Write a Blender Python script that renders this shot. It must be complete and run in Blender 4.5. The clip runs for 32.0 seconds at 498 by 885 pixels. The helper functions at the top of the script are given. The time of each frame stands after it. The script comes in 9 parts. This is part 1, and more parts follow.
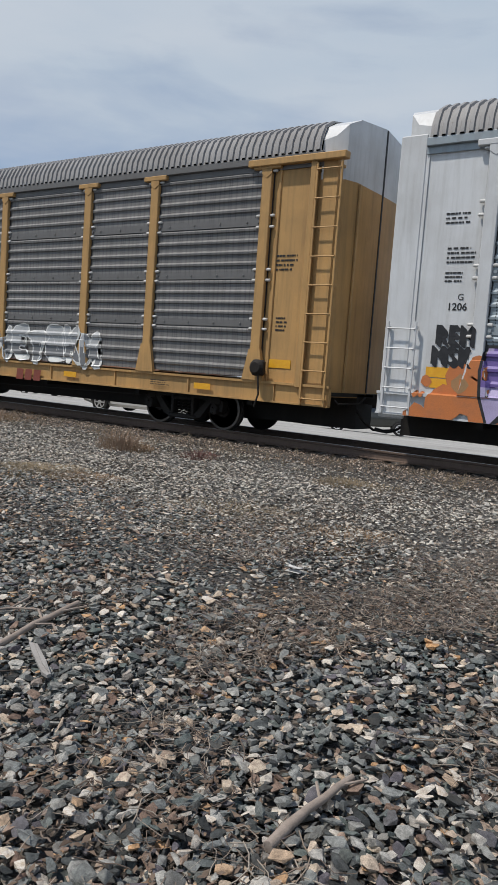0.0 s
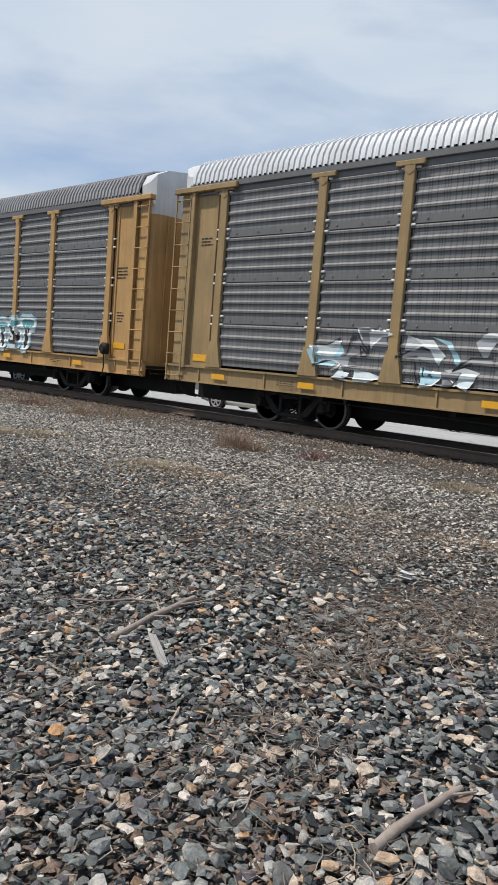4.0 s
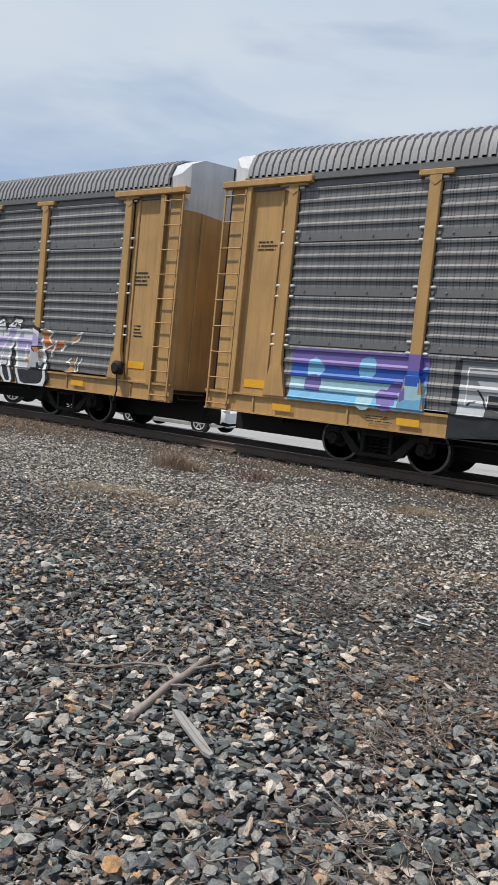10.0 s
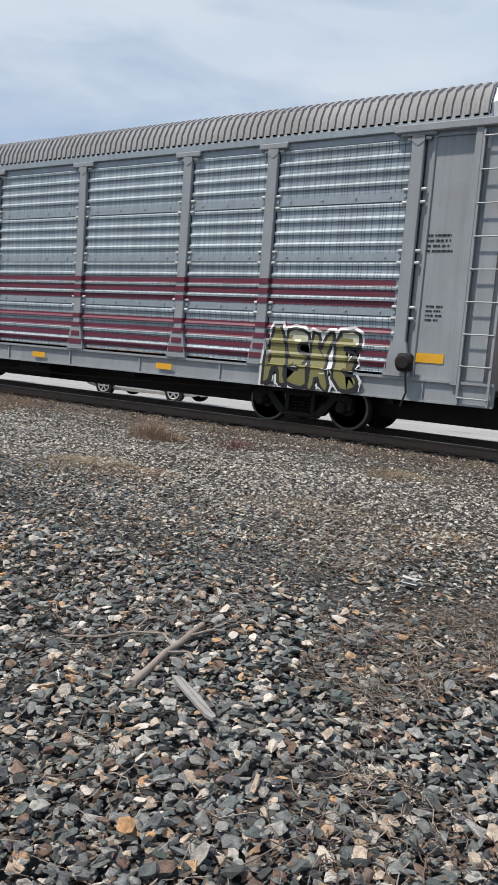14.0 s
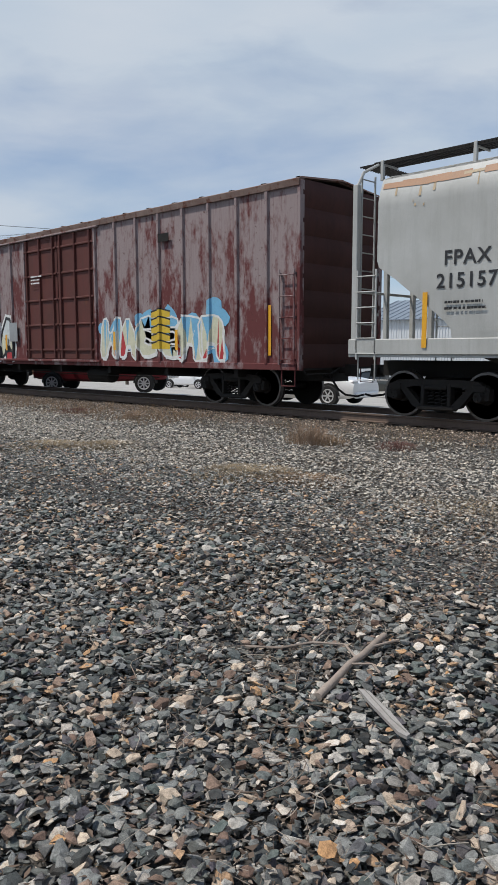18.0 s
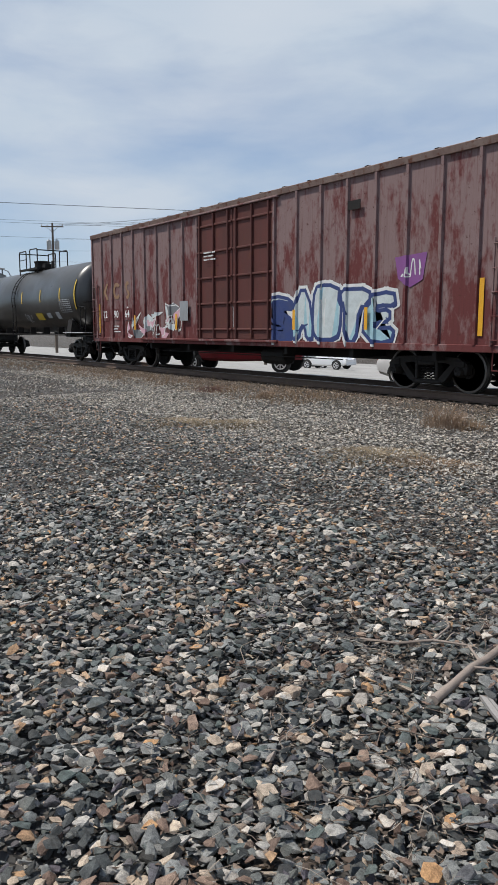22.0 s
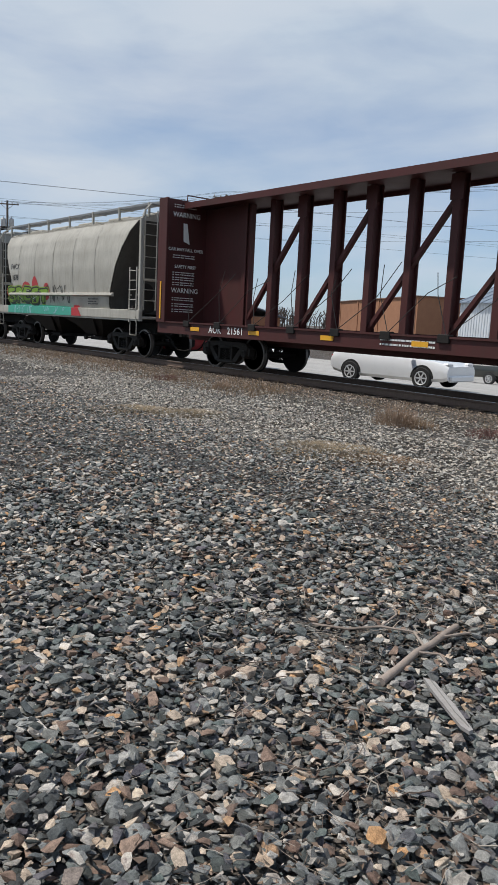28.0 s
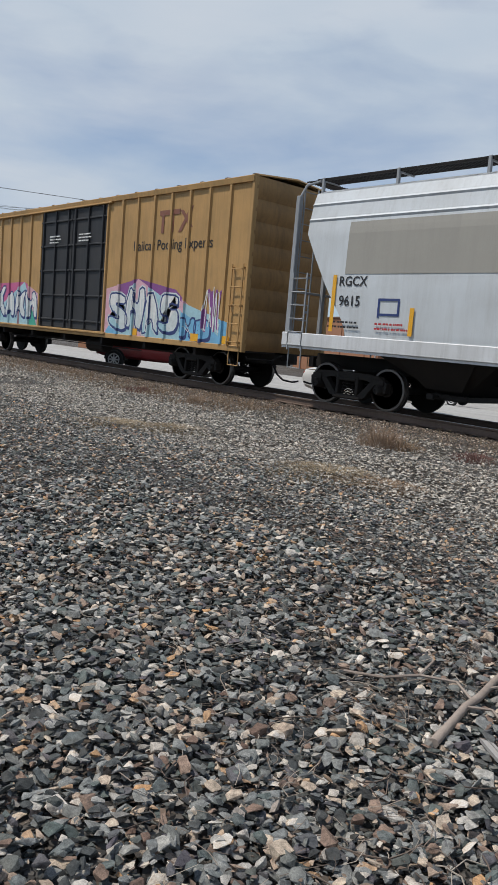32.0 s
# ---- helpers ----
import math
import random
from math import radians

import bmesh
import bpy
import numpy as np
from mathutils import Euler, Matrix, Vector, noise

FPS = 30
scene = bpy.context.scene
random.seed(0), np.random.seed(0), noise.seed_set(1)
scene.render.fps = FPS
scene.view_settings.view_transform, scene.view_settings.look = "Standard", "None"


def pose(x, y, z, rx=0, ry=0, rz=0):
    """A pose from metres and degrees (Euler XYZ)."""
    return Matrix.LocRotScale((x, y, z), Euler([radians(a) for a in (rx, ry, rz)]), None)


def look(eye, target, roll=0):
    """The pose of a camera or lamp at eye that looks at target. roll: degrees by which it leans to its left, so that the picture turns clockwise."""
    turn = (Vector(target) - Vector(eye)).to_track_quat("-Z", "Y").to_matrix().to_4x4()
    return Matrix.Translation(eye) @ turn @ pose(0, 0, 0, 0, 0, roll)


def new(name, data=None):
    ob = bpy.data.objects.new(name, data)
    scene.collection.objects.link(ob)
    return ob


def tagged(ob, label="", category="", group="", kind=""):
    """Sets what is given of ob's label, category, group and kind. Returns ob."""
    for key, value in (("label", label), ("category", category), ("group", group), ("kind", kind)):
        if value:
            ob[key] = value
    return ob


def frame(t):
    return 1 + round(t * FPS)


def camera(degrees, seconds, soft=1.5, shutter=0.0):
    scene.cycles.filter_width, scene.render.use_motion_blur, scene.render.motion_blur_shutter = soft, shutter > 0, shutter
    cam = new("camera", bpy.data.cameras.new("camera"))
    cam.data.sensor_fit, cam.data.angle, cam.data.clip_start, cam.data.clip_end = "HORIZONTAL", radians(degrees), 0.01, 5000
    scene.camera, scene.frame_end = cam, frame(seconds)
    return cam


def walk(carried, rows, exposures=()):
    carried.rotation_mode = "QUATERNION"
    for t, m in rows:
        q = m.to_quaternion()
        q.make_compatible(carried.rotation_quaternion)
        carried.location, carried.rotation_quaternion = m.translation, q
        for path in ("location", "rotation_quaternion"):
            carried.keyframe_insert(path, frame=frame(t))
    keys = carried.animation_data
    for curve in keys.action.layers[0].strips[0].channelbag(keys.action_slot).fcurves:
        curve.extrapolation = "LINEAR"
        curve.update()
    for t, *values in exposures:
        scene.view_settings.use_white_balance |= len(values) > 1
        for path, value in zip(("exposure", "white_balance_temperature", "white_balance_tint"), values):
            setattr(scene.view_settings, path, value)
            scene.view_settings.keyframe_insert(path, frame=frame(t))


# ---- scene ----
cam = camera(36.78, 32.0, soft=1.0)


def view(x, y, z, yaw, pitch, roll):
    return pose(x, y, z, 90 + pitch, 0, yaw) @ pose(0, 0, 0, 0, 0, roll)


PATH = [
    (0.0, view(1.001, -13.564, 1.284, 34.229, -5.442, 4.193)),
    (0.5, view(1.013, -13.576, 1.288, 35.179, -5.263, 3.990)),
    (1.0, view(1.039, -13.668, 1.345, 36.696, -5.252, 4.677)),
    (1.5, view(1.017, -13.669, 1.332, 38.358, -5.355, 4.445)),
    (2.0, view(1.042, -13.683, 1.330, 39.680, -5.428, 4.298)),
    (2.5, view(1.018, -13.654, 1.323, 40.524, -5.801, 4.290)),
    (4.5, view(1.048, -13.624, 1.323, 43.547, -6.410, 4.502)),
    (5.0, view(1.035, -13.602, 1.321, 44.187, -6.986, 4.187)),
    (5.5, view(1.004, -13.616, 1.324, 44.983, -7.657, 3.680)),
    (6.0, view(0.809, -13.704, 1.331, 45.010, -7.924, 3.705)),
    (6.5, view(0.687, -13.702, 1.316, 45.289, -7.314, 4.489)),
    (7.0, view(0.581, -13.639, 1.327, 45.158, -6.864, 5.100)),
    (7.5, view(0.413, -13.733, 1.338, 44.851, -6.813, 4.565)),
    (8.0, view(0.253, -13.774, 1.340, 44.859, -6.641, 3.462)),
    (8.5, view(0.170, -13.659, 1.329, 43.294, -6.554, 3.360)),
    (9.0, view(0.168, -13.621, 1.344, 39.914, -5.945, 4.172)),
    (9.5, view(0.076, -13.620, 1.341, 36.658, -5.223, 5.286)),
    (10.0, view(-0.009, -13.669, 1.341, 34.839, -4.628, 5.687)),
    (10.5, view(-0.021, -13.670, 1.344, 34.464, -5.121, 5.339)),
    (11.0, view(-0.062, -13.690, 1.337, 34.476, -5.831, 5.183)),
    (11.5, view(-0.090, -13.707, 1.345, 34.806, -6.323, 4.909)),
    (12.0, view(-0.114, -13.700, 1.331, 35.111, -6.359, 5.011)),
    (12.5, view(-0.125, -13.721, 1.335, 35.421, -6.352, 4.979)),
    (13.0, view(-0.115, -13.734, 1.330, 35.803, -6.570, 4.581)),
    (13.5, view(-0.098, -13.773, 1.335, 34.680, -6.705, 4.503)),
    (15.5, view(0.003, -13.655, 1.354, 27.536, -7.423, 3.907)),
    (16.0, view(-0.033, -13.688, 1.346, 31.961, -7.994, 3.612)),
    (16.5, view(-0.050, -13.662, 1.330, 36.468, -7.838, 2.945)),
    (17.0, view(-0.060, -13.624, 1.339, 40.476, -7.606, 2.084)),
    (17.5, view(-0.132, -13.650, 1.325, 43.101, -7.172, 0.919)),
    (18.0, view(-0.231, -13.715, 1.330, 44.315, -7.072, -0.071)),
    (18.5, view(-0.254, -13.632, 1.330, 45.608, -6.966, 0.056)),
    (19.0, view(-0.255, -13.503, 1.325, 47.391, -6.910, 0.431)),
    (19.5, view(-0.234, -13.476, 1.328, 49.644, -7.271, 0.154)),
    (20.0, view(-0.251, -13.491, 1.323, 51.460, -7.645, -0.042)),
    (20.5, view(-0.238, -13.533, 1.327, 52.531, -7.830, 0.199)),
    (21.0, view(-0.243, -13.502, 1.316, 53.535, -8.204, -0.095)),
    (21.5, view(-0.264, -13.508, 1.316, 54.275, -8.448, -0.126)),
    (22.0, view(-0.297, -13.511, 1.307, 54.886, -8.529, 0.043)),
    (22.5, view(-0.300, -13.505, 1.302, 55.214, -8.585, 0.221)),
    (23.0, view(-0.286, -13.512, 1.302, 55.376, -8.507, 0.316)),
    (23.5, view(-0.283, -13.521, 1.311, 55.423, -8.277, 0.393)),
    (24.0, view(-0.279, -13.524, 1.292, 55.176, -7.925, 0.512)),
    (24.5, view(-0.263, -13.542, 1.302, 55.006, -7.889, 0.528)),
    (26.5, view(-0.288, -13.591, 1.305, 54.535, -7.225, 1.777)),
    (27.0, view(-0.279, -13.579, 1.308, 53.854, -7.095, 1.997)),
    (27.5, view(-0.227, -13.608, 1.319, 52.704, -7.749, 2.344)),
    (28.0, view(-0.222, -13.664, 1.328, 51.021, -9.144, 2.844)),
    (28.5, view(-0.287, -13.799, 1.298, 48.063, -9.695, 3.436)),
    (29.0, view(-0.371, -13.701, 1.280, 45.745, -9.304, 4.485)),
    (29.5, view(-0.497, -13.582, 1.290, 44.445, -9.106, 5.481)),
    (30.0, view(-0.708, -13.646, 1.302, 43.647, -8.780, 5.957)),
    (30.5, view(-0.732, -13.667, 1.324, 43.399, -8.139, 5.946)),
    (31.0, view(-0.698, -13.664, 1.310, 44.024, -7.902, 5.843)),
    (31.5, view(-0.701, -13.787, 1.319, 45.716, -7.978, 5.375)),
    (32.0, view(-0.790, -13.714, 1.308, 47.822, -7.886, 4.910)),
]
walk(cam, PATH, [(0, -0.15), (1, 0.1), (2, 0.12), (5, 0.14), (6, 0.12), (7, -0.08), (8, 0.04), (9, 0.16), (10, 0.08), (11, 0.06), (12, 0.1), (13, 0.16), (16, 0.12), (17, 0.1), (18, -0.06), (19, 0.02), (22, 0.0), (24, -0.04), (28, 0.0), (29, 0.14), (30, 0.04), (31, -0.03), (32, -0.1)])

# ---- how the train runs: metres along the track at a time ----
def run(t):
    return 16.4806 * t - 0.01158 * t * t - 0.00020795 * t ** 3


# ---- sky and sun ----
world = bpy.data.worlds.new("sky")
scene.world = world
world.use_nodes = True
wn, wl = world.node_tree.nodes, world.node_tree.links
wn.clear()
w_out, w_bg = wn.new("ShaderNodeOutputWorld"), wn.new("ShaderNodeBackground")
w_sky = wn.new("ShaderNodeTexSky")
w_sky.sky_type, w_sky.sun_disc = "NISHITA", False
w_sky.sun_elevation, w_sky.sun_rotation = radians(52), radians(200)
w_sky.air_density, w_sky.dust_density, w_sky.ozone_density = 1.0, 0.6, 1.0
w_co, w_map = wn.new("ShaderNodeTexCoord"), wn.new("ShaderNodeMapping")
w_map.inputs["Scale"].default_value = (1.0, 1.0, 3.6)
w_n1, w_n2 = wn.new("ShaderNodeTexNoise"), wn.new("ShaderNodeTexNoise")
for node, size, fine in ((w_n1, 2.1, 7), (w_n2, 5.5, 8)):
    node.inputs["Scale"].default_value, node.inputs["Detail"].default_value = size, fine
    node.inputs["Roughness"].default_value, node.inputs["Distortion"].default_value = 0.52, 0.35
w_add, w_ramp, w_mix = wn.new("ShaderNodeMath"), wn.new("ShaderNodeValToRGB"), wn.new("ShaderNodeMix")
w_add.operation = "MULTIPLY_ADD"
w_add.inputs[1].default_value = 0.45
w_ramp.color_ramp.elements[0].position, w_ramp.color_ramp.elements[1].position = 0.36, 1.06
w_sep, w_high = wn.new("ShaderNodeSeparateXYZ"), wn.new("ShaderNodeMapRange")
w_high.inputs["From Min"].default_value, w_high.inputs["From Max"].default_value = 0.02, 0.42
w_high.inputs["To Min"].default_value, w_high.inputs["To Max"].default_value = 0.0, 0.30
w_sum = wn.new("ShaderNodeMath")
w_sum.operation = "ADD"
w_cloud, w_mul = wn.new("ShaderNodeTexNoise"), wn.new("ShaderNodeValToRGB")
w_cloud.inputs["Scale"].default_value, w_cloud.inputs["Detail"].default_value = 3.2, 6
w_mul.color_ramp.elements[0].position, w_mul.color_ramp.elements[1].position = 0.3, 0.75
w_mul.color_ramp.elements[0].color, w_mul.color_ramp.elements[1].color = (5.0, 5.95, 7.1, 1), (6.1, 6.7, 7.5, 1)
w_mix.data_type = "RGBA"
w_bg.inputs["Strength"].default_value = 0.10
wl.new(w_co.outputs["Generated"], w_map.inputs["Vector"])
wl.new(w_map.outputs["Vector"], w_n1.inputs["Vector"])
wl.new(w_map.outputs["Vector"], w_n2.inputs["Vector"])
wl.new(w_map.outputs["Vector"], w_cloud.inputs["Vector"])
wl.new(w_n2.outputs["Fac"], w_add.inputs[0])
wl.new(w_n1.outputs["Fac"], w_add.inputs[2])
wl.new(w_co.outputs["Generated"], w_sep.inputs["Vector"])
wl.new(w_sep.outputs["Z"], w_high.inputs["Value"])
wl.new(w_add.outputs[0], w_sum.inputs[0])
wl.new(w_high.outputs[0], w_sum.inputs[1])
w_top, w_thin = wn.new("ShaderNodeMapRange"), wn.new("ShaderNodeMath")
w_top.inputs["From Min"].default_value, w_top.inputs["From Max"].default_value = 0.45, 0.85
w_top.inputs["To Min"].default_value, w_top.inputs["To Max"].default_value = 0.0, -0.55
w_thin.operation = "ADD"
wl.new(w_sep.outputs["Z"], w_top.inputs["Value"])
wl.new(w_sum.outputs[0], w_thin.inputs[0])
wl.new(w_top.outputs[0], w_thin.inputs[1])
wl.new(w_thin.outputs[0], w_ramp.inputs["Fac"])
wl.new(w_cloud.outputs["Fac"], w_mul.inputs["Fac"])
wl.new(w_ramp.outputs["Color"], w_mix.inputs[0])
w_tint = wn.new("ShaderNodeMix")
w_tint.data_type, w_tint.blend_type = "RGBA", "MULTIPLY"
w_tint.inputs[0].default_value, w_tint.inputs[7].default_value = 1.0, (0.60, 0.86, 1.14, 1)
wl.new(w_sky.outputs["Color"], w_tint.inputs[6])
wl.new(w_tint.outputs[2], w_mix.inputs[6])
wl.new(w_mul.outputs["Color"], w_mix.inputs[7])
wl.new(w_mix.outputs[2], w_bg.inputs["Color"])
wl.new(w_bg.outputs["Background"], w_out.inputs["Surface"])

sun = new("sun", bpy.data.lights.new("sun", "SUN"))
sun.data.energy, sun.data.angle, sun.data.color = 4.0, radians(2), (1.0, 0.945, 0.865)
sun.matrix_world = look((-11, -13, 32), (0, 0, 0))
scene.view_settings.exposure = 0.0


# ---- materials ----
def mat_base(name):
    m = bpy.data.materials.new(name)
    m.use_nodes = True
    return m, m.node_tree.nodes, m.node_tree.links, m.node_tree.nodes["Principled BSDF"]


def noise_node(n, l, vector, size, detail=5, rough=0.6, stretch=None):
    t = n.new("ShaderNodeTexNoise")
    t.inputs["Scale"].default_value, t.inputs["Detail"].default_value, t.inputs["Roughness"].default_value = size, detail, rough
    if stretch:
        mp = n.new("ShaderNodeMapping")
        mp.inputs["Scale"].default_value = stretch
        l.new(vector, mp.inputs["Vector"])
        vector = mp.outputs["Vector"]
    l.new(vector, t.inputs["Vector"])
    return t.outputs["Fac"]


def ramp_node(n, l, fac, stops):
    r = n.new("ShaderNodeValToRGB")
    while len(r.color_ramp.elements) < len(stops):
        r.color_ramp.elements.new(0.5)
    for e, (at, col) in zip(r.color_ramp.elements, stops):
        e.position, e.color = at, (*col, 1) if len(col) == 3 else col
    l.new(fac, r.inputs["Fac"])
    return r.outputs["Color"]


def mix_node(n, l, fac, a, b, way="MIX"):
    x = n.new("ShaderNodeMix")
    x.data_type, x.blend_type = "RGBA", way
    for slot, v in ((0, fac), (6, a), (7, b)):
        if isinstance(v, (int, float)):
            x.inputs[slot].default_value = v
        elif isinstance(v, tuple):
            x.inputs[slot].default_value = (*v, 1)
        else:
            l.new(v, x.inputs[slot])
    return x.outputs[2]


def math_node(n, l, op, a, b=0.0, c=0.0):
    x = n.new("ShaderNodeMath")
    x.operation = op
    for i, v in enumerate((a, b, c)):
        if isinstance(v, (int, float)):
            x.inputs[i].default_value = v
        else:
            l.new(v, x.inputs[i])
    return x.outputs[0]


def bump_node(n, l, height, bsdf, strength=0.3, far=0.01):
    b = n.new("ShaderNodeBump")
    b.inputs["Strength"].default_value, b.inputs["Distance"].default_value = strength, far
    l.new(height, b.inputs["Height"])
    l.new(b.outputs["Normal"], bsdf.inputs["Normal"])


def paint(name, col, rough=0.5, metal=0.0, dirt=(0.10, 0.085, 0.07), amount=0.35, streaks=0.4, grain=90.0, bump=0.12, rust=0.0, vary=0.0, sheen_from=None):
    """Weathered paint or metal: large patches, vertical streaks, fine grain, optional rust spots, optional sheen
    painted as grey above a height.
    """
    m, n, l, p = mat_base(name)
    co = n.new("ShaderNodeTexCoord").outputs["Object"]
    big = noise_node(n, l, co, 0.9, 4, 0.6)
    run_down = noise_node(n, l, co, 3.0, 5, 0.65, (3.2, 3.2, 0.22))
    fine = noise_node(n, l, co, grain, 3, 0.6)
    patch = ramp_node(n, l, big, [(0.38, (0, 0, 0)), (0.72, (1, 1, 1))])
    down = ramp_node(n, l, run_down, [(0.46, (0, 0, 0)), (0.74, (1, 1, 1))])
    c = mix_node(n, l, math_node(n, l, "MULTIPLY", patch, amount), col, dirt)
    c = mix_node(n, l, math_node(n, l, "MULTIPLY", down, streaks), c, dirt)
    c = mix_node(n, l, 0.22, c, fine, "OVERLAY")
    if rust:
        spots = noise_node(n, l, co, 2.6, 9, 0.72)
        c = mix_node(n, l, ramp_node(n, l, spots, [(0.60 - 0.14 * rust, (0, 0, 0)), (0.66 - 0.1 * rust, (1, 1, 1))]), c, (0.115, 0.042, 0.026))
    # sky sheen of a tank's upper half, painted as grey growing with height
    if sheen_from:
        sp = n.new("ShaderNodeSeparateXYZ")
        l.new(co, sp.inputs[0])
        up = math_node(n, l, "ADD", math_node(n, l, "MULTIPLY", math_node(n, l, "SUBTRACT", sp.outputs["Z"], sheen_from), 0.75), math_node(n, l, "MULTIPLY", math_node(n, l, "SUBTRACT", run_down, 0.5), 0.5))
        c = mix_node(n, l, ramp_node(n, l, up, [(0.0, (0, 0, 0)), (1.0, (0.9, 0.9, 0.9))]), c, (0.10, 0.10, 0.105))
    if vary:
        rnd = n.new("ShaderNodeObjectInfo").outputs["Random"]
        c = mix_node(n, l, vary, c, ramp_node(n, l, rnd, [(0, (0.25, 0.25, 0.25)), (1, (0.8, 0.8, 0.8))]), "OVERLAY")
    if isinstance(c, tuple):
        p.inputs["Base Color"].default_value = (*c, 1)
    else:
        l.new(c, p.inputs["Base Color"])
    l.new(math_node(n, l, "MULTIPLY_ADD", big, 0.3, rough - 0.15), p.inputs["Roughness"])
    p.inputs["Metallic"].default_value = metal
    p.inputs["Specular IOR Level"].default_value = 0.25 if rough >= 0.55 else 0.9 if rough < 0.36 else 0.5
    bump_node(n, l, math_node(n, l, "ADD", fine, math_node(n, l, "MULTIPLY", run_down, 0.6)), p, bump, 0.004)
    return m


def plain(name, col, rough=0.6, metal=0.0):
    m, n, l, p = mat_base(name)
    co = n.new("ShaderNodeTexCoord").outputs["Object"]
    f = noise_node(n, l, co, 14.0, 5, 0.65)
    l.new(mix_node(n, l, 0.35, col, f, "OVERLAY"), p.inputs["Base Color"])
    p.inputs["Roughness"].default_value, p.inputs["Metallic"].default_value = rough, metal
    return m


def rack_panel(name, col, metal, rough):
    """Galvanised side screens with columns of punched holes."""
    m, n, l, p = mat_base(name)
    co = n.new("ShaderNodeTexCoord").outputs["Object"]
    sp = n.new("ShaderNodeSeparateXYZ")
    l.new(co, sp.inputs[0])
    along = math_node(n, l, "FRACT", math_node(n, l, "MULTIPLY", sp.outputs["X"], 1 / 0.78))
    columns = n.new("ShaderNodeValToRGB")
    columns.color_ramp.interpolation = "CONSTANT"
    edges = [e for c_ in (0.03, 0.10, 0.17, 0.33, 0.47, 0.62, 0.69, 0.85) for e in (c_, c_ + 0.026)]
    while len(columns.color_ramp.elements) < len(edges) + 1:
        columns.color_ramp.elements.new(0.5)
    for k, (e, at_) in enumerate(zip(columns.color_ramp.elements, [0.0] + edges)):
        e.position, e.color = at_, ((0, 0, 0, 1), (1, 1, 1, 1))[k % 2]
    l.new(along, columns.inputs["Fac"])
    rows = math_node(n, l, "SINE", math_node(n, l, "MULTIPLY", sp.outputs["Z"], 2 * math.pi / 0.05))
    hole = math_node(n, l, "MULTIPLY", columns.outputs["Color"], math_node(n, l, "GREATER_THAN", rows, -0.1))
    big, run_down = noise_node(n, l, co, 1.3, 5, 0.6), noise_node(n, l, co, 3.0, 5, 0.65, (2.4, 2.4, 0.3))
    rnd = n.new("ShaderNodeObjectInfo").outputs["Random"]
    c = mix_node(n, l, math_node(n, l, "MULTIPLY", ramp_node(n, l, big, [(0.35, (0, 0, 0)), (0.75, (1, 1, 1))]), 0.5), col, tuple(v * 0.6 for v in col))
    c = mix_node(n, l, math_node(n, l, "MULTIPLY", ramp_node(n, l, run_down, [(0.45, (0, 0, 0)), (0.75, (1, 1, 1))]), 0.35), c, (0.16, 0.15, 0.14))
    c = mix_node(n, l, 0.22, c, ramp_node(n, l, rnd, [(0, (0.3, 0.3, 0.3)), (1, (0.75, 0.75, 0.75))]), "OVERLAY")
    c = mix_node(n, l, math_node(n, l, "MULTIPLY", hole, 0.92), c, (0.014, 0.014, 0.015))
    l.new(c, p.inputs["Base Color"])
    l.new(math_node(n, l, "MULTIPLY_ADD", big, 0.3, rough - 0.12), p.inputs["Roughness"])
    p.inputs["Metallic"].default_value = metal
    bump_node(n, l, noise_node(n, l, co, 60.0, 3), p, 0.1, 0.003)
    return m


M_YELLOW = paint("rack_yellow_paint", (0.50, 0.295, 0.115), 0.55, dirt=(0.17, 0.12, 0.065), amount=0.4, streaks=0.45)
M_TAN = paint("faded_tan_paint", (0.36, 0.245, 0.115), 0.6, dirt=(0.13, 0.10, 0.065), amount=0.5, streaks=0.5)
M_WHITE = paint("dirty_white_paint", (0.62, 0.63, 0.64), 0.5, dirt=(0.30, 0.29, 0.27), amount=0.4, streaks=0.35)
M_GREYP = paint("grey_car_paint", (0.30, 0.315, 0.33), 0.5, dirt=(0.16, 0.155, 0.15), amount=0.4, streaks=0.35)
M_BLUEGREY = paint("blue_grey_hopper_paint", (0.218, 0.265, 0.288), 0.45, dirt=(0.15, 0.17, 0.185), amount=0.3, streaks=0.25)
M_BEIGE = paint("light_grey_beige_paint", (0.44, 0.445, 0.43), 0.5, dirt=(0.27, 0.265, 0.245), amount=0.45, streaks=0.4)
M_CEMENT = paint("chalky_beige_paint", (0.43, 0.41, 0.36), 0.55, dirt=(0.25, 0.235, 0.20), amount=0.5, streaks=0.5)
M_PALE = paint("pale_hopper_paint", (0.56, 0.59, 0.61), 0.45, dirt=(0.36, 0.36, 0.35), amount=0.35, streaks=0.35)
M_PRIMER = paint("taupe_repaint", (0.33, 0.315, 0.28), 0.6, dirt=(0.24, 0.23, 0.21), amount=0.3, streaks=0.3)
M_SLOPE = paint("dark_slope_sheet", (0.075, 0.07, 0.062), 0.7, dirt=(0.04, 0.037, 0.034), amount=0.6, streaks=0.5)


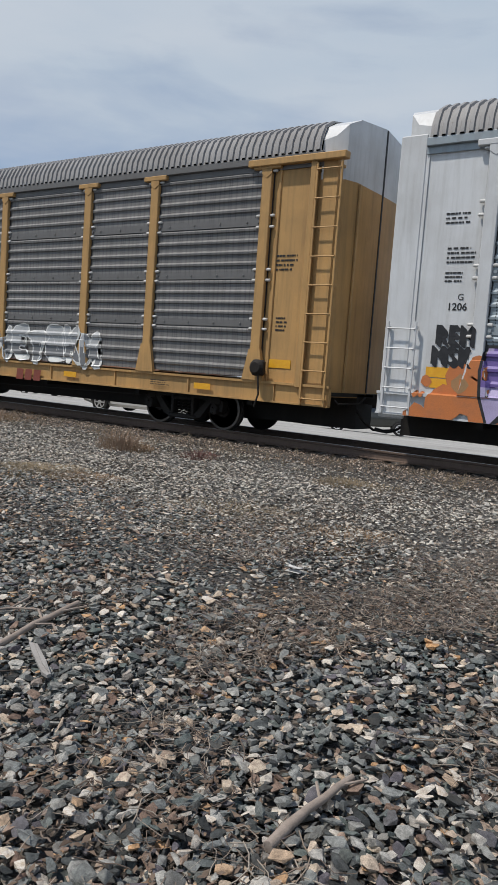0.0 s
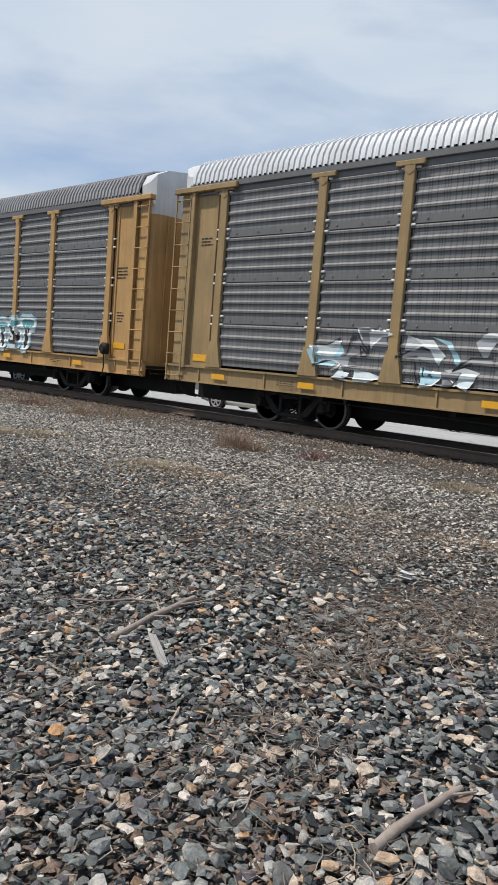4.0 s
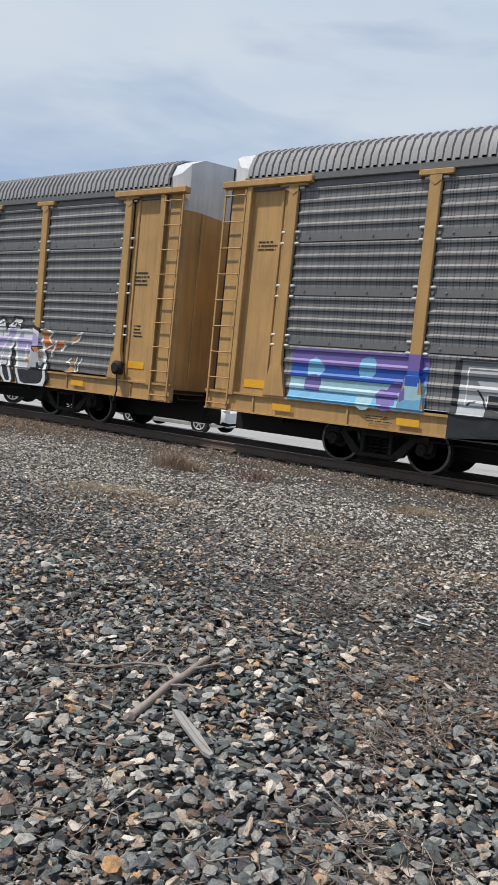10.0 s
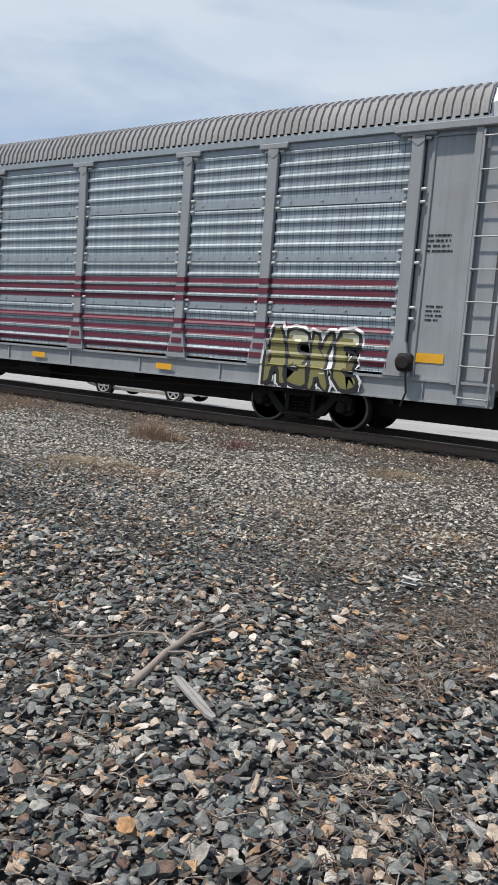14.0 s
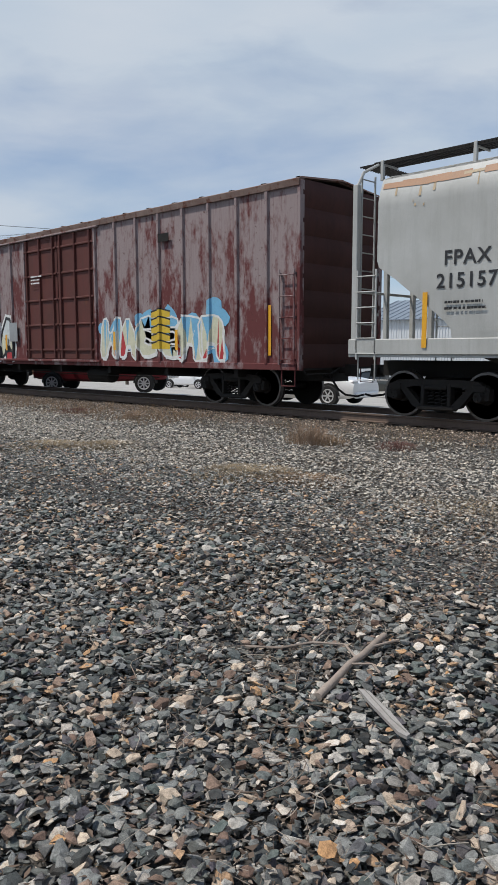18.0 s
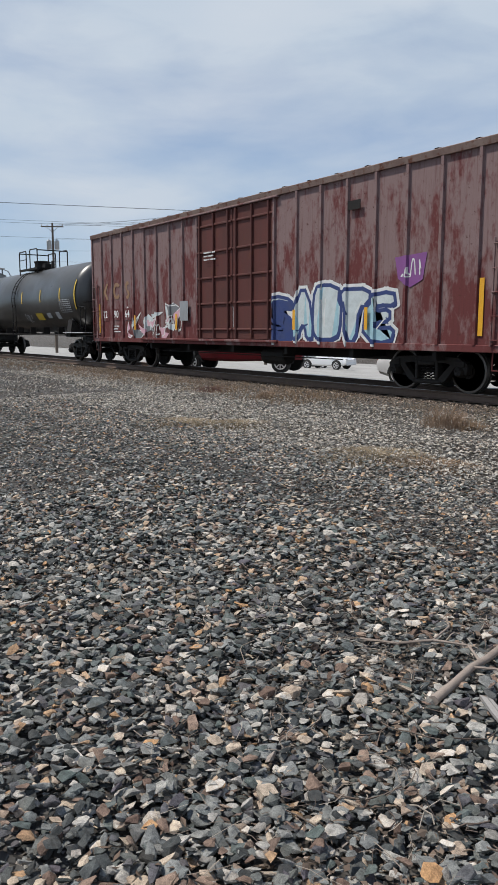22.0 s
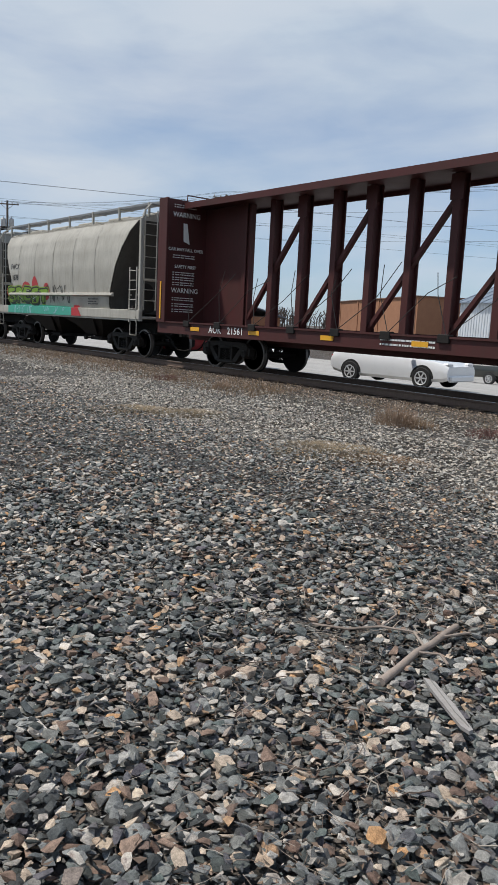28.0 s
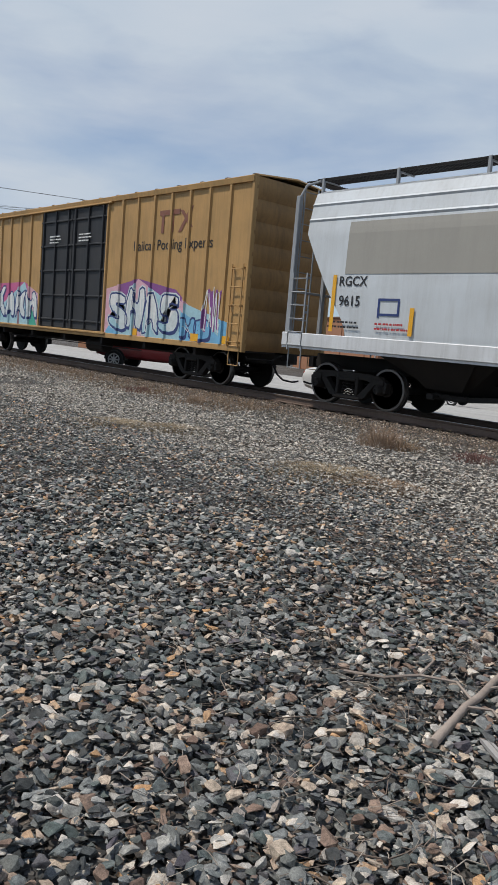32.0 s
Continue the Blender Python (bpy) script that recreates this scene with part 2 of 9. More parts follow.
def chalky(name, col, chalk, deep, most=0.9):
    """Old oxide paint, chalked pale in upright patches between stains of bare red, worn through low down."""
    m, n, l, p = mat_base(name)
    co = n.new("ShaderNodeTexCoord").outputs["Object"]
    sp = n.new("ShaderNodeSeparateXYZ")
    l.new(co, sp.inputs[0])
    tall, blot = noise_node(n, l, co, 1.5, 5, 0.62, (1.5, 1.5, 0.55)), noise_node(n, l, co, 5.5, 7, 0.72, (1.3, 1.3, 0.6))
    run_down, fine = noise_node(n, l, co, 5.0, 5, 0.7, (3.0, 3.0, 0.15)), noise_node(n, l, co, 80.0, 4, 0.65)
    up = math_node(n, l, "MULTIPLY", math_node(n, l, "SUBTRACT", sp.outputs["Z"], 2.2), 0.055)
    f = math_node(n, l, "ADD", math_node(n, l, "MULTIPLY_ADD", blot, 0.55, tall), up)
    c = mix_node(n, l, math_node(n, l, "MULTIPLY", ramp_node(n, l, f, [(0.70, (0, 0, 0)), (0.86, (1, 1, 1))]), most), col, chalk)
    c = mix_node(n, l, math_node(n, l, "MULTIPLY", ramp_node(n, l, run_down, [(0.52, (0, 0, 0)), (0.70, (1, 1, 1))]), 0.5), c, deep)
    spots = noise_node(n, l, co, 9.0, 9, 0.75)
    c = mix_node(n, l, ramp_node(n, l, spots, [(0.60, (0, 0, 0)), (0.66, (1, 1, 1))]), c, (0.075, 0.028, 0.022))
    c = mix_node(n, l, 0.3, c, fine, "OVERLAY")
    l.new(c, p.inputs["Base Color"])
    p.inputs["Roughness"].default_value, p.inputs["Specular IOR Level"].default_value = 0.8, 0.25
    bump_node(n, l, math_node(n, l, "ADD", fine, spots), p, 0.2, 0.004)
    return m


M_RUST = chalky("rusty_boxcar_red", (0.12, 0.035, 0.035), (0.29, 0.24, 0.24), (0.10, 0.038, 0.034))
M_RUST2 = chalky("worn_boxcar_red", (0.125, 0.034, 0.033), (0.25, 0.185, 0.18), (0.085, 0.028, 0.026), 0.75)
# boxcar ends turn from the sun: their shade is put into this darker brown
M_DARKEND = paint("shaded_end_brown", (0.07, 0.026, 0.022), 0.8, dirt=(0.035, 0.018, 0.016), amount=0.6, streaks=0.5)
M_DOOR = paint("oxide_door_red", (0.11, 0.035, 0.03), 0.65, dirt=(0.07, 0.035, 0.03), amount=0.5, streaks=0.4, rust=0.2)
M_BROWN = paint("brown_boxcar_paint", (0.155, 0.045, 0.033), 0.75, dirt=(0.105, 0.032, 0.025), amount=0.5, streaks=0.5, rust=0.35)
M_EAVE = paint("weathered_eave", (0.24, 0.175, 0.15), 0.8, dirt=(0.10, 0.05, 0.042), amount=0.7, streaks=0.3, rust=0.6)
M_RED = paint("red_boxcar_paint", (0.235, 0.038, 0.045), 0.55, dirt=(0.13, 0.035, 0.038), amount=0.45, streaks=0.45)
M_TTXBOX = paint("ochre_boxcar_paint", (0.46, 0.275, 0.11), 0.55, dirt=(0.21, 0.145, 0.07), amount=0.4, streaks=0.45)
# the ochre side colour darkened for the ends, shade included in the paint
M_TTXEND = paint("shaded_ochre_end_paint", (0.37, 0.21, 0.08), 0.65, dirt=(0.13, 0.085, 0.045), amount=0.6, streaks=0.5)
M_BLACKDOOR = paint("black_door_paint", (0.028, 0.03, 0.034), 0.6, dirt=(0.06, 0.057, 0.055), amount=0.4, streaks=0.3)
M_TANK = paint("black_tank_paint", (0.010, 0.010, 0.011), 0.17, dirt=(0.022, 0.021, 0.02), amount=0.3, streaks=0.25, bump=0.04, sheen_from=2.55)
M_TANK2 = paint("dusty_black_tank_paint", (0.014, 0.0135, 0.013), 0.34, dirt=(0.035, 0.03, 0.026), amount=0.5, streaks=0.4, bump=0.05)
M_BLACK = paint("black_running_gear", (0.013, 0.012, 0.0115), 0.7, dirt=(0.03, 0.024, 0.02), amount=0.5, streaks=0.3)
M_TREAD = plain("worn_wheel_rim", (0.16, 0.145, 0.135), 0.45, 0.6)
M_BEAM = paint("maroon_beam_paint", (0.075, 0.022, 0.021), 0.6, dirt=(0.05, 0.028, 0.024), amount=0.5, streaks=0.4)
M_BEAM2 = paint("sooty_beam_paint", (0.045, 0.038, 0.034), 0.7, dirt=(0.03, 0.026, 0.024), amount=0.5, streaks=0.4)
M_PANEL = rack_panel("grey_side_screen", (0.19, 0.186, 0.184), 0.15, 0.62)
M_PANELB = rack_panel("bright_side_screen", (0.34, 0.395, 0.43), 0.2, 0.58)
M_STRIP = paint("grey_screen_strip", (0.165, 0.162, 0.16), 0.55, metal=0.2, dirt=(0.12, 0.115, 0.11))
M_STRIPB = paint("bright_screen_strip", (0.30, 0.345, 0.375), 0.5, metal=0.25, dirt=(0.2, 0.2, 0.2))
M_ROOF = paint("galvanised_roof", (0.29, 0.285, 0.285), 0.65, metal=0.1, dirt=(0.2, 0.185, 0.175), amount=0.4, streaks=0.2)
M_GALV = plain("galvanised_steel", (0.42, 0.42, 0.42), 0.5, 0.5)
M_LUG = plain("pale_lock_lugs", (0.55, 0.54, 0.52), 0.5)
M_REFL = plain("amber_reflector", (0.72, 0.36, 0.02), 0.4)
M_INK_W = plain("white_lettering", (0.72, 0.72, 0.70), 0.6)
M_INK_K = plain("black_lettering_and_gap_shade", (0.012, 0.012, 0.014), 0.6)
M_INK_Y = plain("yellow_lettering", (0.62, 0.42, 0.05), 0.6)


# ---- mesh building ----
class Shape:
    """Collects solid pieces and becomes one mesh."""

    def __init__(self):
        self.v, self.f, self.mi, self.slot = [], [], [], 0

    def add(self, verts, faces):
        k = len(self.v)
        self.v += [tuple(p) for p in verts]
        self.f += [tuple(i + k for i in f) for f in faces]
        self.mi += [self.slot] * len(faces)
        return self

    def box(self, x0, x1, y0, y1, z0, z1):
        p = [(x, y, z) for x in (x0, x1) for y in (y0, y1) for z in (z0, z1)]
        return self.add(p, [(0, 1, 3, 2), (4, 6, 7, 5), (0, 4, 5, 1), (2, 3, 7, 6), (0, 2, 6, 4), (1, 5, 7, 3)])

    def cbox(self, x0, x1, y0, y1, z0, z1, c=0.012):
        """A box with chamfered edges."""
        c = min(c, (x1 - x0) / 3, (y1 - y0) / 3, (z1 - z0) / 3)
        p, at = [], {}
        for i, x in enumerate((x0, x1)):
            for j, y in enumerate((y0, y1)):
                for k, z in enumerate((z0, z1)):
                    sx, sy, sz = (1, -1)[i] * c, (1, -1)[j] * c, (1, -1)[k] * c
                    for a, q in enumerate(((x, y + sy, z + sz), (x + sx, y, z + sz), (x + sx, y + sy, z))):
                        at[i, j, k, a] = len(p)
                        p.append(q)
        f = []
        for i in (0, 1):
            f.append([at[i, j, k, 0] for j, k in ((0, 0), (0, 1), (1, 1), (1, 0))][:: (1, -1)[i]])
            f.append([at[j, i, k, 1] for j, k in ((0, 0), (1, 0), (1, 1), (0, 1))][:: (1, -1)[i]])
            f.append([at[j, k, i, 2] for j, k in ((0, 0), (0, 1), (1, 1), (1, 0))][:: (1, -1)[i]])
            for j in (0, 1):
                s = 1 if i == j else -1
                f.append([at[i, j, 0, 0], at[i, j, 0, 1], at[i, j, 1, 1], at[i, j, 1, 0]][::s])
                f.append([at[i, 0, j, 0], at[i, 1, j, 0], at[i, 1, j, 2], at[i, 0, j, 2]][::s])
                f.append([at[0, i, j, 1], at[0, i, j, 2], at[1, i, j, 2], at[1, i, j, 1]][::s])
                for k in (0, 1):
                    f.append([at[i, j, k, 0], at[i, j, k, 1], at[i, j, k, 2]][:: (1 if (i + j + k) % 2 else -1)])
        return self.add(p, f)

    def prism(self, outline, axis, a, b):
        """An outline in the two other axes, drawn out along one axis from a to b."""
        put = {"x": lambda u, v, w: (w, u, v), "y": lambda u, v, w: (u, w, v), "z": lambda u, v, w: (u, v, w)}[axis]
        n = len(outline)
        p = [put(u, v, a) for u, v in outline] + [put(u, v, b) for u, v in outline]
        f = [tuple(range(n))[::-1], tuple(range(n, 2 * n))] + [(i, (i + 1) % n, (i + 1) % n + n, i + n) for i in range(n)]
        return self.add(p, f)

    def tube(self, path, r=0.02, n=6):
        """A round bar along a line of points."""
        path = [Vector(q) for q in path]
        p, side = [], None
        for i, q in enumerate(path):
            d = (path[min(i + 1, len(path) - 1)] - path[max(i - 1, 0)]).normalized()
            if side is None:
                side = d.orthogonal().normalized()
            side = (side - d * side.dot(d)).normalized()
            up = d.cross(side)
            p += [q + r * (math.cos(2 * math.pi * k / n) * side + math.sin(2 * math.pi * k / n) * up) for k in range(n)]
        f = [(i * n + k, i * n + (k + 1) % n, (i + 1) * n + (k + 1) % n, (i + 1) * n + k) for i in range(len(path) - 1) for k in range(n)]
        f += [tuple(range(n))[::-1], tuple(range((len(path) - 1) * n, len(path) * n))]
        return self.add(p, f)

    def lathe(self, rows, axis="y", n=28, centre=(0, 0, 0)):
        """Rows of (along, radius) turned round an axis through the centre."""
        p = []
        for w, r in rows:
            for k in range(n):
                u, v = r * math.cos(2 * math.pi * k / n), r * math.sin(2 * math.pi * k / n)
                q = {"x": (w, u, v), "y": (u, w, v), "z": (u, v, w)}[axis]
                p.append(tuple(a + b for a, b in zip(q, centre)))
        f = [(i * n + k, i * n + (k + 1) % n, (i + 1) * n + (k + 1) % n, (i + 1) * n + k) for i in range(len(rows) - 1) for k in range(n)]
        f += [tuple(range(n))[::-1], tuple(range((len(rows) - 1) * n, len(rows) * n))]
        return self.add(p, f)

    def grid(self, rows):
        """A sheet through equal rows of points."""
        n = len(rows[0])
        return self.add([q for r in rows for q in r], [(i * n + k, i * n + k + 1, (i + 1) * n + k + 1, (i + 1) * n + k) for i in range(len(rows) - 1) for k in range(n - 1)])

    def mesh(self, name, smooth=False, flip=False):
        me = bpy.data.meshes.new(name)
        me.from_pydata(self.v, [], self.f)
        if any(self.mi):
            me.polygons.foreach_set("material_index", self.mi)
        bm = bmesh.new()
        bm.from_mesh(me)
        bmesh.ops.recalc_face_normals(bm, faces=bm.faces)
        if flip:
            bmesh.ops.reverse_faces(bm, faces=bm.faces)
        bm.to_mesh(me)
        bm.free()
        if smooth:
            me.polygons.foreach_set("use_smooth", [True] * len(me.polygons))
            me.set_sharp_from_angle(angle=radians(smooth if smooth > 1 else 35))
        return me


KEPT = {}


def kept(key, make):
    if key not in KEPT:
        KEPT[key] = make()
    return KEPT[key]


LIFT = {}  # how far a car's body rides above the heights in its plan
RUNNING_GEAR = ("truck", "coupler", "underframe", "stub_sill", "centre_sill", "air_reservoir")


def part(name, shape, material, parent, label="", at=None, smooth=False):
    """One mesh object under a thing or a part. shape: a Shape or a mesh that several objects share."""
    me = shape.mesh(name, smooth) if isinstance(shape, Shape) else shape
    mats = material if isinstance(material, (list, tuple)) else [material]
    ob = new(name, me)
    while len(me.materials) < len(mats):
        me.materials.append(None)
    for slot, m in zip(ob.material_slots, mats):
        slot.link, slot.material = "OBJECT", m
    ob.parent = parent
    if at is not None:
        ob.matrix_basis = at if isinstance(at, Matrix) else Matrix.Translation(at)
    if parent in LIFT and name not in RUNNING_GEAR:
        ob.matrix_basis = Matrix.Translation((0, 0, LIFT[parent])) @ ob.matrix_basis
    if label:
        tagged(ob, label)
    return ob


def thing(name, label, category, group="", at=(0, 0, 0), kind=""):
    ob = new(name)
    ob.location = at
    return tagged(ob, label, category, group, kind)


FLIP = Matrix.Rotation(math.pi, 4, "Z")


# ---- ground, track and yard ----
GROUND_Y = [-60, -14, -10.75, -9.8, -8.8, -7.3, -5.4, -3.1, -2.0, 2.0, 3.4, 5.0, 9.0, 26.0, 34.0, 60.0]
GROUND_Z = [-0.63, -0.505, -0.475, -0.41, -0.335, -0.28, -0.28, -0.33, -0.215, -0.215, -0.45, -0.45, -0.70, -1.80, -2.25, -2.6]


def level(x, y):
    """Height of the ground: gravel verge, ballast bed, then the lower yard."""
    base = float(np.interp(y, GROUND_Y, GROUND_Z))
    if y < -2.4:
        base += 0.035 * noise.noise(Vector((x * 0.5, y * 0.5, 0.0))) + 0.012 * noise.noise(Vector((x * 2.1, y * 2.1, 3.0)))
    return base


def gravel_ground():
    m, n, l, p = mat_base("gravel_and_dirt")
    co = n.new("ShaderNodeTexCoord").outputs["Object"]
    v = n.new("ShaderNodeTexVoronoi")
    v.inputs["Scale"].default_value = 24.0
    l.new(co, v.inputs["Vector"])
    v2 = n.new("ShaderNodeTexVoronoi")
    v2.inputs["Scale"].default_value, v2.feature = 24.0, "DISTANCE_TO_EDGE"
    l.new(co, v2.inputs["Vector"])
    sep = n.new("ShaderNodeSeparateColor")
    l.new(v.outputs["Color"], sep.inputs[0])
    stones = ramp_node(n, l, sep.outputs[0], [(0.0, (0.05, 0.053, 0.055)), (0.35, (0.10, 0.103, 0.103)), (0.6, (0.16, 0.152, 0.14)), (0.8, (0.10, 0.074, 0.055)), (0.95, (0.26, 0.245, 0.225))])
    big = noise_node(n, l, co, 0.45, 6, 0.65)
    dirt = ramp_node(n, l, noise_node(n, l, co, 9.0, 6, 0.7), [(0.3, (0.032, 0.024, 0.018)), (0.7, (0.085, 0.066, 0.048))])
    c = mix_node(n, l, ramp_node(n, l, big, [(0.44, (0.25, 0.25, 0.25)), (0.62, (0.9, 0.9, 0.9))]), stones, dirt)
    l.new(c, p.inputs["Base Color"])
    p.inputs["Roughness"].default_value = 0.92
    edge = ramp_node(n, l, v2.outputs["Distance"], [(0.0, (0, 0, 0)), (0.22, (1, 1, 1))])
    bump_node(n, l, edge, p, 0.9, 0.03)
    return m


def lot_material():
    m, n, l, p = mat_base("pale_concrete_yard")
    co = n.new("ShaderNodeTexCoord").outputs["Object"]
    big, fine = noise_node(n, l, co, 0.35, 6, 0.65), noise_node(n, l, co, 24.0, 4, 0.7)
    c = ramp_node(n, l, big, [(0.3, (0.28, 0.27, 0.25)), (0.65, (0.40, 0.39, 0.37))])
    crack = n.new("ShaderNodeTexVoronoi")
    crack.feature = "DISTANCE_TO_EDGE"
    crack.inputs["Scale"].default_value = 0.22
    l.new(co, crack.inputs["Vector"])
    c = mix_node(n, l, 0.4, c, fine, "OVERLAY")
    c = mix_node(n, l, ramp_node(n, l, crack.outputs["Distance"], [(0.0, (0.6, 0.6, 0.6)), (0.012, (0, 0, 0))]), c, (0.12, 0.11, 0.10))
    l.new(c, p.inputs["Base Color"])
    p.inputs["Roughness"].default_value = 0.9
    bump_node(n, l, fine, p, 0.3, 0.01)
    return m


M_GROUND, M_LOT = gravel_ground(), lot_material()
M_RAIL = paint("rusty_rail_steel", (0.14, 0.10, 0.08), 0.7, metal=0.1, dirt=(0.075, 0.055, 0.045))
M_RAILTOP = plain("polished_rail_head", (0.30, 0.29, 0.28), 0.32, 0.85)
M_TIE = paint("creosoted_timber", (0.05, 0.04, 0.032), 0.9, dirt=(0.10, 0.085, 0.07), amount=0.6)
M_STRAW = plain("dry_straw", (0.28, 0.215, 0.135), 0.85)
M_STRAW2 = plain("brown_dead_grass", (0.25, 0.165, 0.10), 0.9)
M_POLEWOOD = paint("weathered_pole_timber", (0.13, 0.105, 0.085), 0.9, dirt=(0.07, 0.055, 0.045))
M_WIRE = plain("wire_black", (0.03, 0.03, 0.032), 0.6)

gx = sorted(set([-3000, -1500, -700, -300, -150, -90] + [-60 + 1.0 * i for i in range(46)] + [-14 + 0.4 * i for i in range(45)] + [4 + 2 * i for i in range(12)] + [60, 150, 400, 1200, 3000]))
gy = sorted(set([-2000, -600, -200, -60, -30, -20] + [-16 + 0.25 * i for i in range(66)] + [1, 2, 2.6, 3.4, 4.2, 5, 7, 9, 15, 20, 26, 30, 34, 45, 60, 120, 300, 800, 2500]))
g = Shape()
g.grid([[(x, y, level(x, y)) for x in gx] for y in gy])
ground = part("ground", g, M_GROUND, None, smooth=60)
tagged(ground, "grey gravel and dirt verge beside the railway track", "ground", kind="structure")

s = Shape()
s.grid([[(x, y, level(x, y) + 0.012) for x in (-260, -120, -60, -30, 0, 40, 140)] for y in (5.3, 7, 9, 15, 20, 26, 30, 34, 45)])
tagged(part("pavement", s, M_LOT, None), "pale concrete yard behind the track", "pavement", kind="structure")

for k in (-1, 1):
    s = Shape()
    prof = [(-0.070, -0.172), (0.070, -0.172), (0.070, -0.160), (0.012, -0.145), (0.009, -0.045), (0.036, -0.034), (0.037, -0.006), (0.030, 0.0), (-0.030, 0.0), (-0.037, -0.006), (-0.036, -0.034), (-0.009, -0.045), (-0.012, -0.145), (-0.070, -0.160)]
    s.prism([(k * 0.7525 + y, z) for y, z in prof], "x", -900, 700)
    r_ = part("rail", s, M_RAIL, None)
    tagged(r_, "rust-brown steel rail on timber ties", "rail", "rails", kind="structure")
    h = Shape()
    h.box(-900, 700, k * 0.7525 - 0.027, k * 0.7525 + 0.027, 0.0, 0.002)
    part("rail_head", h, M_RAILTOP, r_, "polished running surface")


def tie_mesh():
    s = Shape()
    s.cbox(-0.115, 0.115, -1.29, 1.29, -0.36, -0.19, 0.015)
    return s.mesh("tie")


def plate_fix_mesh():
    s = Shape()
    for k in (-1, 1):
        s.cbox(-0.09, 0.09, k * 0.7525 - 0.17, k * 0.7525 + 0.17, -0.192, -0.173, 0.004)
        for a in (-0.05, 0.05):
            for b in (-0.09, 0.09):
                s.cbox(a - 0.012, a + 0.012, k * 0.7525 + b - 0.012, k * 0.7525 + b + 0.012, -0.175, -0.145, 0.004)
    return s.mesh("tie_plate")


bed = tagged(thing("track_bed", "timber ties bedded in ballast under the rails", "track"), kind="structure")
rnd = random.Random(5)
for i in range(150):
    m = Matrix.Translation((-64 + 0.52 * i, rnd.uniform(-0.04, 0.04), rnd.uniform(-0.008, 0.004))) @ Matrix.Rotation(radians(rnd.uniform(-1.5, 1.5)), 4, "Z")
    t = part("tie", kept("tie", tie_mesh), M_TIE, bed, at=m)
    part("tie_plate", kept("tie_plate", plate_fix_mesh), M_RAIL, t)
s = Shape()
for x0, x1 in ((-500, -64.3), (14.2, 320)):
    for i in range(int((x1 - x0) / 0.52)):
        x = x0 + 0.52 * i
        s.box(x - 0.115, x + 0.115, -1.29, 1.29, -0.3, -0.19)
tagged(part("far_ties", s, M_TIE, bed), kind="stuff")


# ---- buildings, poles and wires ----
M_BRICK = paint("orange_brick_wall", (0.33, 0.165, 0.095), 0.9, dirt=(0.24, 0.12, 0.075), amount=0.5, streaks=0.3, grain=14)
M_COPING = plain("brick_coping", (0.20, 0.13, 0.10), 0.9)
M_SHED = paint("white_metal_siding", (0.62, 0.65, 0.68), 0.5, dirt=(0.45, 0.46, 0.47))
M_SHEDROOF = paint("blue_grey_metal_roof", (0.17, 0.21, 0.26), 0.5, dirt=(0.13, 0.15, 0.18))
M_GLASS = plain("dark_window_glass", (0.02, 0.025, 0.03), 0.12)


def brick_building(x0, x1, y0, y1, h, base=-2.55):
    b = thing("brick_building", "low orange brick building with flat roof across the yard", "building", at=((x0 + x1) / 2, (y0 + y1) / 2, base))
    w, d_ = (x1 - x0) / 2, (y1 - y0) / 2
    s = Shape()
    s.box(-w, w, -d_, -d_ + 0.3, 0, h).box(-w, w, d_ - 0.3, d_, 0, h).box(-w, -w + 0.3, -d_ + 0.3, d_ - 0.3, 0, h).box(w - 0.3, w, -d_ + 0.3, d_ - 0.3, 0, h)
    part("wall", s, M_BRICK, b)
    part("roof", Shape().box(-w + 0.3, w - 0.3, -d_ + 0.3, d_ - 0.3, h - 0.5, h - 0.4), M_COPING, b)
    c = Shape()
    for a in (-1, 1):
        c.cbox(-w - 0.06, w + 0.06, a * d_ - 0.2, a * d_ + 0.2, h, h + 0.12).cbox(a * w - 0.2, a * w + 0.2, -d_, d_, h + 0.004, h + 0.118)
    part("coping", c, M_COPING, b)
    for i in range(4):
        p = Shape()
        x = -w + 2 * w * (i + 0.5) / 4
        p.cbox(x - 0.25, x + 0.25, -d_ - 0.10, -d_ - 0.003, 0, h - 0.05)
        part("pilaster", p, M_BRICK, b)
    dr = Shape()
    dr.cbox(w - 3.2, w - 0.8, -d_ - 0.06, -d_ - 0.004, 0, 2.6)
    part("door", dr, M_SHED, b)
    v = Shape()
    v.tube([(w - 0.5, -d_ - 0.12, 0), (w - 0.5, -d_ - 0.12, h - 0.2)], 0.07, 8)
    part("downpipe", v, M_GALV, b)
    return b


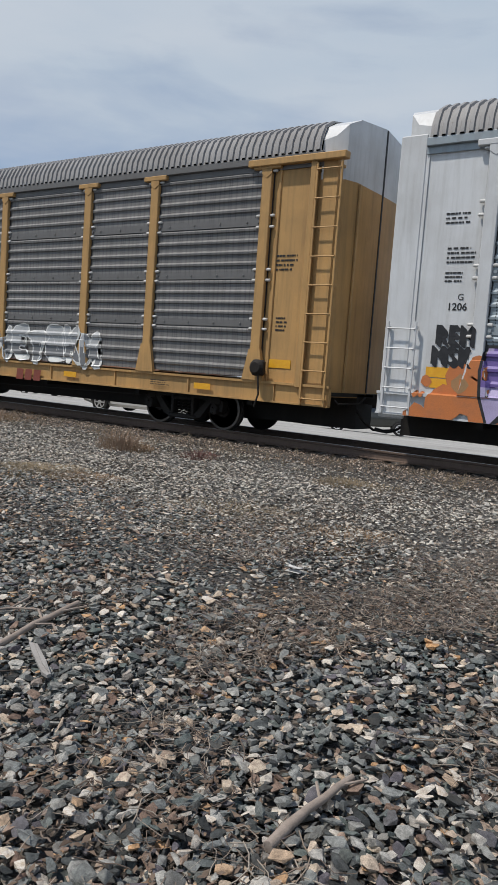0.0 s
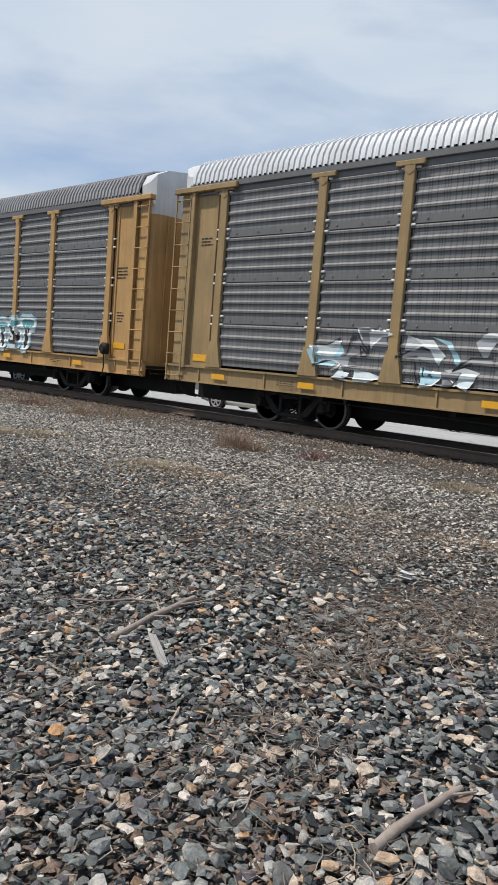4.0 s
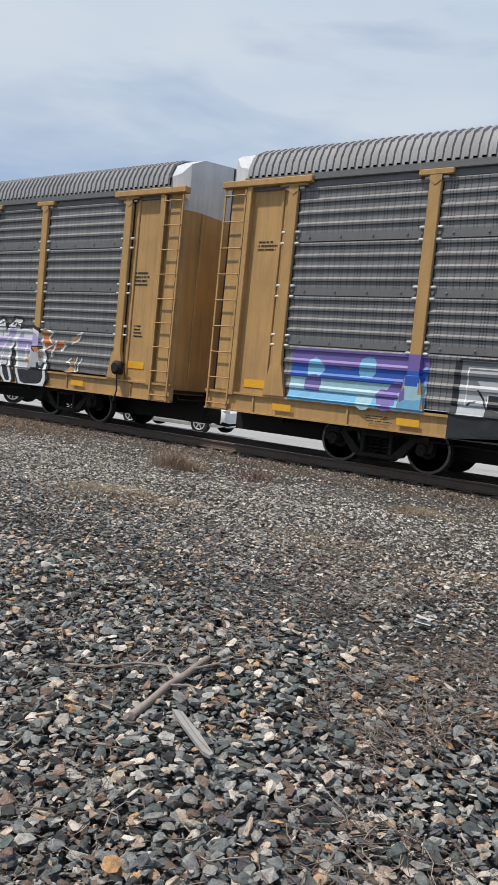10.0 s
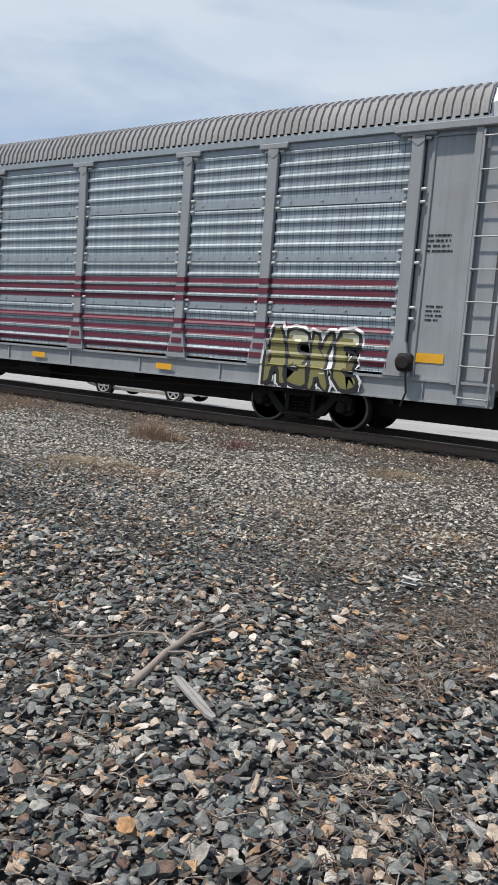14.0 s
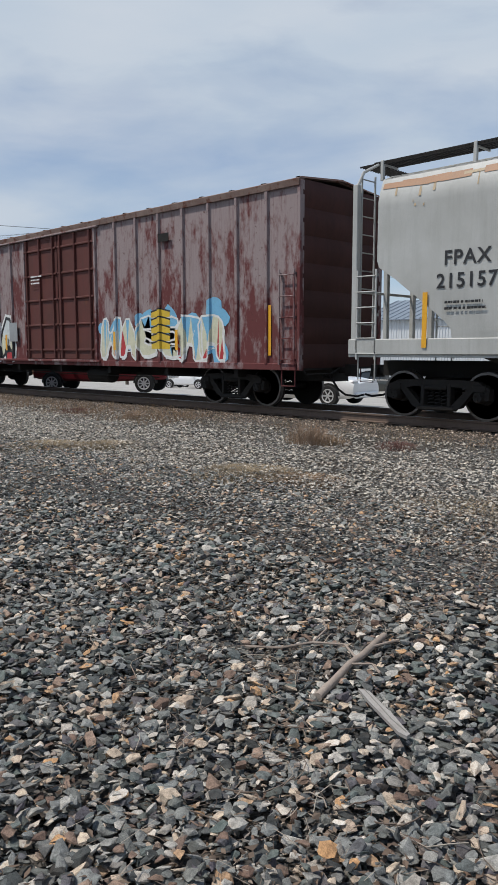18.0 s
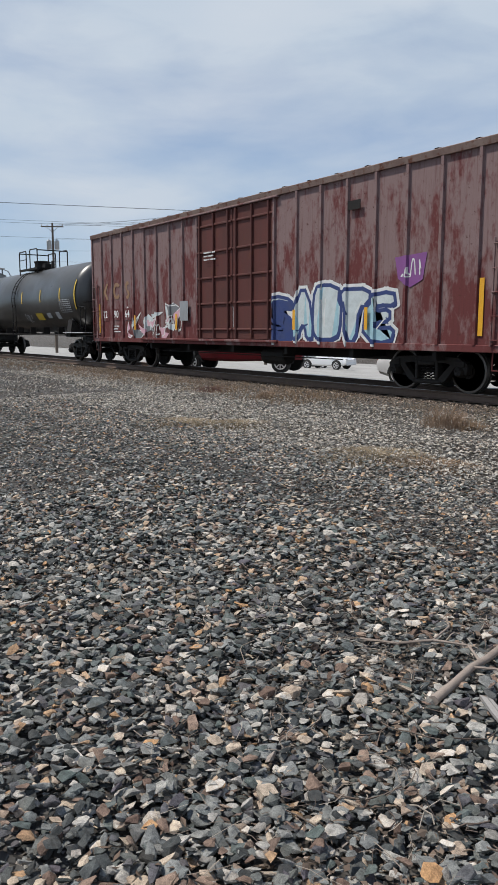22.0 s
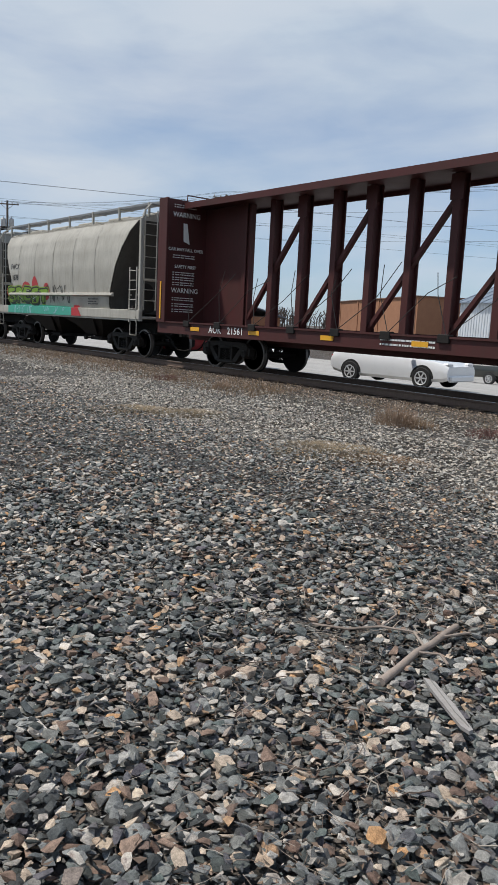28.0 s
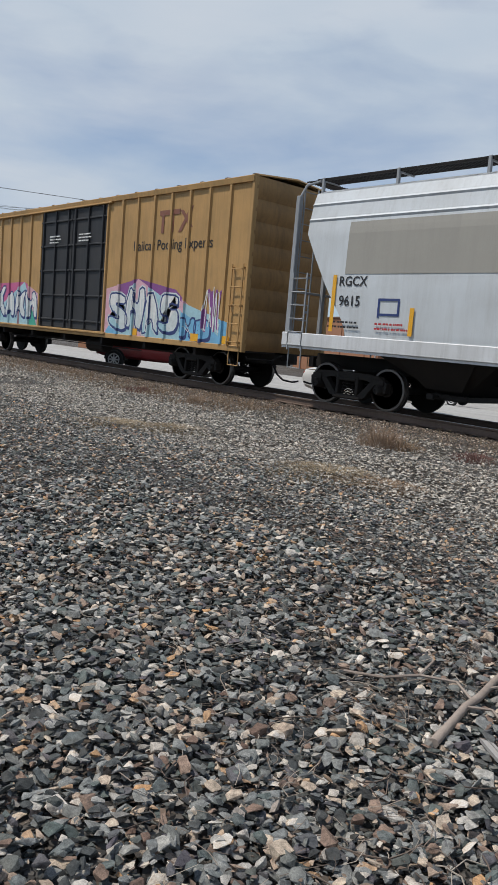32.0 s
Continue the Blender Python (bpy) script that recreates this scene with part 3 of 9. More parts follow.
def metal_shed(x0, x1, y0, y1, eave, peak, base=-2.5):
    b = thing("metal_shed", "white corrugated metal shed with blue-grey roof", "shed", at=((x0 + x1) / 2, (y0 + y1) / 2, base))
    w, d_ = (x1 - x0) / 2, (y1 - y0) / 2
    s, row = Shape(), []
    n = int(2 * w / 0.3)
    for i in range(n):
        x = -w + 0.3 * i
        row += [(x, -d_), (x + 0.12, -d_), (x + 0.16, -d_ - 0.05), (x + 0.24, -d_ - 0.05), (x + 0.28, -d_)]
    s.grid([[(x, y, z) for x, y in row] for z in (0, eave)])
    s.box(-w, w, -d_ + 0.01, -d_ + 0.06, 0, eave).box(-w, w, d_ - 0.05, d_, 0, eave).box(-w, -w + 0.05, -d_ + 0.06, d_ - 0.05, 0, eave).box(w - 0.05, w, -d_ + 0.06, d_ - 0.05, 0, eave)
    part("wall", s, M_SHED, b)
    r = Shape()
    r.prism([(-d_ - 0.4, eave - 0.02), (0, peak), (d_ + 0.4, eave - 0.02), (d_ + 0.4, eave + 0.06), (0, peak + 0.08), (-d_ - 0.4, eave + 0.06)], "x", -w - 0.3, w + 0.3)
    for i in range(int(2 * w / 0.9)):
        x = -w + 0.9 * i
        r.add([(x, -d_ - 0.4, eave + 0.06), (x + 0.05, -d_ - 0.4, eave + 0.06), (x + 0.05, 0, peak + 0.08), (x, 0, peak + 0.08), (x, -d_ - 0.4, eave + 0.11), (x + 0.05, -d_ - 0.4, eave + 0.11), (x + 0.05, 0, peak + 0.13), (x, 0, peak + 0.13)], [(4, 5, 6, 7), (0, 4, 7, 3), (1, 2, 6, 5), (0, 1, 5, 4)])
    part("roof", r, M_SHEDROOF, b)
    return b


brick_building(-84.0, -48.0, 60.6, 74.6, 7.5).rotation_euler.z = radians(-30)
metal_shed(-46.5, 6, 50, 64, 6.7, 9.0)
b = thing("low_building", "long low dark-roofed building behind parked vehicles", "building", at=(-94, 52, -2.5))
s = Shape()
s.box(-17, 12, -5, 5, 0, 4.6)
part("wall", s, M_BRICK, b)
part("roof", Shape().prism([(-5.7, 4.55), (0, 5.8), (5.7, 4.55), (5.7, 4.7), (0, 5.95), (-5.7, 4.7)], "x", -17.5, 12.5), M_SHEDROOF, b)
for i in range(5):
    w_ = Shape()
    x = -14 + 5.6 * i
    w_.cbox(x - 0.7, x + 0.7, -5.05, -5.004, 1.0, 2.2)
    part("window", w_, M_GLASS, b)


def utility_pole(x, y, top, arms, cans=True, base=-2.3, turn=0.0):
    p = thing("utility_pole", "grey timber utility pole with crossarm and transformers" if cans else "grey timber utility pole with crossarms", "pole", "utility poles", (x, y, base))
    h = top - base
    part("shaft", Shape().lathe([(0, 0.17), (h * 0.5, 0.14), (h, 0.11)], "z", 10), M_POLEWOOD, p, smooth=40)
    m = Matrix.Rotation(radians(turn), 4, "Z")
    for z in arms:
        a = Shape()
        a.cbox(-1.25, 1.25, -0.20, -0.10, z - base - 0.06, z - base + 0.06)
        a.tube([(-0.7, -0.15, z - base), (0, -0.12, z - base - 0.6)], 0.02).tube([(0.7, -0.15, z - base), (0, -0.12, z - base - 0.6)], 0.02)
        arm = part("crossarm", a, M_POLEWOOD, p, at=m)
        for q in (-1.15, -0.55, 0.55, 1.15):
            i = Shape()
            i.lathe([(z - base + 0.06, 0.03), (z - base + 0.10, 0.06), (z - base + 0.2, 0.05), (z - base + 0.26, 0.02)], "z", 8, (q, -0.15, 0))
            part("insulator", i, M_GALV, arm)
    if cans:
        for q in (-0.42, 0.45):
            c = Shape()
            c.lathe([(h - 2.9, 0.24), (h - 2.85, 0.27), (h - 2.0, 0.27), (h - 1.92, 0.2), (h - 1.85, 0.06), (h - 1.7, 0.04)], "z", 14, (q, -0.1, 0))
            part("transformer", c, M_GALV, p, smooth=40, at=m)
    return p


POLES = [(-84.2, 18.4, 13.2, [12.8], True, 60), (-58.7, 29.5, 12.9, [12.6, 11.9], False, 60), (-15.0, 47.0, 12.4, [12.0, 11.3], False, 60)]
for q in POLES:
    utility_pole(q[0], q[1], q[2], q[3], q[4], turn=q[5])
sp_ = thing("utility_pole", "short plain timber pole beside the brick building", "pole", "utility poles", (-37.0, 35.5, -2.3))
part("shaft", Shape().lathe([(0, 0.13), (9.1, 0.09)], "z", 10), M_POLEWOOD, sp_, smooth=40)


def wire(a, b, sag, r=0.012, n=16):
    s = Shape()
    pts = []
    for i in range(n + 1):
        f = i / n
        pts.append((a[0] + (b[0] - a[0]) * f, a[1] + (b[1] - a[1]) * f, a[2] + (b[2] - a[2]) * f - 4 * sag * f * (1 - f)))
    s.tube(pts, r, 4)
    w = part("overhead_wire", s, M_WIRE, None)
    return tagged(w, "thin black overhead power line between utility poles", "cable", "overhead wires")


ends = [(-84.2, 18.4), (-58.7, 29.5), (-15.0, 47.0), (60.0, 72.0)]
for off, z in ((-1.1, 13.05), (-0.5, 13.05), (0.55, 13.05), (1.1, 13.0), (0.0, 11.4), (0.1, 10.2), (0.2, 9.0)):
    for (ax, ay), (bx, by) in zip(ends, ends[1:]):
        wire((ax + off * 0.5, ay - off * 0.85, z), (bx + off * 0.5, by - off * 0.85, z), 0.55)

# the branch line that crosses the track
utility_pole(-56.3, -26.0, 9.4, [9.0], False, -0.6, 20)
utility_pole(-12.2, 90.0, 9.4, [9.0], False, -2.6, 20)
for off, z in ((-0.7, 9.0), (0.0, 8.88), (0.7, 8.8), (0.0, 7.92), (0.1, 7.76), (0.0, 6.95)):
    wire((-56.3 + off, -26.0, z), (-12.2 + off, 90.0, z + 0.1), 0.25, 0.008, 24)


# ---- far trees ----
M_TWIG = plain("bare_twig_bark", (0.085, 0.065, 0.055), 0.9)


def bare_tree(x, y, h, seed):
    rnd = random.Random(seed)
    t = thing("bare_tree", "leafless grey-brown tree behind the yard", "tree", "far trees", (x, y, -2.55))
    trunk, crown = Shape(), Shape()
    trunk.tube([(0, 0, 0), (rnd.uniform(-.1, .1), 0, h * 0.2), (rnd.uniform(-.2, .2), 0, h * 0.42)], 0.03 * h / 1.6, 7)

    def grow(p, d, length, r, depth):
        q = p + d * length
        mid = p + d * length * 0.5 + Vector((rnd.uniform(-1, 1), rnd.uniform(-1, 1), rnd.uniform(-1, 1))) * length * 0.07
        crown.tube([p, mid, q], r, 4 if depth > 1 else 3)
        if depth:
            for _ in range(3):
                nd = (d + Vector((rnd.uniform(-1, 1), rnd.uniform(-1, 1), rnd.uniform(-0.3, 0.7))) * 0.75).normalized()
                grow(p + d * length * rnd.uniform(0.55, 1.0), nd, length * rnd.uniform(0.55, 0.8), r * 0.6, depth - 1)

    for k in range(5):
        a = 2 * math.pi * k / 5 + rnd.random()
        grow(Vector((0, 0, h * rnd.uniform(0.28, 0.42))), Vector((0.6 * math.cos(a), 0.6 * math.sin(a), 0.9)).normalized(), h * 0.26, h * 0.009, 4)
    part("trunk", trunk, M_TWIG, t)
    part("crown", crown, M_TWIG, t)


for i, (x, y, h) in enumerate(((-83, 62, 6.0), (-98, 70, 7.0), (-90, 78, 8.0), (-70, 92, 9.0), (-54, 95, 8.0), (-104, 66, 7.5), (-118, 60, 8.0))):
    bare_tree(x, y, h, 40 + i)
tr = Shape()
rnd = random.Random(9)
for i in range(900):
    x = rnd.uniform(-420, 160)
    y, h = rnd.uniform(150, 190), rnd.uniform(2, 7)
    a = rnd.random() * 6.28
    tr.tube([(x, y, -1), (x + rnd.uniform(-1.5, 1.5), y, h * 0.6), (x + rnd.uniform(-2.5, 2.5), y, h)], 0.22, 3)
    for _ in range(6):
        z = rnd.uniform(0.3, 0.9) * h
        tr.tube([(x, y, z), (x + rnd.uniform(-2.5, 2.5), y, z + rnd.uniform(0.5, 2.2))], 0.07, 3)
tagged(part("far_woods", tr, M_TWIG, None), "low bare woods along the horizon", "woods", kind="stuff")


# ---- running gear shared by all cars ----
WHEELS = []


def wheelset_mesh(r):
    s = Shape()
    for k in (-1, 1):
        rows = [(0.665, r + 0.028), (0.69, r + 0.028), (0.705, r), (0.80, r - 0.004), (0.806, r - 0.05), (0.785, r - 0.075), (0.765, 0.5 * r), (0.80, 0.16), (0.83, 0.15), (0.83, 0.085)]
        s.slot = 0
        s.lathe([(k * w, q) for w, q in [(0.665, 0.085), (0.68, r - 0.07)] + rows[:1]] + [(k * w, q) for w, q in rows[1:3]], "y", 32)
        s.slot = 1
        s.lathe([(k * w, q) for w, q in rows[2:5]], "y", 32)
        s.slot = 0
        s.lathe([(k * w, q) for w, q in rows[4:]], "y", 32)
        for i in range(3):
            a = 2 * math.pi * i / 3
            s.lathe([(k * 1.16, 0.022), (k * 1.19, 0.022)], "y", 6, (0.06 * math.cos(a), 0, 0.06 * math.sin(a)))
    s.lathe([(-1.17, 0.09), (-0.83, 0.082), (0.83, 0.082), (1.17, 0.09)], "y", 14)
    return s.mesh("wheelset", 40)


def side_frame_mesh():
    s = Shape()
    y0, y1 = -1.10, -0.93
    s.prism([(-1.07, 0.40), (-1.09, 0.60), (-0.86, 0.74), (-0.50, 0.76), (0.50, 0.76), (0.86, 0.74), (1.09, 0.60), (1.07, 0.40), (0.80, 0.40), (0.78, 0.56), (0.50, 0.63), (-0.50, 0.63), (-0.78, 0.56), (-0.80, 0.40)], "y", y0, y1)
    for k in (-1, 1):
        s.prism([(k * 0.80, 0.60), (k * 0.66, 0.62), (k * 0.26, 0.22), (k * 0.36, 0.20), (k * 0.50, 0.24)], "y", y0 + 0.01, y1)
        s.cbox(min(k * 0.24, k * 0.32), max(k * 0.24, k * 0.32), y0 - 0.01, y1, 0.26, 0.70)
        s.lathe([(-1.16, 0.09), (-1.12, 0.11), (-0.94, 0.12)], "y", 12, (k * 0.89, 0, 0.457))
        s.cbox(k * 0.89 - 0.13, k * 0.89 + 0.13, -1.13, -0.94, 0.55, 0.68)
    s.cbox(-0.40, 0.40, y0 - 0.015, y1, 0.17, 0.27, 0.03)
    return s.mesh("side_frame", 40)


def spring_mesh():
    s = Shape()
    for x in (-0.145, 0.0, 0.145):
        path = [(x + 0.058 * math.cos(a * 0.7), -1.0 + 0.058 * math.sin(a * 0.7), 0.27 + a * 0.0072) for a in range(0, 42)]
        s.tube(path, 0.014, 5)
    s.cbox(-0.235, 0.235, -1.12, -0.9, 0.57, 0.65)
    return s.mesh("spring_nest", 60)


def truck(car, u, x, r):
    s = Shape()
    s.cbox(-0.17, 0.17, -1.02, 1.02, 0.60, 0.78, 0.03)
    s.lathe([(0.78, 0.30), (0.86, 0.28)], "z", 16)
    s.cbox(-0.62, -0.52, -0.85, 0.85, 0.36, 0.46).cbox(0.52, 0.62, -0.85, 0.85, 0.36, 0.46)
    s.tube([(-0.6, 0.1, 0.5), (0.6, 0.1, 0.5)], 0.03)
    t = part("truck", kept("truck", lambda: s.mesh("truck")), M_BLACK, car, at=(x, 0, 0))
    for turn in (Matrix(), FLIP):
        part("side_frame", kept("side_frame", side_frame_mesh), M_BLACK, t, at=turn)
        part("spring_nest", kept("spring_nest", spring_mesh), M_BLACK, t, at=turn)
    for k in (-0.89, 0.89):
        w = part("wheelset", kept(("wheelset", r), lambda: wheelset_mesh(r)), [M_BLACK, M_TREAD], t, at=(k, 0, r))
        WHEELS.append((w, k, u + x + k, r))
    return t


def coupler(car, x, k):
    s = Shape()
    s.cbox(-0.45, 0.28, -0.07, 0.07, 0.80, 0.94, 0.02)
    s.prism([(0.24, -0.15), (0.42, -0.17), (0.52, -0.10), (0.50, 0.02), (0.40, 0.03), (0.36, 0.15), (0.24, 0.14)], "z", 0.74, 1.0)
    c = part("coupler", kept("coupler", lambda: s.mesh("coupler")), M_BLACK, car, at=Matrix.Translation((x, 0, 0)) @ (Matrix() if k > 0 else FLIP))
    h = Shape()
    h.tube([(-0.2, -0.32, 0.74), (0.02, -0.33, 0.66), (0.18, -0.32, 0.45), (0.36, -0.28, 0.33), (0.60, -0.18, 0.30), (0.72, -0.08, 0.34)], 0.026, 6)
    h.cbox(-0.26, -0.18, -0.36, -0.28, 0.70, 0.79)
    part("air_hose", kept("air_hose", lambda: h.mesh("air_hose", 60)), M_BLACK, c)
    p = Shape()
    p.tube([(0.05, -1.35, 0.86), (0.12, -1.35, 0.80), (0.12, -0.5, 0.80), (0.05, -0.1, 0.92)], 0.018, 6)
    part("uncoupling_lever", kept("uncoupling_lever", lambda: p.mesh("uncoupling_lever")), M_BLACK, c)


def gear(car, u, half, inset, r):
    for k in (-1, 1):
        truck(car, u, k * (half - inset), r)
        coupler(car, k * half, k)


def ladder_mesh(width, z0, z1, rungs, depth=0.09):
    s = Shape()
    for x in (-width / 2, width / 2):
        s.cbox(x - 0.022, x + 0.022, -depth, -depth + 0.03, z0, z1, 0.005)
        for z in (z0 + 0.1, (z0 + z1) / 2, z1 - 0.1):
            s.box(x - 0.02, x + 0.02, -depth + 0.03, 0.0, z - 0.025, z + 0.025)
    for i in range(rungs):
        z = z0 + 0.12 + (z1 - z0 - 0.24) * i / (rungs - 1)
        s.tube([(-width / 2, -depth - 0.004, z), (width / 2, -depth - 0.004, z)], 0.013, 5)
    return s.mesh("ladder")


def ladder(car, x, y, width, z0, z1, rungs, mat, side=-1, depth=0.09):
    m = Matrix.Translation((x, y, 0)) @ (Matrix() if side < 0 else FLIP)
    return part("ladder", kept(("ladder", round(width, 2), round(z0, 2), round(z1, 2), rungs, depth), lambda: ladder_mesh(width, z0, z1, rungs, depth)), mat, car, at=m)


SIDE_IN = Matrix.Rotation(math.pi / 2, 4, "X")


def letters(text, size, bold=0.0, spread=1.0):
    """A flat mesh of the text in the plane y = 0, standing, centred on its own middle."""
    def make():
        cu = bpy.data.curves.new("lettering", "FONT")
        cu.body, cu.size, cu.offset, cu.space_character, cu.resolution_u = text, size, bold, spread, 3
        cu.align_x, cu.align_y = "CENTER", "CENTER"
        ob = new("lettering", cu)
        bpy.context.view_layer.update()
        me = bpy.data.meshes.new_from_object(ob.evaluated_get(bpy.context.evaluated_depsgraph_get()))
        bpy.data.objects.remove(ob)
        bpy.data.curves.remove(cu)
        me.transform(SIDE_IN)
        return me
    return kept(("text", text, size, bold, spread), make)


def sign_on(car, text, x, z, size, mat, y=-1.56, bold=0.0, spread=1.0, wide=1.0, lean=0.0):
    m = Matrix.Translation((x, y, z)) @ Matrix.Shear("XZ", 3, (0, 0)).to_4x4() @ Matrix.Diagonal((wide, 1, 1, 1)) @ Matrix.Rotation(radians(lean), 4, "Y")
    return part("lettering", letters(text, size, bold, spread), mat, car, at=m)


def bars_mesh(rows, w, h, seed):
    """Lines of small unreadable stencil as short bars."""
    rnd, s = random.Random(seed), Shape()
    for i in range(rows):
        z, x = h / 2 - h * (i + 0.5) / rows, -w / 2
        end = w / 2 - rnd.random() * 0.35 * w
        while x < end:
            d = 0.02 + rnd.random() * 0.06
            s.box(x, min(x + d, end), -0.002, 0.002, z - 0.2 * h / rows, z + 0.2 * h / rows)
            x += d + (0.012 if rnd.random() < 0.7 else 0.035)
    return s.mesh("stencil")


def stencil(car, x, z, w, h, rows, mat, y=-1.56, seed=1):
    ob = part("stencil", kept(("stencil", w, h, rows, seed), lambda: bars_mesh(rows, w, h, seed)), mat, car, at=(x, y, z))
    return tagged(ob, "small unreadable stencilled lines", kind="stuff")


def plate_mesh(w, h, t=0.006):
    return Shape().box(-w / 2, w / 2, -t, 0.0, -h / 2, h / 2).mesh("plate")


def plate(car, x, z, w, h, mat, y=-1.56, name="placard", label=""):
    return part(name, kept(("plate", round(w, 3), round(h, 3)), lambda: plate_mesh(w, h)), mat, car, label, at=(x, y, z))


# ---- enclosed automobile carriers ----
BAYS = [1.68, 2.82, 2.0, 2.92, 2.92, 2.92, 2.92, 2.92, 2.0, 2.82, 1.68]
TIERS = [(1.06, 2.02), (2.15, 2.95), (3.09, 3.95), (4.10, 4.98)]
ARCH = [(-1.53, 5.20), (-1.50, 5.42), (-1.38, 5.66), (-1.10, 5.82), (-0.60, 5.93), (0.0, 5.97), (0.60, 5.93), (1.10, 5.82), (1.38, 5.66), (1.50, 5.42), (1.53, 5.20)]


def tier_profile(h):
    """Height and outward depth of the pressed ridges of one screen."""
    n = 4
    p, q = h / n, [(0.0, 0.0)]
    for i in range(n):
        z = i * p
        q += [(z + 0.52 * p, 0.0), (z + 0.60 * p, 0.030), (z + 0.78 * p, 0.034), (z + 0.96 * p, 0.0)]
    return q


def rack_depth(x, z):
    """How far out from y = -1.46 the near side of a carrier lies at a height."""
    for z0, z1 in TIERS:
        if z0 <= z <= z1:
            q = tier_profile(z1 - z0)
            return float(np.interp(z - z0, [a for a, _ in q], [b for _, b in q]))
    return 0.045 if z > 1.03 else 0.10


def tier_mesh(w, h):
    s = Shape()
    q = tier_profile(h)
    s.grid([[(-w / 2, -d, z), (w / 2, -d, z)] for z, d in q])
    s.grid([[(-w / 2, 0.03, z), (w / 2, 0.03, z)] for z, d in q[::len(q) - 1]])
    for x in (-w / 2, w / 2):
        s.grid([[(x, -d, z), (x, 0.03, z)] for z, d in q])
    for z in (0, h):
        s.grid([[(-w / 2, 0, z), (w / 2, 0, z)], [(-w / 2, 0.03, z), (w / 2, 0.03, z)]])
    return s.mesh("screen")


def strip_mesh(w, h):
    s = Shape()
    s.box(-w / 2, w / 2, -0.022, 0.03, 0, h)
    n = max(3, int(w / 0.55))
    for i in range(n):
        x = -w / 2 + w * (i + 0.5) / n
        s.cbox(x - 0.02, x + 0.02, -0.04, -0.02, h / 2 - 0.02, h / 2 + 0.02, 0.008)
    for x in (-w / 2 + 0.06, w / 2 - 0.06):
        s.lathe([(-0.05, 0.03), (-0.02, 0.035)], "y", 8, (x, 0, h / 2))
    return s.mesh("strip")


def post_mesh():
    s = Shape()
    s.cbox(-0.11, 0.11, -0.085, 0.0, 1.03, 4.98, 0.012)
    s.prism([(-0.25, 1.01), (0.25, 1.01), (0.13, 1.60), (-0.13, 1.60)], "y", -0.10, -0.02)
    s.cbox(-0.31, 0.31, -0.10, 0.0, 4.985, 5.085, 0.012)
    s.prism([(-0.11, 4.99), (0.11, 4.99), (0.11, 4.90), (0.0, 4.82), (-0.11, 4.90)], "y", -0.095, -0.01)
    s.slot = 1
    for z0, z1 in TIERS:
        for z in (z0 + 0.03, z1 - 0.03):
            for k in (-1, 1):
                s.cbox(k * 0.155 - 0.055, k * 0.155 + 0.055, -0.06, -0.005, z - 0.025, z + 0.025, 0.015)
    # black strips along both edges stand in for the post's shadow gap
    s.slot = 2
    for k in (-1, 1):
        s.box(k * 0.122 - 0.010, k * 0.122 + 0.010, -0.012, 0.004, 1.05, 4.97)
    return s.mesh("post")


def roof_mesh(half):
    s, rows, x = Shape(), [], -half
    step = 0.15
    n = int(round(2 * half / step))
    step = 2 * half / n
    for i in range(n):
        for f, up in ((0.0, 0.0), (0.30, 0.0), (0.42, 0.035), (0.82, 0.035), (0.94, 0.0)):
            xx = -half + (i + f) * step
            rows.append([(xx, y * (1 + up * 0.5), z + up) for y, z in ARCH])
    rows.append([(half, y, z) for y, z in ARCH])
    return s.grid(rows).mesh("roof", 28)


def end_wall(car, k, half, low, high):
    """The folding end doors: rounded in plan, white above, car colour below."""
    plan = [(half - 0.55, -1.46), (half - 0.30, -1.44), (half - 0.12, -1.32), (half - 0.02, -1.05), (half, -0.04), (half, 0.04), (half - 0.02, 1.05), (half - 0.12, 1.32), (half - 0.30, 1.44), (half - 0.55, 1.46)]
    a, b = Shape(), Shape()
    a.grid([[(k * x, y, z) for x, y in plan] for z in (0.80, 1.6, 1.64, 3.3, 3.34, 4.72)])
    a.box(min(k * half, k * (half + 0.03)), max(k * half, k * (half + 0.03)), -1.0, -0.94, 0.9, 4.7)
    top = [min(5.96, float(np.interp(abs(y), [0, 0.6, 1.1, 1.38, 1.5], [5.97, 5.93, 5.82, 5.66, 5.3]))) for x, y in plan]
    b.grid([[(k * x, y, 4.72) for x, y in plan], [(k * x, y, 5.3) for x, y in plan], [(k * x, y, z - 0.01) for (x, y), z in zip(plan, top)]])
    b.grid([[(k * x, y, z - 0.01) for (x, y), z in zip(plan, top)], [(k * (half - 0.6), y, z - 0.012) for (x, y), z in zip(plan, top)]])
    lower = part("end_door", a, low, car, smooth=30)
    part("end_hood", b, high, car, "white-painted upper end panel", smooth=30)
    seam = Shape()
    seam.box(min(k * half, k * (half + 0.012)), max(k * half, k * (half + 0.012)), -0.025, 0.025, 0.9, 5.94)
    part("door_seam", seam, M_INK_K, lower)


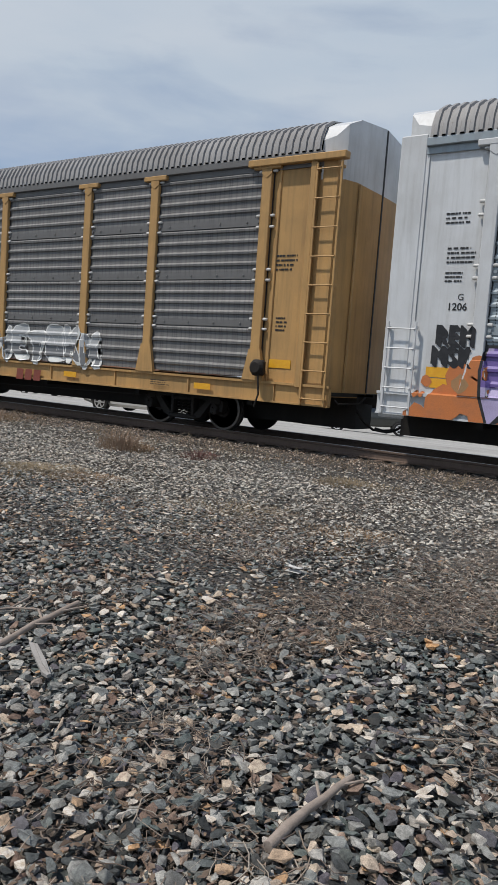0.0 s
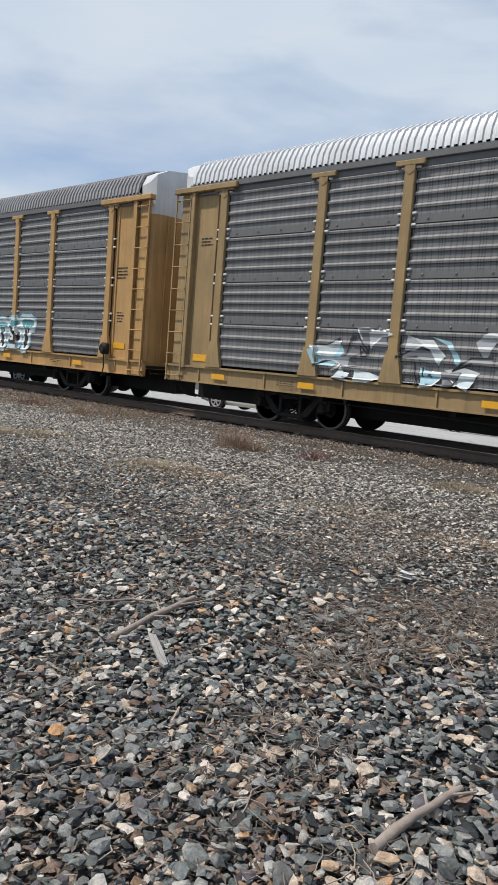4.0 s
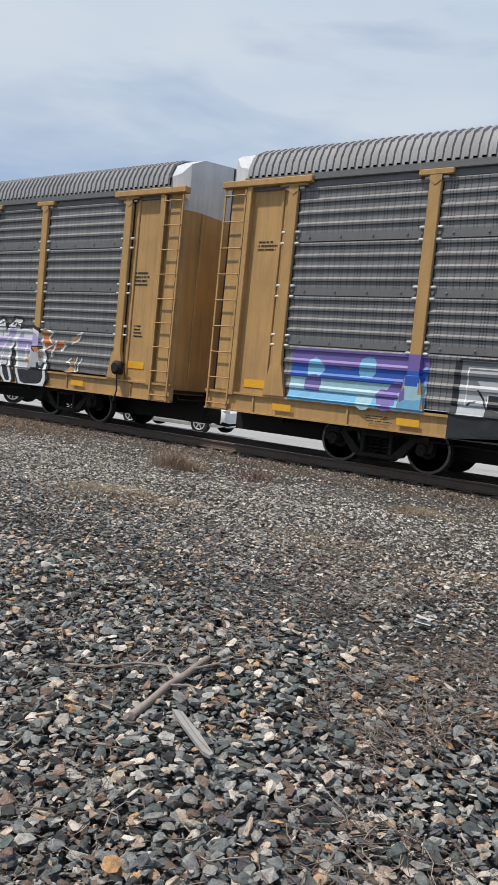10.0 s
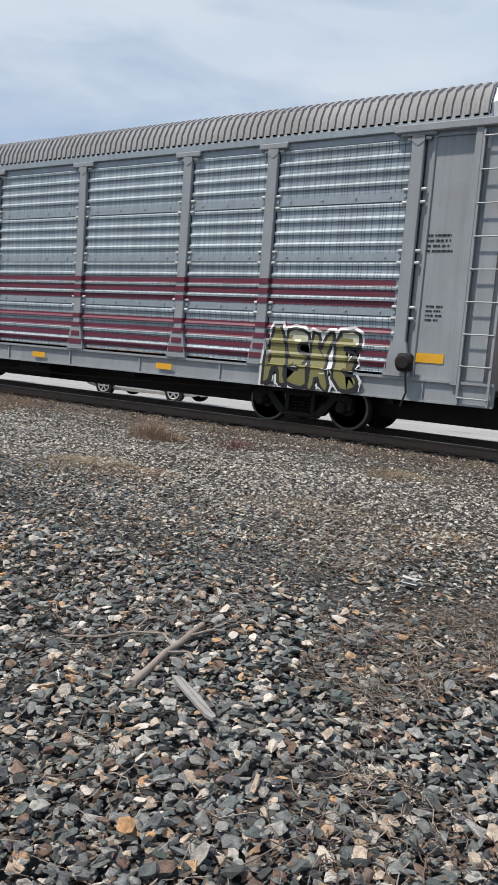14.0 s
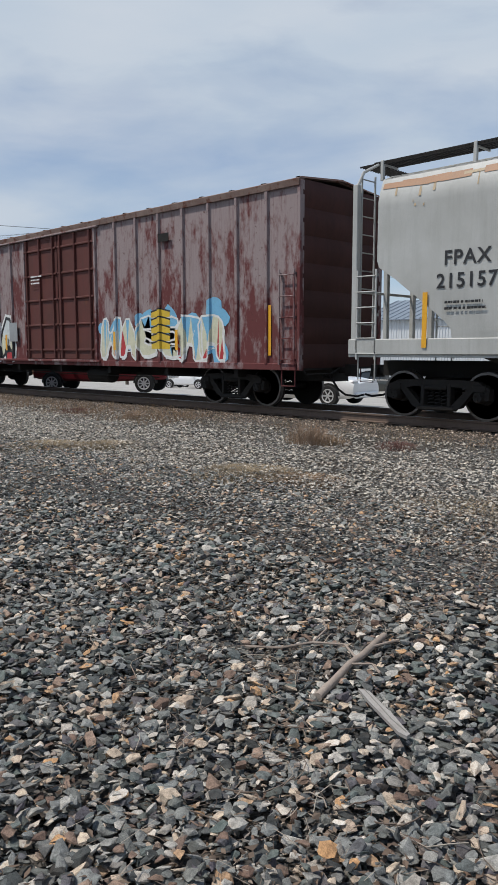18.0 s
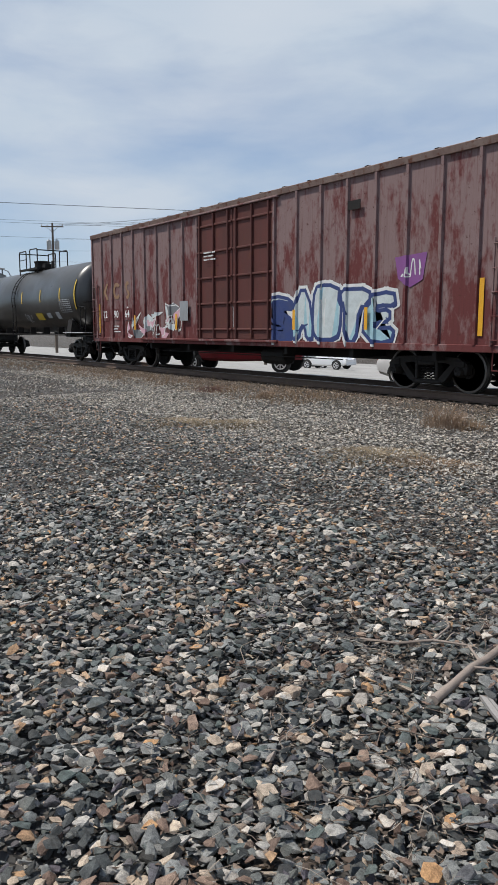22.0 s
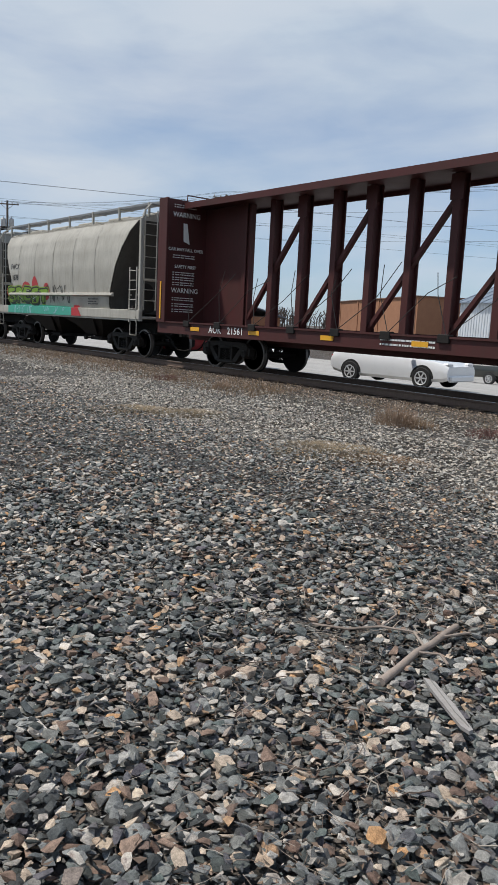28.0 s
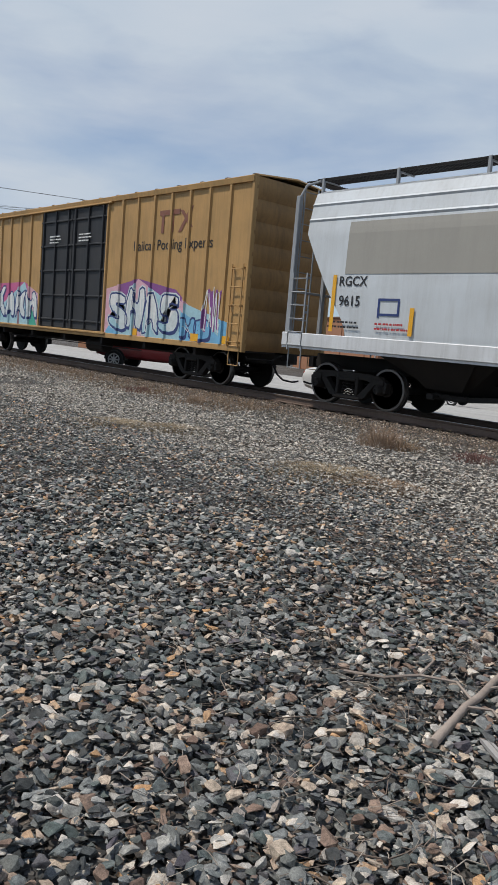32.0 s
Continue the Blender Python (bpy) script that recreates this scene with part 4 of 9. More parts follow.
def autorack(u, label, body, screen, strip, roof=None, screens={}, number="", seed=1, smooth_ends=False, number_x=-5.7):
    half = 13.8
    car = thing("autorack_car", label, "autorack car", "train cars", (u, 0, 0))
    LIFT[car] = 0.11
    for turn in (Matrix(), FLIP):
        sill = Shape()
        sill.box(-half, half, -1.49, -1.42, 0.63, 0.98).box(-half, half, -1.54, -1.44, 0.96, 1.005).box(-half, half, -1.53, -1.44, 0.61, 0.645)
        for i in range(13):
            x = -half + 1.2 + 2.1 * i
            sill.box(x - 0.02, x + 0.02, -1.52, -1.48, 0.64, 0.97)
        part("side_sill", kept("rack_sill", lambda: sill.mesh("side_sill")), body, car, at=turn)
        rail = Shape()
        rail.cbox(-half + 0.5, half - 0.5, -1.54, -1.42, 5.075, 5.215).box(-half + 0.5, half - 0.5, -1.48, -1.42, 4.96, 5.08)
        part("roof_rail", kept("rack_rail", lambda: rail.mesh("roof_rail")), strip, car, at=turn)
        x = -half
        for i, w in enumerate(BAYS):
            if 0 < i < 11:
                part("post", kept("rack_post", post_mesh), [body, M_LUG, M_INK_K], car, at=turn @ Matrix.Translation((x, -1.46, 0)))
            if 0 < i < 10:
                ww, cx = w - 0.2, x + w / 2
                for j, (z0, z1) in enumerate(TIERS):
                    m = screens.get((i, j), screen) if turn == Matrix() else screen
                    part("screen", kept(("tier", ww, j), lambda: tier_mesh(ww, z1 - z0)), m, car, at=turn @ Matrix.Translation((cx, -1.46, z0)))
                    if j < 3:
                        z2 = TIERS[j + 1][0]
                        part("strip", kept(("strip", ww, j), lambda: strip_mesh(ww, z2 - z1)), strip, car, at=turn @ Matrix.Translation((cx, -1.46, z1)))
            x += w
        for k in (-1, 1):
            xe, xi = k * (half - 0.50), k * (half - 1.65)
            e = Shape()
            e.box(min(xe, xi), max(xe, xi), -1.44, -1.40, 0.92, 5.09)
            part("end_panel", e, body, car, at=turn)
            if smooth_ends:
                e = Shape()
                e.cbox(min(xe, k * (half - 0.02)), max(xe, k * (half - 0.02)), -1.47, -1.40, 0.55, 5.3, 0.02)
                part("door_edge", e, body, car, at=turn)
                ladder(car, (k if turn == Matrix() else -k) * (half - 0.36), -1.47 if turn == Matrix() else 1.47, 0.5, 0.62, 2.2, 5, body, -1 if turn == Matrix() else 1, 0.09)
                continue
            e = Shape()
            e.cbox(k * (half - 0.66) - 0.06, k * (half - 0.66) + 0.06, -1.56, -1.42, 0.93, 5.05)
            part("corner_post", e, body, car, at=turn)
            e = Shape()
            e.cbox(k * (half - 1.42) - 0.03, k * (half - 1.42) + 0.03, -1.47, -1.43, 0.95, 5.0)
            part("panel_rib", e, body, car, at=turn)
            e = Shape()
            e.box(min(xe, k * (half - 0.2)), max(xe, k * (half - 0.2)), -1.472, -1.40, 0.92, 5.05)
            part("door_edge", e, body, car, at=turn)
            hd = Shape()
            hd.cbox(min(k * (half - 2.1), k * half), max(k * (half - 2.1), k * half), -1.60, -1.42, 5.03, 5.16, 0.015)
            part("end_header", hd, body, car, at=turn)
            ladder(car, (k if turn == Matrix() else -k) * (half - 0.33), -1.45 if turn == Matrix() else 1.45, 0.5, 0.62, 5.0, 9, body, -1 if turn == Matrix() else 1, 0.12)
    under = Shape()
    under.box(-half, half, -0.35, 0.35, 0.30, 0.98).box(-half, half, -1.42, 1.42, 0.93, 1.0)
    for i in range(9):
        under.box(-12 + 3 * i - 0.06, -12 + 3 * i + 0.06, -1.4, 1.4, 0.62, 0.93)
    for x in (-3.2, 2.1):
        under.lathe([(x, 0.2), (x + 0.05, 0.23), (x + 1.0, 0.23), (x + 1.05, 0.2)], "x", 14, (0, -0.95, 0.6))
    under.tube([(-9, -1.3, 0.62), (-3, -1.32, 0.52), (4, -1.3, 0.50), (9, -1.28, 0.60)], 0.015, 5)
    part("underframe", kept("rack_under", lambda: under.mesh("underframe")), M_BLACK, car)
    part("roof", kept("rack_roof", lambda: roof_mesh(half - 0.55)), roof or M_ROOF, car)
    for k in (-1, 1):
        end_wall(car, k, half, body, M_WHITE)
    b = Shape()
    b.cbox(-0.14, 0.14, -0.14, 0.0, -0.15, 0.15, 0.04).lathe([(-0.2, 0.10), (-0.14, 0.16), (-0.12, 0.16)], "y", 14)
    b.tube([(0.05, -0.15, -0.1), (0.10, -0.16, -0.5), (0.02, -0.16, -0.75)], 0.018, 5)
    part("hand_brake", kept("rack_brake", lambda: b.mesh("hand_brake")), M_BLACK, car, "black hand-brake box with hanging chain", at=(half - 1.50, -1.56, 1.25))
    for k in (-1, 1):
        plate(car, k * (half - 1.15), 1.20 if k < 0 else 1.35, 0.5, 0.16, M_REFL, -1.446, "placard", "yellow excess-height placard")
    for i, x in enumerate((-11.9, -9.3, -5.2, -1.4, 3.2, 7.0, 10.9)):
        plate(car, x, 0.80, 0.42, 0.12, M_REFL, -1.545, "reflector")
    rnd = random.Random(seed)
    stencil(car, half - 1.15, 3.25, 0.5, 0.34, 4, M_INK_K, -1.446, seed)
    stencil(car, half - 1.15, 2.1, 0.3, 0.3, 4, M_INK_K, -1.446, seed + 1)
    stencil(car, -half + 1.15, 3.9, 0.45, 0.22, 3, M_INK_K, -1.446, seed + 2)
    for k in (-1, 1):
        stencil(car, k * (half - 4.0), 0.80, 0.6, 0.13, 3, M_INK_K, -1.545, seed + 3)
    if body is M_YELLOW:
        plate(car, -3.55, 0.81, 0.30, 0.24, M_INK_W, -1.545, "class_plate", "small white class plate with black figures")
        sign_on(car, "R1", -3.55, 0.81, 0.24, M_INK_K, -1.556, 0.006)
        ring = Shape()
        ring.grid([[(-3.15 + q * math.cos(math.pi * i / 12), -1.549, 0.81 + q * math.sin(math.pi * i / 12)) for i in range(25)] for q in (0.125, 0.15)])
        part("plate_ring", ring, M_INK_K, car, "round black clearance mark")
        sign_on(car, "F", -3.15, 0.77, 0.12, M_INK_K, -1.546)
        stencil(car, -2.25, 0.84, 0.75, 0.06, 1, M_INK_K, -1.546, seed + 7)
    if number:
        plate(car, number_x, 0.81, 2.6, 0.31, M_INK_K, -1.562, "number_board")
        sign_on(car, number, number_x, 0.81, 0.32, M_INK_W, -1.572, 0.004, 1.18)
    gear(car, u, half, 3.75, 0.419)
    return car


# ---- boxcars ----
def box_rib_mesh(z0, z1):
    s = Shape()
    s.prism([(-0.055, 0.0), (-0.035, -0.055), (0.035, -0.055), (0.055, 0.0)], "z", z0, z1)
    return s.mesh("rib")


def corrugated_end(L, z0, z1, bands):
    s, rows = Shape(), []
    n = bands * 4
    for i in range(n + 1):
        z = z0 + (z1 - z0) * i / n
        d = (0.0, 0.06, 0.075, 0.06)[i % 4]
        rows.append([(L + d, y, z) for y in (-1.42, -1.1, 1.1, 1.42)])
    s.grid(rows)
    s.box(L - 0.05, L + 0.04, -1.47, -1.40, z0, z1).box(L - 0.05, L + 0.04, 1.40, 1.47, z0, z1)
    return s.mesh("end_wall", 20)


def boxcar(u, name_label, L, z0, z1, ribs, door, mats, r=0.457, bands=7, peak=0.14, door_style="plug", low_sill=None):
    """ribs: places of the side posts. door: from and to. mats: side, rib, door, end, eave, roof."""
    half = L / 2
    m_side, m_rib, m_door, m_end, m_eave, m_roof = mats
    car = thing("boxcar", name_label, "boxcar", "train cars", (u, 0, 0))
    LIFT[car] = 0.15
    d0, d1 = door
    for turn in (Matrix(), FLIP):
        near = turn == Matrix()
        for a, b, y0 in ((-half, d0, -1.46), (d1, half, -1.46), (d0, d1, -1.40)):
            side = Shape()
            side.box(a, b, y0, y0 + 0.04, z0 + 0.12, z1 - 0.08)
            part("side_wall" if y0 < -1.43 else "door_backing", side, m_side, car, at=turn)
        for x in ribs:
            part("rib", kept(("box_rib", z0, z1), lambda: box_rib_mesh(z0 + 0.14, z1 - 0.1)), m_rib, car, at=turn @ Matrix.Translation((x, -1.46, 0)))
        for k in (-1, 1):
            c = Shape()
            c.cbox(k * half - 0.05, k * half + 0.05, -1.50, -1.36, z0, z1 - 0.04)
            part("corner_post", c, m_rib, car, at=turn)
        e = Shape()
        e.prism([(-1.52, z1 - 0.15), (-1.54, z1 - 0.02), (-1.46, z1 + 0.015), (-1.36, z1 + 0.01), (-1.36, z1 - 0.15)], "x", -half - 0.03, half + 0.03)
        part("eave", e, m_eave, car, at=turn)
        sl = Shape()
        sl.cbox(-half, half, -1.50, -1.38, z0, z0 + 0.15)
        if low_sill:
            sl.prism([(d0 - low_sill, z0), (d0 - 0.3, z0 - 0.22), (d1 + 0.3, z0 - 0.22), (d1 + low_sill, z0)], "y", -1.47, -1.40)
        part("side_sill", sl, m_rib if door_style == "plug" else m_side, car, at=turn)
        w = (d1 - d0)
        n = 2 if door_style in ("plug2", "black2") else 1
        for i in range(n):
            a, b = d0 + w * i / n + 0.015, d0 + w * (i + 1) / n - 0.015
            ds = Shape()
            ds.cbox(a, b, -1.485, -1.43, z0 + 0.18, z1 - 0.2)
            dr = part("door", ds, m_door, car, at=turn)
            if door_style == "slats":
                for j in range(8):
                    bar = Shape()
                    z = z0 + 0.75 + (z1 - z0 - 1.25) * j / 7
                    bar.prism([(-1.475, z - 0.06), (-1.55, z - 0.02), (-1.55, z + 0.02), (-1.475, z + 0.06)], "x", a + 0.04, b - 0.04)
                    part("door_rib", bar, m_door, dr)
            else:
                for j in range(3):
                    bar = Shape()
                    x = a + (b - a) * (0.1 + 0.4 * j)
                    bar.cbox(x - 0.03, x + 0.03, -1.55, -1.48, z0 + 0.2, z1 - 0.22)
                    part("lock_rod", bar, m_door, dr)
                for j in range(5):
                    bar = Shape()
                    z = z0 + 0.45 + (z1 - z0 - 1.0) * j / 4
                    bar.cbox(a + 0.02, b - 0.02, -1.525, -1.48, z - 0.03, z + 0.03)
                    part("door_rail", bar, m_door, dr)
        for za, zb in ((z0 + 0.10, z0 + 0.17), (z1 - 0.20, z1 - 0.15)):
            tr = Shape()
            tr.cbox(d0 - w * 0.95, d1 + 0.2, -1.56, -1.46, za, zb)
            part("door_track", tr, m_rib, car, at=turn)
        for k in (-1, 1):
            ladder(car, (k if near else -k) * (half - 0.30), -1.46 if near else 1.46, 0.42, z0 + 0.12, z0 + 2.15, 5, m_rib, -1 if near else 1)
            st = Shape()
            st.tube([(k * (half - 0.5), -1.45, z0), (k * (half - 0.5), -1.45, z0 - 0.34), (k * (half - 0.12), -1.45, z0 - 0.34), (k * (half - 0.12), -1.45, z0)], 0.016, 5)
            part("stirrup", st, m_rib, car, at=turn)
    rf = Shape()
    n = int(L / 1.0)
    rows = []
    for i in range(n):
        for f, up in ((0.0, 0.0), (0.86, 0.0), (0.88, 0.04), (0.98, 0.04)):
            x = -half + L * (i + f) / n
            rows.append([(x, y, z1 + p + up) for y, p in ((-1.45, 0.0), (0, peak), (1.45, 0.0))])
    rows.append([(half, y, z1 + p) for y, p in ((-1.45, 0.0), (0, peak), (1.45, 0.0))])
    part("roof", rf.grid(rows), m_roof, car)
    for k in (-1, 1):
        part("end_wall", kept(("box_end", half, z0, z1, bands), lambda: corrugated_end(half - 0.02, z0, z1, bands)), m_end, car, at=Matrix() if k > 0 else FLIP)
    fl = Shape()
    fl.box(-half, half, -1.4, 1.4, z0 + 0.15, z0 + 0.30).box(-half, half, -0.3, 0.3, z0 - 0.12, z0 + 0.2)
    for i in range(7):
        fl.box(-half + 2 + (L - 4) * i / 6 - 0.06, -half + 2 + (L - 4) * i / 6 + 0.06, -1.38, 1.38, z0 - 0.04, z0 + 0.15)
    fl.lathe([(1.0, 0.2), (1.05, 0.23), (2.0, 0.23), (2.05, 0.2)], "x", 14, (0, -0.9, z0 - 0.12))
    fl.tube([(-4.5, -1.2, z0 - 0.1), (4.5, -1.2, z0 - 0.12)], 0.014, 5)
    part("underframe", fl, M_BLACK, car)
    gear(car, u, half, 2.45 if L > 17 else 2.2, r)
    return car


# ---- covered hoppers ----
def hopper(u, label, L, prof, cut, bays, mats, walk_z, ends=0.9, r=0.457, sill=(1.12, 1.42), supports=11, up_from=2.75):
    """prof: (depth out, height) of the side from the bottom to the roof's middle. cut: (inset from the car's end, height) of the side's end line.
    mats: side, sill, slope, bay, frame, walk."""
    half = L / 2
    m_side, m_sill, m_slope, m_bay, m_frame, m_walk = mats
    car = thing("hopper_car", label, "hopper car", "train cars", (u, 0, 0))
    LIFT[car] = 0.11
    cz, ci = [z for _, z in cut], [i for i, _ in cut]
    inset = lambda z: float(np.interp(z, cz, ci))
    wall = [(d, z) for d, z in prof if d > 0.9]
    fine = []
    for (d0, z0), (d1, z1) in zip(wall, wall[1:]):
        n = max(1, int(abs(z1 - z0) / 0.12))
        fine += [(d0 + (d1 - d0) * i / n, z0 + (z1 - z0) * i / n) for i in range(n)]
    fine.append(wall[-1])
    for turn in (Matrix(), FLIP):
        s = Shape()
        s.grid([[(x, -d, z) for x in (-half + inset(z), -half * 0.5, 0, half * 0.5, half - inset(z))] for d, z in fine])
        part("side_sheet", s, m_side, car, at=turn, smooth=20)
        sl = Shape()
        sl.cbox(-half, half, -1.53, -1.42, sill[0], sill[1], 0.015).box(-half, half, -1.50, -1.40, sill[0] - 0.05, sill[0] + 0.01)
        part("side_sill", sl, m_sill, car, at=turn)
        for k in (-1, 1):
            near = turn == Matrix()
            kk = k if near else -k
            top = wall[-1][1]
            f = Shape()
            f.cbox(k * (half - 0.10) - 0.06, k * (half - 0.10) + 0.06, -1.49, -1.37, sill[0], top - 0.15)
            f.tube([(k * (half - 0.10), -1.43, top - 0.2), (k * (half - 0.16), -1.30, top + 0.1), (k * (half - 0.3), -1.0, walk_z)], 0.03, 6)
            part("corner_post", f, m_frame, car, at=turn)
            ladder(car, kk * (half - 0.42), -1.44 if near else 1.44, 0.44, sill[0] - 0.1, 2.75, 6, m_frame, -1 if near else 1)
            lz = Shape()
            lz.tube([(k * (half - 0.62), -1.48, sill[0]), (k * (half - 0.62), -1.48, 0.62), (k * (half - 0.22), -1.48, 0.62), (k * (half - 0.22), -1.48, sill[0])], 0.017, 5)
            part("stirrup", lz, m_frame, car, at=turn)
    roof = Shape()
    rp = [(-d, z) for d, z in prof if d <= prof[-4][0] + 1e-6]
    cap = [q for q in ([(-d, z) for d, z in prof[-4:]] + [(d, z) for d, z in prof[-4:][::-1]])]
    roof.grid([[(x, y, z) for y, z in cap] for x in (-half + inset(9), 0, half - inset(9))])
    part("roof", roof, m_side, car, smooth=30)
    for i in range(5):
        h = Shape()
        x = -half + L * (i + 0.5) / 5
        h.cbox(x - 0.75, x + 0.75, -0.32, 0.32, prof[-1][1], prof[-1][1] + 0.10, 0.03)
        part("roof_hatch", h, m_side, car)
    for k in (-1, 1):
        e = Shape()
        rows = [[(k * (half - inset(z)), y, z) for y in (-d * 0.985, -0.5, 0.5, d * 0.985)] for d, z in fine]
        rows += [[(k * (half - inset(9)), -d + 2 * d * j / 3, z) for j in range(4)] for d, z in prof[len(wall):]]
        cutoff = len([1 for q in rows if q[0][2] < up_from])
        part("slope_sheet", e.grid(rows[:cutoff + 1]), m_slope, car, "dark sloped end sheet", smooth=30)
        part("end_wall", Shape().grid(rows[cutoff:]), m_frame, car, smooth=30)
        p = Shape()
        p.cbox(min(k * (half - 2.3), k * half), max(k * (half - 2.3), k * half), -1.42, 1.42, sill[0] + 0.02, sill[0] + 0.10)
        for y in (-0.5, 0.5):
            p.cbox(k * (half - 0.2) - 0.05, k * (half - 0.2) + 0.05, y - 0.05, y + 0.05, sill[1] - 0.2, prof[-1][1] - 0.35)
        p.tube([(k * (half - 0.15), -1.4, 2.35), (k * (half - 0.15), 1.4, 2.35)], 0.03)
        part("end_platform", p, m_frame, car)
        el = Shape()
        for y in (-1.30, -0.86):
            el.cbox(k * (half - 0.12) - 0.02, k * (half - 0.12) + 0.02, y - 0.02, y + 0.02, sill[1], prof[-1][1])
        for i in range(9):
            z = sill[1] + 0.3 + i * (prof[-1][1] - sill[1] - 0.4) / 8
            el.tube([(k * (half - 0.09), -1.30, z), (k * (half - 0.09), -0.86, z)], 0.013, 5)
        part("end_ladder", el, m_frame, car)
    b = Shape()
    b.lathe([(half - 0.95, 0.02), (half - 0.94, 0.28), (half - 0.90, 0.30), (half - 0.88, 0.28)], "x", 20, (0, -0.75, 2.0))
    b.lathe([(half - 1.6, 0.19), (half - 1.55, 0.22), (half - 1.0, 0.22), (half - 0.96, 0.19)], "x", 14, (0, -0.55, 1.55))
    b.cbox(half - 1.5, half - 1.1, -1.1, -0.7, 1.2, 1.55)
    part("brake_gear", b, M_BLACK, car, "black brake wheel and air reservoir")
    g = Shape()
    zr = walk_z
    for y0, y1 in ((-1.02, -0.55), (0.55, 1.02)):
        n = int(L / 0.075)
        for i in range(n):
            x = -half + 0.25 + (L - 0.5) * i / n
            g.box(x, x + 0.022, y0, y1, zr, zr + 0.03)
        g.box(-half + 0.2, half - 0.2, y0, y0 + 0.02, zr - 0.01, zr + 0.05).box(-half + 0.2, half - 0.2, y1 - 0.02, y1, zr - 0.01, zr + 0.04)
        g.box(-half + 0.2, half - 0.2, (y0 + y1) / 2 - 0.01, (y0 + y1) / 2 + 0.01, zr, zr + 0.028)
    for k in (-1, 1):
        for i in range(24):
            y = -1.0 + 2.0 * i / 23
            g.box(min(k * (half - 0.25), k * (half + 0.15)), max(k * (half - 0.25), k * (half + 0.15)), y - 0.012, y + 0.012, zr, zr + 0.03)
    part("running_board", g, m_walk, car, "dark steel-grating roof walkway")
    for i in range(supports):
        for y in (-1, 1):
            q = Shape()
            x = -half + 0.4 + (L - 0.8) * i / (supports - 1)
            q.cbox(x - 0.035, x + 0.035, min(y * 0.98, y * 1.05), max(y * 0.98, y * 1.05), prof[-3][1] - 0.05, zr + 0.06, 0.008)
            q.box(x - 0.02, x + 0.02, min(y * 0.5, y * 1.0), max(y * 0.5, y * 1.0), zr - 0.03, zr)
            part("walkway_bracket", q, m_frame, car)
    span = L - 5.2
    for i in range(bays):
        c, w = -span / 2 + span * (i + 0.5) / bays, span / bays
        h = Shape()
        t, bt, zt, zb = w * 0.46, 0.32, sill[0] - 0.02, 0.42
        ring = [[(c - t, -1.38, zt), (c + t, -1.38, zt), (c + t, 1.38, zt), (c - t, 1.38, zt)], [(c - bt, -0.62, zb), (c + bt, -0.62, zb), (c + bt, 0.62, zb), (c - bt, 0.62, zb)]]
        h.add(ring[0] + ring[1], [(0, 1, 5, 4), (1, 2, 6, 5), (2, 3, 7, 6), (3, 0, 4, 7), (4, 5, 6, 7)])
        ch = part("discharge_bay", h, M_BLACK, car)
        fc = Shape()
        fc.add([(c - 0.95, -1.405, zt), (c + 0.95, -1.405, zt), (c + 0.42, -0.93, zb + 0.08), (c - 0.42, -0.93, zb + 0.08), (c - 0.95, -1.37, zt), (c + 0.95, -1.37, zt), (c + 0.42, -0.89, zb + 0.08), (c - 0.42, -0.89, zb + 0.08)], [(0, 3, 2, 1), (4, 5, 6, 7), (0, 4, 7, 3), (1, 2, 6, 5), (2, 3, 7, 6), (0, 1, 5, 4)])
        part("bay_face", fc, m_bay, ch)
        o = Shape()
        o.cbox(c - 0.42, c + 0.42, -0.75, 0.75, 0.30, 0.42).tube([(c - 0.2, -0.8, 0.36), (c - 0.2, -1.05, 0.36)], 0.03).cbox(c - 0.28, c - 0.12, -1.10, -1.02, 0.30, 0.42)
        part("outlet_gate", o, M_BLACK, ch)
    un = Shape()
    un.box(-half, half, -0.26, 0.26, 0.78, 1.1)
    part("centre_sill", un, M_BLACK, car)
    gear(car, u, half, 1.75, r)
    return car


# ---- tank cars ----
def tank_y(x, z):
    return math.sqrt(max(0.01, 1.5 ** 2 - (z - 2.62) ** 2))


